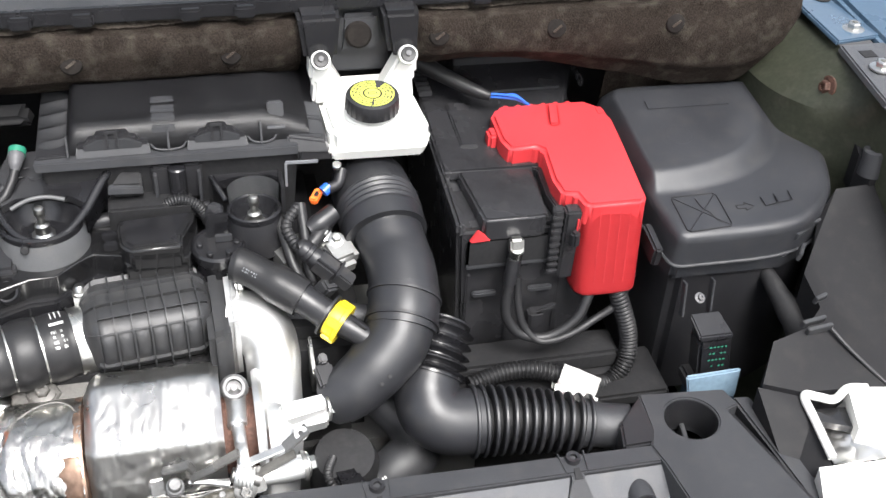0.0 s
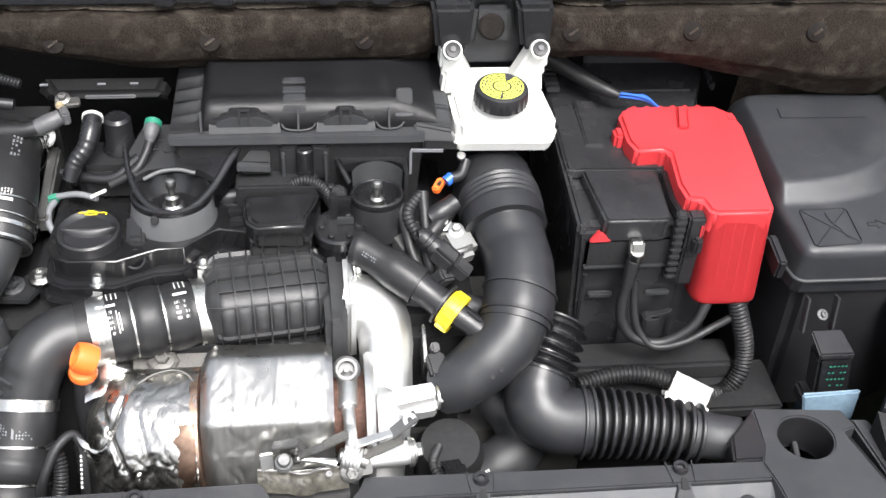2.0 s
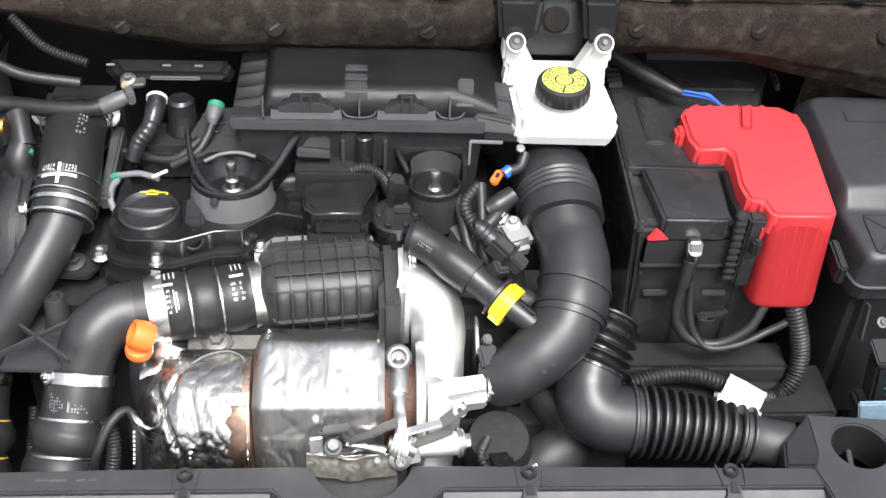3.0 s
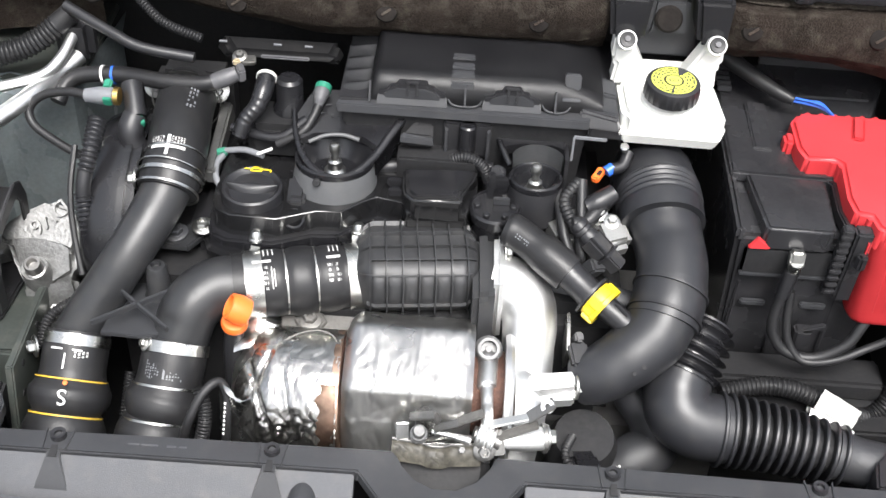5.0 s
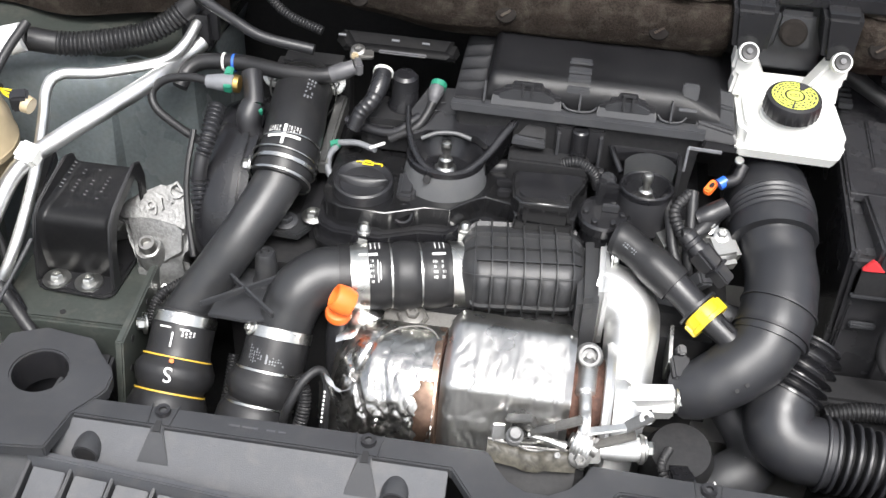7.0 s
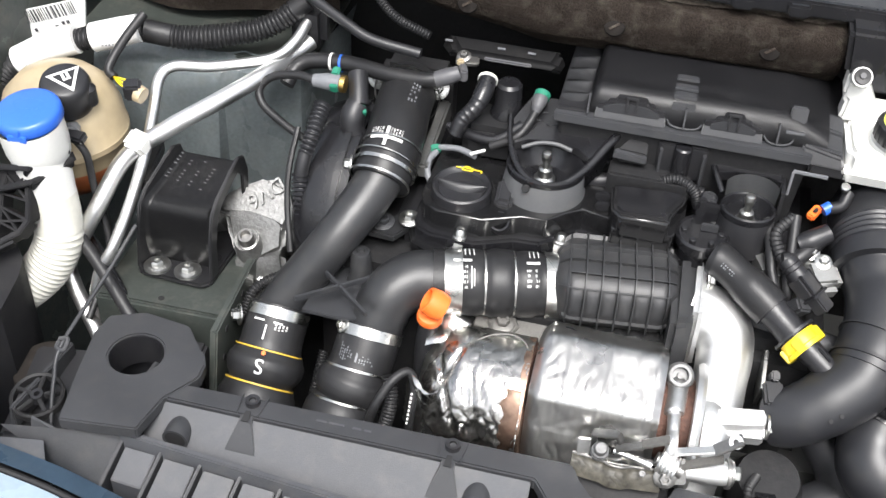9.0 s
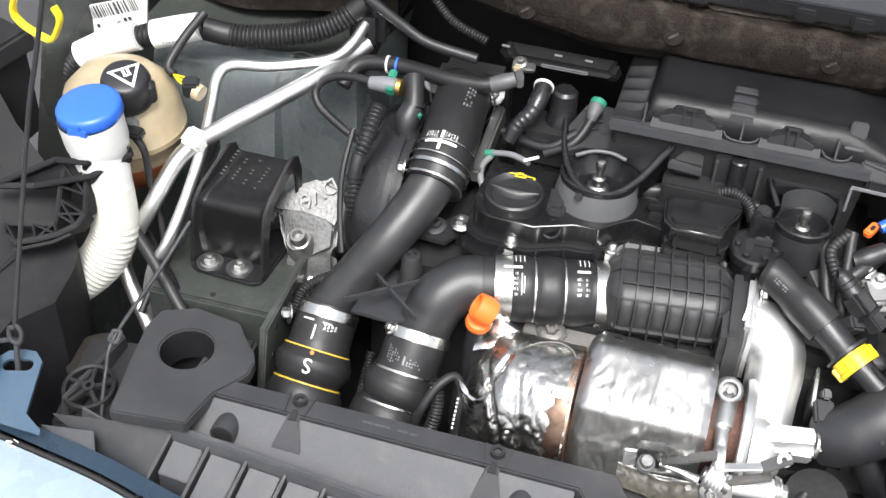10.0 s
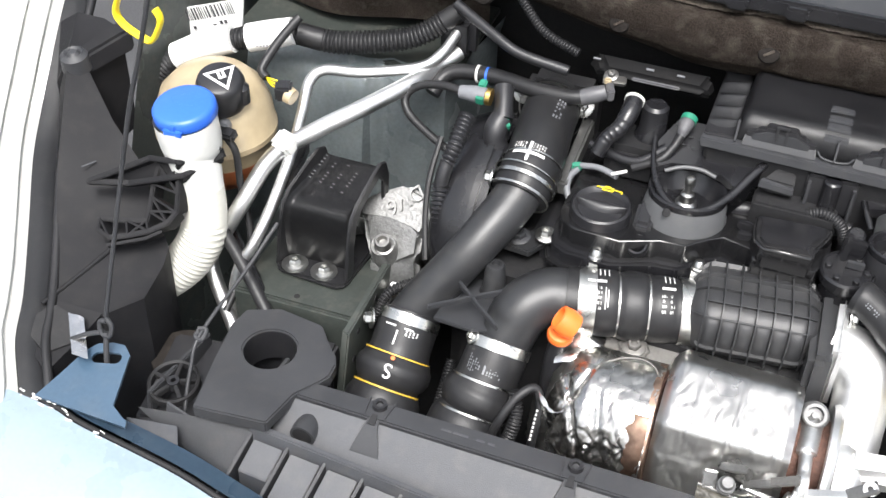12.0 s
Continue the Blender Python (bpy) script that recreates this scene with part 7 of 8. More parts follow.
part("dot_hole", disc((-0.593, 0.118, 0.8552), (0, 0, 1), 0.004, 0.0006, 0, 12), DEEP, rail)

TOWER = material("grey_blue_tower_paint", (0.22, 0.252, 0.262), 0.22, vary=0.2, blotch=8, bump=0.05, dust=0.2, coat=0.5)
tower = thing("strut_tower", (-0.62, 0.42, 0.7), "grey-green painted strut tower panel with vertical pressings", "strut tower")


def tower_wall(u, v):
    x = -0.80 + 0.31 * u
    y = 0.395 + 0.03 * max(0, (u - 0.55) / 0.45) + 0.16 * max(0, (u - 0.93) / 0.07) ** 2 - 0.008 * math.exp(-((u - 0.78) / 0.05) ** 2) + 0.006 * math.exp(-((u - 0.66) / 0.03) ** 2)
    top = max(0, (v - 0.93) / 0.07)
    return Vector((x, y + 0.03 * top ** 2 - 0.05 * (1 - v) * (u < 0.6), 0.62 + 0.41 * v))


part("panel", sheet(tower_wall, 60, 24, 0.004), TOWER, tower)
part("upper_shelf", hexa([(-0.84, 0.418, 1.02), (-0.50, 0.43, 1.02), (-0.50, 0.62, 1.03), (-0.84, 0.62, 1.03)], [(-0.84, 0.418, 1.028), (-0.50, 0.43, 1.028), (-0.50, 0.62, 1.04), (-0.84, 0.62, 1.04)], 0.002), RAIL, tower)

MOUNT = material("worn_black_steel_paint", (0.012, 0.012, 0.013), 0.34, bump=0.06, dust=0.03)
mount = thing("engine_mount_bracket", (-0.59, 0.2, 0.86), "glossy black pressed steel engine mount bracket bolted to the rail", "engine mount")
part("base_plate", prism([(-0.643, 0.158), (-0.634, 0.149), (-0.552, 0.145), (-0.541, 0.153), (-0.530, 0.32), (-0.643, 0.32)], 0.856, 0.864, 0.003), MOUNT, mount)


FLANGE = [(0.158, 0.862), (0.166, 0.918), (0.175, 0.952), (0.190, 0.968), (0.232, 0.990), (0.247, 0.996), (0.260, 0.991), (0.267, 0.968), (0.264, 0.93), (0.29, 0.862)]
TURN_X = Matrix(((0, 0, 1, 0), (1, 0, 0, 0), (0, 1, 0, 0), (0, 0, 0, 1)))
ARCH = [(0.252, 0.930), (0.253, 0.964), (0.244, 0.976), (0.232, 0.971), (0.199, 0.954), (0.188, 0.942), (0.180, 0.908), (0.176, 0.862)]
for x0, x1, outline in ((-0.6455, -0.618, FLANGE), (-0.5475, -0.533, FLANGE[:9] + ARCH)):
    bm = prism(outline, 0, 0.0045, 0.0012, m=TURN_X)
    for v in bm.verts:
        v.co.x += x0 + (x1 - x0) * (v.co.y - 0.15) / 0.11 + 0.25 * (x0 + 0.60) * max(0, 0.90 - v.co.z)
    part("side_flange", bm, MOUNT, mount)
SADDLE = spline([(0, 0.181, 0.862), (0, 0.1775, 0.900), (0, 0.178, 0.930), (0, 0.182, 0.947), (0, 0.194, 0.9545), (0, 0.212, 0.9590), (0, 0.238, 0.9680), (0, 0.264, 0.9765)], 5)


def saddle(u, v):
    """The bent sheet between the flanges: an upright front that rolls over into the sloping top."""
    p = SADDLE[round(v * (len(SADDLE) - 1))]
    k = (p.y - 0.15) / 0.11
    left, right = -0.6435 + 0.0275 * k, -0.5455 + 0.0135 * k
    edge = 0.006 * max(0, abs(2 * u - 1) - 0.84) / 0.16
    return Vector((left + (right - left) * u, p.y - edge * 0.7, p.z + edge))


part("saddle", sheet(saddle, 40, len(SADDLE) - 1, 0.004), MOUNT, mount, sharp=60)
part("rubber_core", box((0.05, 0.05, 0.07), pose(-0.612, 0.240, 0.905), 0.01), RUBBER, mount)
r = random.Random(3)
bars("stencil_print", axis_frame((-0.590, 0.236, 0.9685), (0, -0.335, 0.942)) @ pose(0, 0, 0.0022, 0, 0, 78), [(-0.020 + 0.0055 * k, 0.026 - 0.017 * j, 0.0016, 0.0035) for k in range(8) for j in range(4) if r.random() < 0.75], GREYC2, mount, "faint grey stencilled print")
for x, y in ((-0.618, 0.164), (-0.577, 0.165)):
    b = bolt("bolt", (x, y, 0.864), (0, 0, 1), 0.0082, mount, ZINC, True, "zinc hexagon bolt with washer")
    part("washer", lathe([(0.008, 0), (0.0175, 0), (0.0175, 0.0025), (0.008, 0.0025)], pose(x, y, 0.864), 26), ZINC, b)
# Dark disc on the plate, coloured like the shade in a hole.
part("plate_hole", disc((-0.553, 0.200, 0.8642), (0, 0, 1), 0.007, 0.0006, 0, 16), DEEP, mount)

ALLOY = material("matt_cast_alloy", (0.225, 0.225, 0.22), 0.50, metal=0.85, vary=0.3, grain=260, blotch=60, bump=0.35)
dv = thing("aluminium_mount", (-0.51, 0.25, 0.8), "cast aluminium engine mount arm with cast letters", "mount arm")
TOP = [(-0.568, 0.240, 0.922), (-0.545, 0.256, 0.940), (-0.505, 0.271, 0.956), (-0.474, 0.265, 0.950), (-0.461, 0.243, 0.928), (-0.467, 0.226, 0.909), (-0.487, 0.230, 0.914), (-0.515, 0.233, 0.917), (-0.554, 0.230, 0.914)]


def casting(points, depth, bevel):
    """A cast slab under a many-cornered face, its edges well rounded."""
    bm = bmesh.new()
    back = Vector((0, 0.55, -0.83)) * depth
    a = [bm.verts.new(p) for p in points]
    b = [bm.verts.new(Vector(p) + back) for p in points]
    n = len(a)
    bm.faces.new(a)
    bm.faces.new(b[::-1])
    for i in range(n):
        bm.faces.new((a[i], b[i], b[(i + 1) % n], a[(i + 1) % n]))
    bmesh.ops.recalc_face_normals(bm, faces=bm.faces[:])
    rounded(bm, bm.edges[:], bevel, 3)
    return bm


part("arm", casting(TOP, 0.08, 0.006), ALLOY, dv, sharp=50)
part("shoulder", casting([(-0.556, 0.241, 0.925), (-0.515, 0.243, 0.928), (-0.487, 0.240, 0.925), (-0.468, 0.234, 0.915), (-0.466, 0.216, 0.886), (-0.495, 0.207, 0.867), (-0.525, 0.205, 0.864), (-0.541, 0.217, 0.888)], 0.07, 0.007), ALLOY, dv, sharp=50)
part("neck", casting([(-0.590, 0.246, 0.918), (-0.556, 0.250, 0.930), (-0.552, 0.230, 0.905), (-0.585, 0.226, 0.893)], 0.05, 0.008), ALLOY, dv, sharp=50)
part("nut_seat", lathe([(0.019, -0.03), (0.0175, -0.002), (0.016, 0.002), (0, 0.002)], axis_frame((-0.512, 0.209, 0.896), (0, -0.4, 0.92)), 26), ALLOY, dv)
part("socket_screw", lathe([(0.0, 0.0), (0.0130, 0.0), (0.0130, 0.003), (0.0105, 0.004), (0.0105, 0.017), (0.0095, 0.0185), (0.0068, 0.0185), (0.006, 0.010), (0, 0.010)], axis_frame((-0.509, 0.206, 0.897), (0, -0.4, 0.92)), 26), STEEL, dv, "zinc socket screw")
part("leg", casting([(-0.537, 0.206, 0.868), (-0.466, 0.214, 0.888), (-0.459, 0.204, 0.860), (-0.478, 0.195, 0.834), (-0.492, 0.188, 0.808), (-0.518, 0.190, 0.812), (-0.532, 0.198, 0.838)], 0.07, 0.007), ALLOY, dv, sharp=50)
bolt("bolt", (-0.487, 0.198, 0.838), (0.3, -0.7, 0.6), 0.007, dv)
FACE = Matrix.Translation((-0.500, 0.2530, 0.9385)) @ Vector((0.0, -0.707, 0.707)).to_track_quat("Z", "Y").to_matrix().to_4x4()
lettering("cast_letters", "DV6", 0.029, FACE @ pose(0.0, 0.004, 0.0015, 0, 0, 222), ALLOY, dv, "raised cast letters", 0.0030)
bars("cast_mark", FACE @ pose(0.020, -0.006, 0.0022, 0, 0, 222), [(-0.004, 0, 0.003, 0.010), (0.003, 0, 0.003, 0.010)], ALLOY, dv)

belt = thing("timing_cover", (-0.44, 0.33, 0.8), "dark curved plastic timing belt cover", "timing cover")
part("cover", lathe([(0, 0.034), (0.070, 0.034), (0.076, 0.030), (0.084, 0.030), (0.104, 0.026), (0.118, 0.016), (0.125, 0.0), (0.127, -0.02), (0.127, -0.045)], axis_frame((-0.432, 0.335, 0.900), (-1, 0, 0)) @ Matrix.Diagonal((1.05, 1.0, 1, 1)), 72), SATIN, belt)
part("rim", lathe([(0.126, -0.034), (0.132, -0.034), (0.132, -0.026), (0.126, -0.026)], axis_frame((-0.432, 0.335, 0.900), (-1, 0, 0)) @ Matrix.Diagonal((1.05, 1.0, 1, 1)), 72), GLOSSY, belt)
loom = thing("corrugated_conduit", (-0.44, 0.26, 0.95), "black corrugated wiring conduit taped in the middle", "conduit", "conduits")
tube("upper_conduit", [(-0.440, 0.310, 1.052), (-0.441, 0.285, 1.040), (-0.443, 0.268, 1.026), (-0.446, 0.258, 1.014)], 0.0098, DUCT, loom, segs=18, ribs=(0.006, 0.0020, 0, 1))
tube("tape", [(-0.446, 0.260, 1.016), (-0.448, 0.250, 1.0), (-0.449, 0.244, 0.984)], 0.0090, BLACK, loom, segs=18)
tube("lower_conduit", [(-0.449, 0.246, 0.988), (-0.447, 0.238, 0.965), (-0.442, 0.230, 0.945), (-0.432, 0.221, 0.925), (-0.425, 0.212, 0.905)], 0.0095, DUCT, loom, segs=18, ribs=(0.006, 0.0020, 0, 1))
tube("thin_edge", [(-0.470, 0.30, 1.02), (-0.470, 0.26, 0.98), (-0.463, 0.23, 0.94), (-0.45, 0.20, 0.90)], 0.004, RUBBER, loom, segs=8)
small = thing("corrugated_conduit", (-0.45, 0.15, 0.85), "thin black corrugated conduit behind the hoses", "conduit", "conduits")
tube("conduit", [(-0.41, 0.22, 0.90), (-0.450, 0.19, 0.875), (-0.485, 0.165, 0.86), (-0.495, 0.14, 0.83)], 0.007, RUBBER, small, segs=12, ribs=(0.004, 0.001, 0, 1))
mid = thing("corrugated_conduit", (-0.38, 0.1, 0.80), "thin black corrugated conduit between the hoses", "conduit", "conduits")
tube("conduit", [(-0.385, 0.13, 0.81), (-0.385, 0.10, 0.785), (-0.388, 0.07, 0.75), (-0.39, 0.05, 0.70)], 0.006, RUBBER, mid, segs=12, ribs=(0.004, 0.001, 0, 1))
oc = thing("sensor_cable", (-0.27, 0.06, 0.83), "black looped sensor cable beside the turbocharger", "cable")
tube("cable", [(-0.300, 0.035, 0.80), (-0.292, 0.040, 0.83), (-0.278, 0.060, 0.856), (-0.262, 0.076, 0.862), (-0.252, 0.070, 0.846), (-0.252, 0.055, 0.815), (-0.255, 0.045, 0.76)], 0.0055, RUBBER, oc, segs=12)
bars("cable_print", axis_frame((-0.2525, 0.0545, 0.826), (0, -0.8, 0.6)) @ pose(0, 0, 0.005, 0, 0, 90), [(-0.018 + 0.005 * k, 0.0, 0.0028, 0.0022) for k in range(8)], PRINT, oc, "small white print")
tube("conduit", [(-0.285, 0.075, 0.85), (-0.278, 0.062, 0.83), (-0.278, 0.05, 0.81), (-0.285, 0.04, 0.78)], 0.008, RUBBER, oc, segs=14, ribs=(0.004, 0.001, 0, 1))

# fuel and vacuum pipes behind the engine
fuel = thing("fuel_return_pipe", (-0.4, 0.39, 1.05), "black plastic fuel pipe with grey quick connectors", "fuel pipe")
tube("pipe", [(-0.512, 0.375, 1.030), (-0.505, 0.395, 1.045), (-0.485, 0.404, 1.054), (-0.435, 0.402, 1.060), (-0.375, 0.388, 1.063), (-0.330, 0.384, 1.066), (-0.308, 0.388, 1.070)], [0.010, 0.0105, 0.0105, 0.010], RUBBER, fuel, segs=18)
tube("quick_connector", [(-0.315, 0.386, 1.068), (-0.300, 0.390, 1.073), (-0.286, 0.395, 1.078)], [0.0105, 0.011, 0.0095], GREYC2, fuel, "grey plastic quick connector", segs=18)
part("connector_clip", box((0.010, 0.022, 0.016), pose(-0.282, 0.397, 1.078, 0, 0, 20), 0.002), GREYC2, fuel)
part("yellowed_tab", box((0.009, 0.007, 0.008), pose(-0.288, 0.408, 1.086), 0.0015), CREAM, fuel)
for x in (-0.458, -0.445):
    band("paint_mark", (x, 0.403, 1.058), (1, 0, 0.1), 0.0106, 0.003, fuel, PRINT if x < -0.45 else BLUE)
vac = thing("vacuum_pipe", (-0.45, 0.34, 1.05), "thin black vacuum pipe with a grey and green connector", "vacuum pipe")
tube("pipe", [(-0.455, 0.338, 1.068), (-0.485, 0.346, 1.066), (-0.518, 0.350, 1.056), (-0.536, 0.343, 1.040), (-0.528, 0.330, 1.024), (-0.495, 0.315, 1.010), (-0.455, 0.300, 0.998)], 0.0055, RUBBER, vac, segs=12)
tube("connector", [(-0.460, 0.338, 1.068), (-0.440, 0.337, 1.070), (-0.424, 0.336, 1.071)], [0.0085, 0.0108, 0.0108], GREYC, vac, "pale grey connector", segs=16)
tube("brass_ring", [(-0.424, 0.336, 1.071), (-0.418, 0.336, 1.071)], 0.0112, BRASS, vac, segs=18, steps=2)
part("green_clip", box((0.010, 0.014, 0.008), pose(-0.433, 0.345, 1.081, 20), 0.002), GREEN, vac, "green locking clip")
part("green_clip", box((0.010, 0.005, 0.012), pose(-0.430, 0.325, 1.070, 20), 0.001), GREEN, vac)
elb = thing("fuel_elbow", (-0.4, 0.33, 1.04), "black plastic fuel elbow with a green clip", "elbow")
tube("upper", [(-0.410, 0.362, 1.072), (-0.404, 0.345, 1.062), (-0.399, 0.328, 1.048)], [0.013, 0.012, 0.013], BLACK, elb, segs=18)
tube("lower", [(-0.400, 0.330, 1.050), (-0.404, 0.318, 1.036), (-0.400, 0.312, 1.020), (-0.385, 0.312, 1.0)], [0.015, 0.016, 0.014, 0.012], BLACK, elb, segs=18)
part("green_clip", box((0.006, 0.012, 0.010), pose(-0.391, 0.322, 1.046, 20, 0, 30), 0.001), GREEN, elb)
elb2 = thing("breather_elbow", (-0.26, 0.37, 1.05), "black breather elbow with a white ring", "elbow")
tube("pipe", [(-0.248, 0.390, 1.080), (-0.249, 0.372, 1.072), (-0.255, 0.355, 1.058), (-0.268, 0.345, 1.044), (-0.276, 0.336, 1.025)], [0.0115, 0.0118, 0.0105, 0.0098, 0.0095], SATIN, elb2, segs=20, ribs=(0.007, 0.0004, 0.4, 0.8))
band("white_ring", (-0.248, 0.388, 1.079), (0, 1, 0.3), 0.0116, 0.004, elb2, WHITE, "white plastic ring")
hp = thing("fuel_pump", (-0.22, 0.39, 1.03), "black ribbed fuel pump cap behind the engine", "pump")
part("cap", lathe([(0.022, -0.03), (0.022, 0.0), (0.0175, 0.006), (0.0165, 0.038), (0.013, 0.042), (0, 0.042)], pose(-0.221, 0.395, 1.035), 26), SATIN, hp)
# Dark base colour includes the shade under mat and bonnet.
part("base", box((0.09, 0.07, 0.05), pose(-0.225, 0.385, 1.005), 0.01), DEEP, hp)
tube("rail_pipe", [(-0.29, 0.36, 1.02), (-0.23, 0.345, 1.02), (-0.195, 0.36, 1.04)], 0.0065, SATIN, hp, segs=14)
gc = thing("vacuum_connector", (-0.18, 0.39, 1.05), "grey vacuum connector with a green ring", "connector", "electrical connectors")
tube("body", [(-0.182, 0.374, 1.052), (-0.181, 0.380, 1.058), (-0.180, 0.386, 1.062), (-0.179, 0.392, 1.065)], [0.0055, 0.008, 0.0098, 0.0098], GREYC2, gc, segs=18)
tube("green_ring", [(-0.179, 0.390, 1.064), (-0.178, 0.397, 1.067)], 0.0104, GREEN, gc, "green plastic ring", segs=20, steps=2)
tube("hose", [(-0.182, 0.375, 1.053), (-0.188, 0.360, 1.042), (-0.200, 0.345, 1.03), (-0.23, 0.338, 1.015)], 0.0055, RUBBER, gc, segs=12)
gr = thing("green_wire_clip", (-0.30, 0.335, 0.99), "green clip on a grey wire by the oil cap", "clip")
part("clip", box((0.016, 0.010, 0.010), pose(-0.300, 0.336, 0.998, 20, 0, 30), 0.002), GREEN, gr)
tube("wire", [(-0.295, 0.338, 1.0), (-0.27, 0.335, 1.005), (-0.245, 0.325, 1.005)], 0.004, GREYC, gr, segs=10)
part("white_tag", box((0.003, 0.022, 0.004), pose(-0.243, 0.325, 1.012, 0, 0, -50), 0.0008), PRINT, gr)
plate = thing("strut_bracket", (-0.25, 0.42, 1.07), "dark steel bracket with slots at the bulkhead", "bracket")
# Plate colour carries the shade that falls below the felt.
part("plate", hexa([(-0.315, 0.446, 1.066), (-0.16, 0.446, 1.066), (-0.16, 0.47, 1.066), (-0.33, 0.47, 1.066)], [(-0.30, 0.446, 1.078), (-0.175, 0.446, 1.078), (-0.165, 0.47, 1.092), (-0.32, 0.47, 1.092)], 0.006, 3), PITCH, plate)
part("bright_edge", box((0.062, 0.006, 0.004), pose(-0.232, 0.434, 1.081, 15), 0.0015), GREYC2, plate)
for x in (-0.315, -0.245, -0.205):
    part("slot", box((0.010, 0.003, 0.002), pose(x, 0.456, 1.0862, 20), 0.0003), GREYC, plate)
bolt("bolt", (-0.288, 0.426, 1.084), (0, -0.4, 1), 0.0055, plate, STEEL)
part("tab", box((0.030, 0.014, 0.008), pose(-0.283, 0.426, 1.078, 15, 0, 10), 0.002), STEEL, plate)
tube("pipe", [(-0.50, 0.425, 1.14), (-0.44, 0.400, 1.122), (-0.40, 0.388, 1.110), (-0.335, 0.385, 1.102)], 0.0068, BLACK, plate, "dull grey steel pipe", segs=14)
tube("cable", [(-0.42, 0.44, 1.16), (-0.38, 0.42, 1.13), (-0.33, 0.41, 1.115)], 0.006, RUBBER, plate, segs=10, ribs=(0.004, 0.0008, 0, 1))

# air-conditioning pipes
ac = thing("air_conditioning_pipe", (-0.67, 0.2, 0.8), "bright aluminium air conditioning pipe with a white clip", "pipe", "air conditioning pipes")
tube("pipe", [(-0.690, 0.120, 0.79), (-0.689, 0.124, 0.830), (-0.682, 0.132, 0.866), (-0.664, 0.146, 0.902), (-0.653, 0.191, 0.950), (-0.650, 0.241, 0.998), (-0.657, 0.282, 1.022), (-0.660, 0.312, 1.048), (-0.645, 0.328, 1.060), (-0.598, 0.342, 1.060), (-0.536, 0.383, 1.060), (-0.513, 0.41, 1.072), (-0.503, 0.45, 1.09)], 0.0072, BRIGHT, ac, segs=18)
part("clip", box((0.030, 0.026, 0.022), pose(-0.656, 0.230, 1.004, 30, 0, -20), 0.004), WHITE, ac, "white plastic clip")
part("rubber_strip", hexa([(-0.652, 0.208, 0.945), (-0.640, 0.212, 0.945), (-0.658, 0.298, 0.945), (-0.686, 0.304, 0.945)], [(-0.652, 0.208, 0.960), (-0.640, 0.212, 0.960), (-0.658, 0.298, 0.962), (-0.686, 0.304, 0.962)], 0.002), RUBBER, ac, "black rubber strip")
ac2 = thing("air_conditioning_pipe", (-0.69, 0.2, 0.8), "thick bright aluminium air conditioning pipe", "pipe", "air conditioning pipes")
tube("pipe", [(-0.663, 0.087, 0.76), (-0.688, 0.106, 0.79), (-0.730, 0.142, 0.825), (-0.738, 0.153, 0.850), (-0.722, 0.160, 0.882), (-0.694, 0.174, 0.936), (-0.670, 0.220, 0.986), (-0.623, 0.254, 1.018), (-0.578, 0.295, 1.038), (-0.540, 0.353, 1.048), (-0.518, 0.408, 1.050), (-0.50, 0.44, 1.06)], [0.0095, 0.0102, 0.0110, 0.0112, 0.0112], BRIGHT, ac2, segs=20)
part("bulkhead_fitting", box((0.05, 0.03, 0.06), pose(-0.505, 0.455, 1.08), 0.01), BLACK, ac2)

dh = thing("heater_hose", (-0.66, 0.12, 0.85), "black rubber hose crossing the aluminium pipes", "hose")
tube("hose", [(-0.735, 0.170, 0.925), (-0.714, 0.152, 0.900), (-0.688, 0.136, 0.884), (-0.664, 0.120, 0.868), (-0.640, 0.103, 0.852), (-0.618, 0.088, 0.832), (-0.60, 0.075, 0.79)], 0.0085, RUBBER, dh, segs=16)

# coolant expansion tank
tank = thing("coolant_tank", (-0.765, 0.26, 0.88), "yellowed round plastic coolant tank with a black warning cap", "coolant tank")
mtank = pose(-0.782, 0.270, 0.975) @ Matrix.Diagonal((0.82, 0.82, 0.92, 1))
tprof = [(0, 0.092), (0.03, 0.092), (0.060, 0.083), (0.083, 0.062), (0.094, 0.035), (0.098, 0.006), (0.100, 0.004), (0.100, -0.004), (0.098, -0.006), (0.094, -0.03)]
part("upper_half", lathe(tprof, mtank, 48), CREAM, tank)
part("lower_half", lathe([(0.094, -0.030), (0.085, -0.055), (0.064, -0.080), (0.03, -0.094), (0, -0.095)], mtank, 48), AMBER, tank, "coolant-stained orange lower half")
tc = part("cap", lathe([(0, 0.024), (0.024, 0.024), (0.0285, 0.021), (0.031, 0.014), (0.032, -0.012), (0.030, -0.02)], pose(-0.744, 0.232, 1.060, 14, 8, 0), 36), BLACK, tank, "black cap")
for a in (20, 140, 260):
    part("cap_lobe", disc((-0.744 + 0.026 * math.cos(radians(a)), 0.232 + 0.026 * math.sin(radians(a)), 1.045), (0.1, -0.2, 1), 0.010, 0.03, 0.005, 18), BLACK, tc)
mcap = pose(-0.744, 0.232, 1.060, 14, 8, 0) @ pose(0.002, 0.002, 0.0246, 0, 0, 228)


def triangle(rad, z, mat, name):
    bm = bmesh.new()
    bm.faces.new([bm.verts.new(mcap @ Vector((rad * math.cos(a), rad * math.sin(a), z))) for a in (radians(90), radians(210), radians(330))])
    return part(name, bm, mat, tc)


triangle(0.0245, 0.0, PRINT, "warning_triangle")
triangle(0.0175, 0.0004, BLACK, "warning_centre")
bars("warning_mark", mcap @ pose(0, 0, 0.0003), [(-0.003, -0.002, 0.0035, 0.013), (0.003, -0.004, 0.0035, 0.010), (0.0, 0.003, 0.010, 0.003)], PRINT, tc)
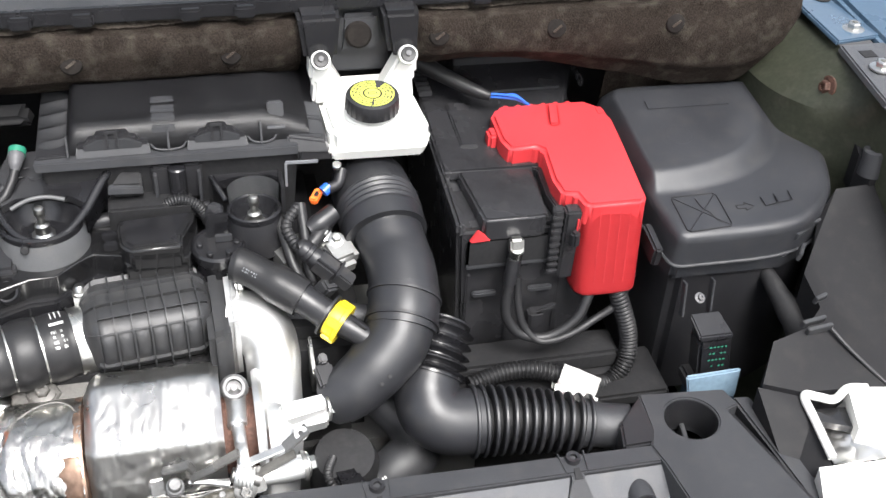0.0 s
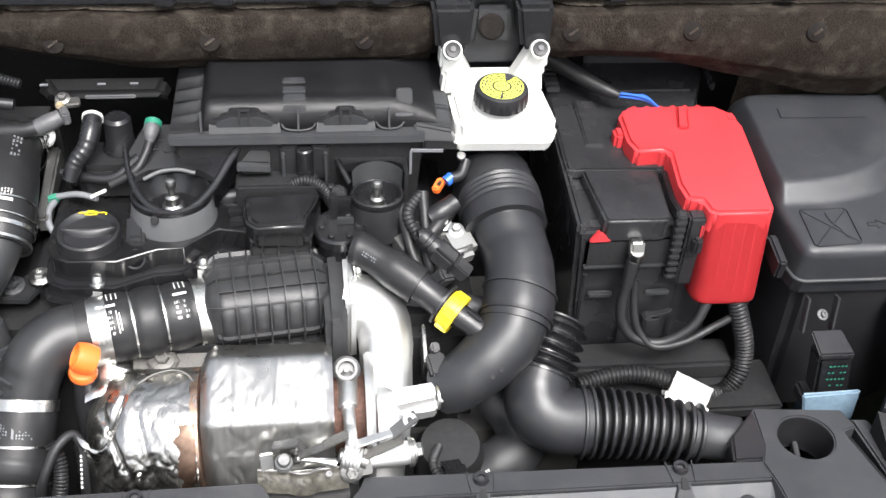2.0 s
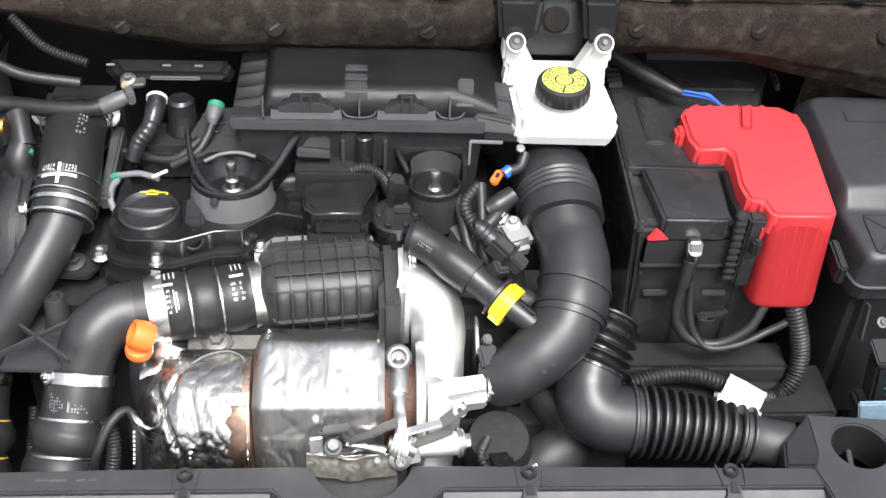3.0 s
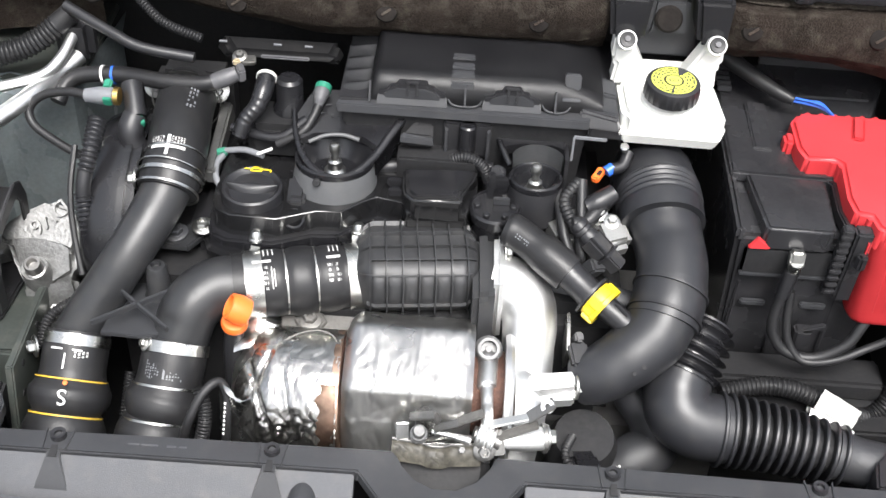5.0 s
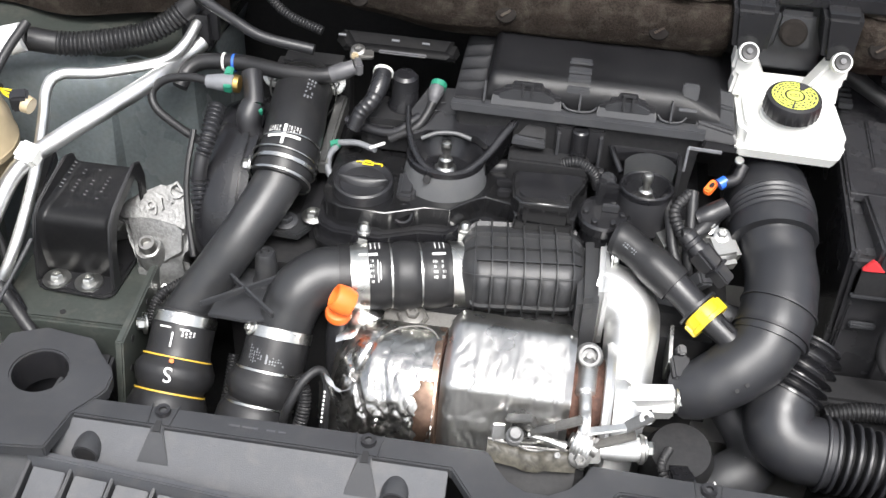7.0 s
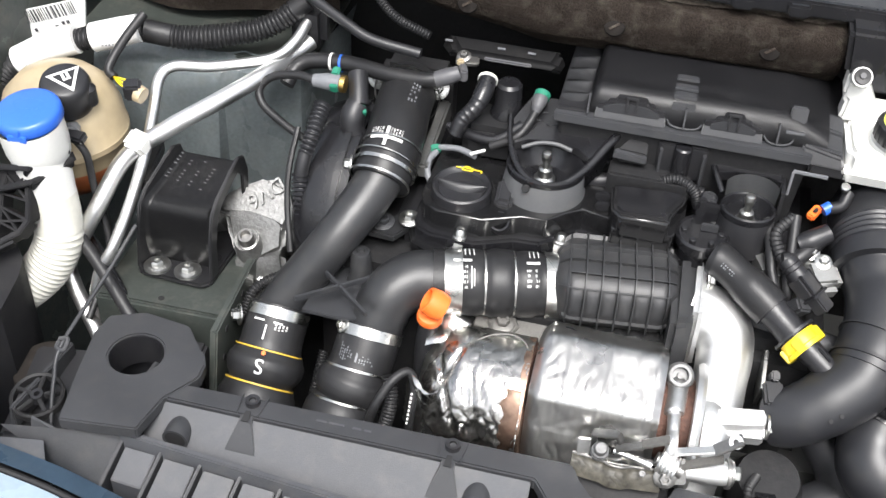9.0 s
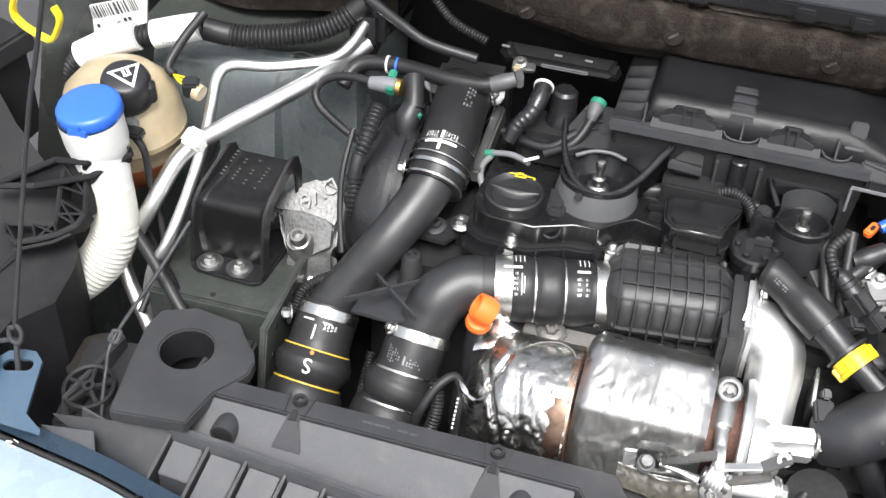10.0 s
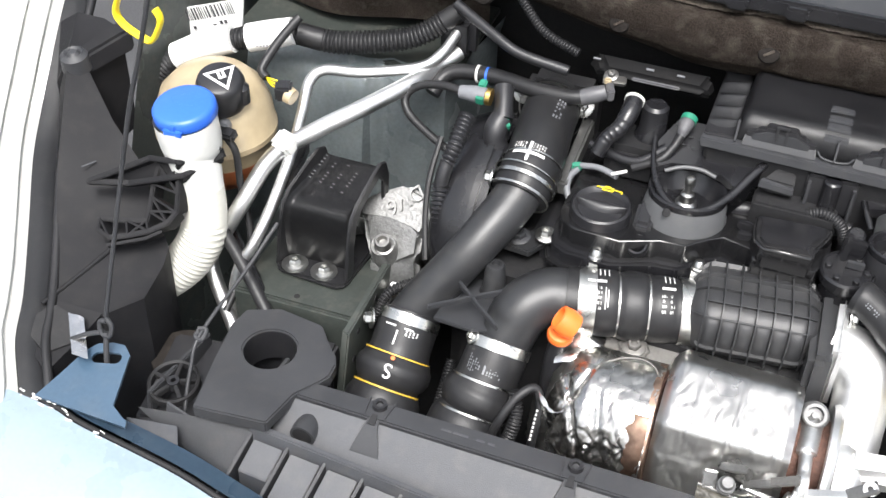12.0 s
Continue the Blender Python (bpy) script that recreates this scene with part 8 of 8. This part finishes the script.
sens = thing("level_sensor", (-0.715, 0.19, 1.0), "black level sensor plug with a cable on the coolant tank", "sensor")
part("plug", box((0.030, 0.016, 0.012), pose(-0.722, 0.196, 1.022, 20, 0, -5), 0.003), BLACK, sens)
tube("stub", [(-0.735, 0.215, 1.02), (-0.728, 0.200, 1.022)], 0.010, GREYC, sens, segs=16, steps=2)
tube("cable", [(-0.722, 0.196, 1.018), (-0.708, 0.193, 0.998), (-0.703, 0.188, 0.955), (-0.694, 0.182, 0.920), (-0.684, 0.168, 0.880), (-0.684, 0.14, 0.845), (-0.69, 0.10, 0.81)], 0.0048, RUBBER, sens, segs=12)
yc = thing("yellow_wire_connector", (-0.68, 0.28, 1.04), "black connector with yellow wires on the pipe", "connector", "electrical connectors")
part("body", box((0.022, 0.020, 0.024), pose(-0.680, 0.278, 1.048, 10, 0, 20), 0.003), BLACK, yc)
for k in range(3):
    tube("yellow_wire", [(-0.692, 0.282 + 0.003 * k, 1.046 + 0.004 * k), (-0.703, 0.286, 1.048 + 0.004 * k), (-0.712, 0.292, 1.052)], 0.0013, YELLOW, yc, segs=8)
tube("sensor_ring", [(-0.674, 0.277, 1.045), (-0.665, 0.275, 1.043)], [0.0115, 0.0105], CREAM, yc, segs=18, steps=2)
tube("cable", [(-0.712, 0.292, 1.052), (-0.722, 0.30, 1.06), (-0.712, 0.33, 1.085), (-0.695, 0.36, 1.11)], 0.006, RUBBER, yc, segs=10)

# washer filler
NECK = material("aged_cream_plastic", (0.58, 0.57, 0.51), 0.42, vary=0.06, blotch=20, bump=0.05)
wash = thing("washer_filler", (-0.76, 0.15, 0.8), "white corrugated washer filler neck with a blue cap", "washer filler")
part("neck", lathe([(0.026, -0.060), (0.030, -0.050), (0.036, -0.040), (0.0385, -0.025), (0.039, 0.01)], pose(-0.748, 0.153, 1.058, 6, -3, 0), 40), WHITE, wash)
capb = part("cap", lathe([(0, 0.019), (0.033, 0.019), (0.037, 0.0175), (0.0392, 0.014), (0.0396, 0.003), (0.039, 0.002)], pose(-0.749, 0.157, 1.066, 8, -3, 0), 56), BLUE, wash, "bright blue snap cap")
part("latch", box((0.024, 0.005, 0.008), pose(-0.744, 0.1165, 1.066, 0, 0, 4), 0.001), BLUE, capb)
part("latch_tooth", box((0.008, 0.008, 0.012), pose(-0.744, 0.1185, 1.071, 0, 0, 4), 0.001), BLUE, capb)
part("cap_emboss", lathe([(0.014, 0), (0.016, 0.0006), (0.018, 0)], pose(-0.749, 0.161, 1.0853, 8, -3, 0) @ Matrix.Diagonal((1.3, 0.6, 1, 1)), 30), BLUE, capb)
tube("smooth_neck", [(-0.747, 0.153, 1.030), (-0.742, 0.151, 1.0), (-0.737, 0.148, 0.965)], [0.0345, 0.0320, 0.0300], WHITE, wash, segs=36)
tube("corrugated_neck", [(-0.737, 0.148, 0.967), (-0.733, 0.143, 0.935), (-0.733, 0.134, 0.902), (-0.750, 0.122, 0.865), (-0.780, 0.108, 0.835), (-0.815, 0.10, 0.81)], [0.0300, 0.0295, 0.030, 0.0305, 0.0305], NECK, wash, segs=36, ribs=(0.0068, 0.0006, 0.25, 1))

# lamp bracket and housing
def patch_plate(points, depth):
    bm = bmesh.new()
    low = [bm.verts.new(Vector(p) + Vector((0, 0.75, -0.65)) * (depth + 0.004)) for p in points]
    bm.faces.new(low)
    bmesh.ops.triangulate(bm, faces=bm.faces[:])
    bmesh.ops.solidify(bm, geom=bm.faces[:], thickness=0.003)
    return bm


lb = thing("lamp_bracket", (-0.78, 0.08, 0.93), "black ribbed plastic bracket of the headlamp", "bracket")


def strut(name, p, q, w=0.006, deep=0.022):
    """A flat web between two points, standing on its edge towards the panel behind."""
    p, q = Vector(p), Vector(q)
    z = (q - p).normalized()
    y = (Vector((0, 0.75, -0.65)) - z * z.dot(Vector((0, 0.75, -0.65)))).normalized()
    x = y.cross(z)
    m = Matrix((x, y, z)).transposed().to_4x4()
    m.translation = (p + q) / 2 + y * deep / 2
    part(name, box((w, deep, (q - p).length + w * 0.8), m, w * 0.2), HOUSING, lb)


A, B, C, D = (-0.711, 0.160, 1.028), (-0.740, 0.116, 1.026), (-0.785, 0.118, 1.018), (-0.824, 0.100, 1.000)
E, F = (-0.857, 0.084, 0.985), (-0.809, 0.100, 0.985)
for p, q in ((A, B), (B, C), (C, D), (D, E), (E, F), (F, (-0.735, 0.112, 1.010)), ((-0.735, 0.112, 1.010), (-0.707, 0.158, 1.018))):
    strut("arm_web", p, q, 0.007, 0.018)
part("arm_plate", patch_plate([A, B, C, D, E, F, (-0.735, 0.112, 1.010), (-0.707, 0.158, 1.018)], 0.010), HOUSING, lb)
right = [(-0.748, 0.122, 1.008), (-0.742, 0.105, 0.985), (-0.740, 0.093, 0.965), (-0.746, 0.080, 0.956), (-0.763, 0.063, 0.950), (-0.785, 0.050, 0.946), (-0.805, 0.040, 0.944)]
left = [(-0.777, 0.124, 1.005), (-0.780, 0.110, 0.985), (-0.778, 0.100, 0.973), (-0.774, 0.085, 0.962), (-0.772, 0.074, 0.956), (-0.795, 0.065, 0.956), (-0.826, 0.055, 0.957)]
for side in (right, left):
    for p, q in zip(side, side[1:]):
        strut("frame_web", p, q, 0.0068, 0.026)
for k in range(len(right) - 1):
    strut("cross_rib", left[k], right[k + 1] if k % 2 == 0 else right[k], 0.003, 0.020)
    strut("cross_rib", left[k + 1], right[k + 1] if k % 2 else right[k], 0.003, 0.020)
strut("end_web", right[-1], (-0.822, 0.043, 0.950), 0.005, 0.026)
strut("end_web", (-0.822, 0.043, 0.950), left[-1], 0.005, 0.026)
strut("lower_lip", (-0.750, 0.070, 0.948), (-0.765, 0.056, 0.943), 0.004, 0.02)
strut("lower_lip", (-0.765, 0.056, 0.943), (-0.803, 0.033, 0.938), 0.004, 0.02)


lampL = thing("headlamp", (-0.9, 0.1, 0.85), "dark grey plastic headlamp housing with a clear white cover", "headlamp", "headlamps")


SEAM = [(-1.035, 0.36, 1.12), (-1.010, 0.280, 1.085), (-0.984, 0.172, 1.0), (-0.962, 0.116, 0.970), (-0.918, 0.036, 0.935), (-0.874, -0.046, 0.900), (-0.851, -0.099, 0.880), (-0.815, -0.150, 0.855), (-0.80, -0.18, 0.838)]
edge = spline(SEAM, 6)
part("housing", patch([(-0.945, 0.198, 1.080), (-0.929, 0.208, 1.070), (-0.878, 0.179, 1.010), (-0.830, 0.159, 0.970), (-0.752, 0.084, 0.910), (-0.748, 0.063, 0.900), (-0.744, 0.009, 0.890), (-0.782, -0.028, 0.880), (-0.836, -0.040, 0.890), (-0.922, 0.106, 0.965), (-0.960, 0.188, 1.035)], 0.2), HOUSING, lampL, sharp=50)
part("upper_housing", patch([(-1.0, 0.262, 1.085), (-0.976, 0.270, 1.10), (-0.935, 0.270, 1.10), (-0.905, 0.262, 1.095), (-0.929, 0.208, 1.072), (-0.945, 0.197, 1.082), (-0.965, 0.190, 1.040)], 0.15), HOUSING, lampL, sharp=50)
part("lower_lip", patch([(-0.836, -0.036, 0.892), (-0.782, -0.026, 0.882), (-0.790, -0.060, 0.870), (-0.800, -0.12, 0.862), (-0.835, -0.10, 0.872), (-0.853, -0.060, 0.886)], 0.05), HOUSING, lampL, sharp=50)


def along(u):
    k = u * (len(edge) - 1)
    a = min(int(k), len(edge) - 2)
    return edge[a].lerp(edge[a + 1], k - a)


part("side_rail", sheet(lambda u, v: along(u) + Vector((0.030 * v - 0.002, 0.012 * v, 0.004 * math.sin(math.pi * v) - 0.012 * v)), 40, 6, 0.006), GREY, lampL)
tube("rubber_seal", [p + Vector((0.030, 0.012, -0.006)) for p in edge[::4]], 0.006, RUBBER, lampL, segs=10)
part("cover", sheet(lambda u, v: along(u) + Vector((-0.004 - 0.34 * v, -0.02 * v, -0.004 + 0.02 * math.sin(math.pi * min(1, 2.5 * v)) - 0.10 * v * v)), 40, 20, 0.004), LENS, lampL, "clear white lamp cover")
tube("cover_rib", [p + Vector((-0.022, -0.004, 0.008)) for p in edge[::4]], 0.005, LENS, lampL, segs=10)
tube("cover_rib", [p + Vector((-0.050, -0.008, 0.016)) for p in edge[::4]], 0.004, LENS, lampL, segs=10)
part("fixing_boss", lathe([(0.020, -0.02), (0.018, 0.0), (0.012, 0.005), (0.009, 0.002), (0.005, 0.006), (0, 0.006)], pose(-0.940, 0.203, 1.080, 10), 26), GREY, lampL)
part("fixing_arm", hexa([(-0.950, 0.203, 1.05), (-0.925, 0.203, 1.05), (-0.885, 0.262, 1.07), (-0.912, 0.27, 1.07)], [(-0.948, 0.206, 1.082), (-0.928, 0.206, 1.078), (-0.888, 0.262, 1.100), (-0.912, 0.27, 1.105)], 0.004), HOUSING, lampL)
tube("crease", [(-0.850, -0.048, 0.893), (-0.832, 0.0, 0.902), (-0.810, 0.055, 0.918)], 0.003, HOUSING, lampL, segs=8)
part("moulded_mark", box((0.020, 0.002, 0.001), pose(-0.885, 0.125, 0.9755, 25, 0, 60), 0.0003), PANEL, lampL)
part("bulb_opening", patch([(-0.848, -0.062, 0.8895), (-0.832, -0.044, 0.8935), (-0.800, -0.046, 0.884), (-0.794, -0.075, 0.872), (-0.815, -0.100, 0.870), (-0.840, -0.088, 0.880)], 0.004), DEEP, lampL)
part("reflector", crumple(sheet(lambda u, v: Vector((-0.773 + 0.022 * u - 0.040 * v, -0.100 + 0.052 * v, 0.885 + 0.006 * v)), 10, 14, 0.001), 0.002, 60), FOIL, lampL, "mirror-bright reflector seen through an opening")

# bumper, latch tongue, front corner
bumpL = thing("bumper", (-0.7, -0.18, 0.6), "pale blue painted bumper with chipped white edge", "bumper", "bumper corners")


RIM = spline([(-0.835, -0.146, 0.853), (-0.767, -0.150, 0.849), (-0.727, -0.157, 0.844), (-0.612, -0.165, 0.830), (-0.551, -0.173, 0.820), (-0.47, -0.185, 0.805), (-0.38, -0.20, 0.785)], 6)


def rim(u):
    k = u * (len(RIM) - 1)
    a = min(int(k), len(RIM) - 2)
    return RIM[a].lerp(RIM[a + 1], k - a)


part("skin", sheet(lambda u, v: rim(u) + Vector((-0.02 * v, -0.006 - 0.20 * v, 0.002 + 0.012 * math.sin(2.4 * v) - 0.10 * v * v)), 30, 18, 0.004), BUMPER, bumpL)
part("inner_flange", sheet(lambda u, v: rim(0.14 + 0.86 * u) + Vector((0.0, 0.006 + 0.024 * v, 0.001 - 0.003 * v)), 30, 5, 0.003), PAINT, bumpL, "blue painted inner edge")
tube("dark_seam", [rim(k / 12) + Vector((0, 0.001, -0.004)) for k in range(13)], 0.004, DEEP, bumpL, segs=8)
r = random.Random(2)
for k in range(22):
    u = 0.02 + 0.42 * r.random() ** 1.6
    p = rim(u) + Vector((0, 0.002 - 0.004 * r.random(), 0.004))
    part("paint_chip", box((r.uniform(0.001, 0.009), r.uniform(0.0008, 0.0026), 0.001), pose(p.x, p.y - 0.012 * r.random() ** 4, p.z, 0, 6, r.uniform(-25, 15)), 0.0002), PAPER, bumpL)
tongue = thing("steel_tongue", (-0.73, -0.1, 0.83), "blue painted steel tongue with an oval hole", "bracket")


def stadium(cx, cy, hw, r, turn):
    out = []
    for s0, a0 in ((1, -90), (-1, 90)):
        for k in range(9):
            a = radians(a0 + 22.5 * k)
            x, y = s0 * hw + r * math.cos(a), r * math.sin(a)
            out.append((cx + x * math.cos(turn) - y * math.sin(turn), cy + x * math.sin(turn) + y * math.cos(turn)))
    return out


bm = bmesh.new()
outer = [(-0.772, -0.080), (-0.762, -0.065), (-0.745, -0.058), (-0.730, -0.057), (-0.717, -0.067), (-0.700, -0.132), (-0.674, -0.146), (-0.672, -0.152), (-0.794, -0.150), (-0.782, -0.115)]
loops = [outer, stadium(-0.7415, -0.079, 0.0105, 0.0075, 0.25)]
edges = []
for lp0 in loops:
    vs = [bm.verts.new((x, y, 0.870 + 0.21 * (y + 0.07))) for x, y in lp0]
    edges += [bm.edges.new((a, b)) for a, b in zip(vs, vs[1:] + vs[:1])]
bmesh.ops.triangle_fill(bm, use_beauty=True, edges=edges)
bmesh.ops.solidify(bm, geom=bm.faces[:], thickness=0.004)
part("plate", bm, PAINT, tongue)
tube("hole_lip", [(x, y, 0.872 + 0.21 * (y + 0.07)) for x, y in stadium(-0.7415, -0.079, 0.0108, 0.0085, 0.25)[:10]], 0.0016, PAINT, tongue, segs=8, steps=2)

wire1 = thing("bonnet_cable", (-0.72, -0.05, 0.9), "thin grey cable hooked into the steel tongue", "cable", "thin cables")
tube("cable", [(-0.648, -0.02, 1.335), (-0.668, -0.024, 1.265), (-0.688, -0.030, 1.195), (-0.716, -0.048, 1.058), (-0.742, -0.066, 0.925)], 0.0026, GREY, wire1, segs=10)
tube("hook_loop", [(-0.742, -0.066, 0.925), (-0.735, -0.068, 0.915), (-0.737, -0.073, 0.903), (-0.748, -0.072, 0.904), (-0.750, -0.068, 0.917), (-0.742, -0.067, 0.920)], 0.003, GREY, wire1, segs=10)
tube("hook_shank", [(-0.742, -0.070, 0.905), (-0.741, -0.078, 0.885), (-0.740, -0.083, 0.866)], 0.0035, GREY, wire1, segs=10)
tube("hook_tail", [(-0.745, -0.071, 0.905), (-0.765, -0.075, 0.898), (-0.788, -0.08, 0.885)], 0.0032, GREY, wire1, segs=10)
wire2 = thing("bonnet_cable", (-0.66, 0.0, 0.8), "thin dark knotted cable across the front panel", "cable", "thin cables")
tube("cable", [(-0.640, 0.165, 0.925), (-0.652, 0.10, 0.895), (-0.663, 0.0, 0.868), (-0.662, -0.03, 0.841), (-0.657, -0.060, 0.803), (-0.647, -0.095, 0.750), (-0.645, -0.11, 0.70)], 0.0026, GREY, wire2, segs=10)
tube("knot", [(-0.668, 0.004, 0.872), (-0.658, 0.006, 0.872), (-0.658, -0.006, 0.866), (-0.668, -0.004, 0.866), (-0.667, 0.006, 0.870)], 0.003, GREY, wire2, segs=8)
SOIL = material("dusty_brown_plastic", (0.020, 0.017, 0.015), 0.7, vary=0.3, dust=0.15, spec=0.2)
corner = thing("bumper_support", (-0.7, 0.0, 0.76), "black ribbed plastic bumper support behind the front panel", "support")
part("base", hexa([(-0.73, -0.09, 0.72), (-0.64, -0.08, 0.72), (-0.66, 0.07, 0.74), (-0.74, 0.06, 0.74)], [(-0.722, -0.075, 0.775), (-0.645, -0.07, 0.775), (-0.665, 0.06, 0.80), (-0.735, 0.05, 0.80)], 0.004), BLACK, corner)
mw = pose(-0.684, -0.038, 0.806, 8, 0, 0)
part("wheel_rim", lathe([(0.0275, 0.0), (0.0325, 0.0), (0.0325, 0.010), (0.0305, 0.012), (0.0275, 0.010), (0.0275, 0.0)], mw, 36), DEEP, corner)
part("hub", lathe([(0.0035, 0.006), (0.0035, 0.012), (0.0075, 0.012), (0.0085, 0.0), (0.0035, 0.0)], mw, 20), BLACK, corner)
for k in range(5):
    part("spoke", box((0.0050, 0.0235, 0.009), mw @ pose(0, 0, 0, 0, 0, 72 * k + 10) @ pose(0, 0.0178, 0.0055), 0.001), DEEP, corner)
part("diagonal_bar", hexa([(-0.708, -0.068, 0.785), (-0.698, -0.071, 0.785), (-0.682, 0.052, 0.785), (-0.692, 0.055, 0.785)], [(-0.706, -0.066, 0.816), (-0.700, -0.068, 0.816), (-0.684, 0.050, 0.816), (-0.690, 0.052, 0.816)], 0.0015), GREY, corner)
part("lamp_back", lathe([(0.0, 0.006), (0.036, 0.006), (0.041, 0.003), (0.043, -0.012), (0.043, -0.05)], pose(-0.716, 0.030, 0.782, 6), 34), SOIL, corner, "dusty brown round lamp back")
part("tray", hexa([(-0.66, 0.06, 0.70), (-0.52, 0.07, 0.70), (-0.52, 0.13, 0.70), (-0.68, 0.13, 0.70)], [(-0.655, 0.065, 0.80), (-0.53, 0.075, 0.80), (-0.53, 0.12, 0.81), (-0.675, 0.125, 0.81)], 0.004), BLACK, corner)
tube("black_hose", [(-0.765, 0.232, 0.885), (-0.738, 0.200, 0.874), (-0.692, 0.156, 0.866), (-0.652, 0.119, 0.858), (-0.636, 0.104, 0.835), (-0.63, 0.095, 0.79)], 0.0085, SATIN, corner, segs=16)

# harness along the wing
har = thing("wiring_harness", (-0.65, 0.40, 1.0), "thick black corrugated wiring harness with white sleeves", "wiring harness")
tube("conduit", [(-0.505, 0.450, 1.115), (-0.545, 0.432, 1.085), (-0.584, 0.420, 1.070), (-0.658, 0.400, 1.060), (-0.712, 0.384, 1.070)], [0.014, 0.0145, 0.0155, 0.0155], RUBBER, har, segs=20, ribs=(0.006, 0.0012, 0.1, 0.85))
tube("white_sleeve", [(-0.715, 0.378, 1.076), (-0.745, 0.370, 1.068), (-0.775, 0.362, 1.060)], [0.0185, 0.0195, 0.0195], PAPER, har, "white printed sleeve", segs=22)
tube("gap_conduit", [(-0.712, 0.384, 1.070), (-0.77, 0.363, 1.061), (-0.80, 0.356, 1.054)], 0.0145, RUBBER, har, segs=18, ribs=(0.006, 0.0016, 0, 1))
tube("white_sleeve", [(-0.795, 0.354, 1.058), (-0.83, 0.346, 1.046), (-0.875, 0.335, 1.022)], [0.019, 0.0205, 0.020], PAPER, har, "white printed sleeve", segs=22)
tube("lower_conduit", [(-0.868, 0.337, 1.026), (-0.888, 0.333, 1.008), (-0.905, 0.324, 0.982), (-0.92, 0.31, 0.94)], 0.0145, RUBBER, har, segs=18, ribs=(0.006, 0.0016, 0, 1))
r = random.Random(8)
bars("sleeve_print", axis_frame((-0.838, 0.3295, 1.0375), (0.15, -0.85, 0.5)) @ pose(0, 0, 0, 0, 0, 205), [(-0.028 + 0.0055 * k, 0, 0.0035, 0.007) for k in range(10) if k != 6], INK, har, "dark print")
bars("sleeve_print", axis_frame((-0.742, 0.352, 1.0615), (0.15, -0.85, 0.5)) @ pose(0, 0, 0, 0, 0, 186), [(-0.018 + 0.0045 * k, 0, 0.003, 0.005) for k in range(8)], GREYC, har, "faint print")
tg = thing("barcode_tag", (-0.86, 0.43, 1.05), "white paper tag with a barcode on the inner wing", "tag")
part("tag", hexa([(-0.886, 0.386, 1.022), (-0.799, 0.386, 1.060), (-0.799, 0.390, 1.060), (-0.886, 0.390, 1.022)], [(-0.892, 0.388, 1.066), (-0.794, 0.388, 1.102), (-0.794, 0.391, 1.102), (-0.892, 0.391, 1.066)], 0), PAPER, tg)
r = random.Random(6)
x, rows = -0.043, []
while x < 0.043:
    w = r.choice((0.0012, 0.0018, 0.003))
    rows.append((x, 0.012, w, 0.018))
    x += w + r.choice((0.0014, 0.002, 0.003))
rows += [(-0.035, -0.008, 0.005, 0.005), (0.0, -0.008, 0.006, 0.002), (0.012, -0.006, 0.005, 0.005), (0.02, -0.006, 0.005, 0.005)]
tagged(bars("barcode", Matrix.Translation((-0.843, 0.3855, 1.062)) @ pose(0, 0, 0, 90) @ pose(0, 0, 0.0012, 0, 0, 20.5), rows, INK, tg), "dark printed barcode of thin upright bars", kind="stuff")
yt = thing("yellow_cable_tie", (-0.80, 0.16, 1.15), "bright yellow plastic hook on the inner wing", "hook")
tube("tie", [(-0.806, 0.160, 1.235), (-0.819, 0.160, 1.213), (-0.829, 0.160, 1.188), (-0.820, 0.160, 1.172), (-0.796, 0.160, 1.160), (-0.784, 0.160, 1.160), (-0.772, 0.160, 1.180), (-0.769, 0.160, 1.192), (-0.774, 0.160, 1.203)], 0.0058, YELLOW, yt, segs=10, squash=0.6)
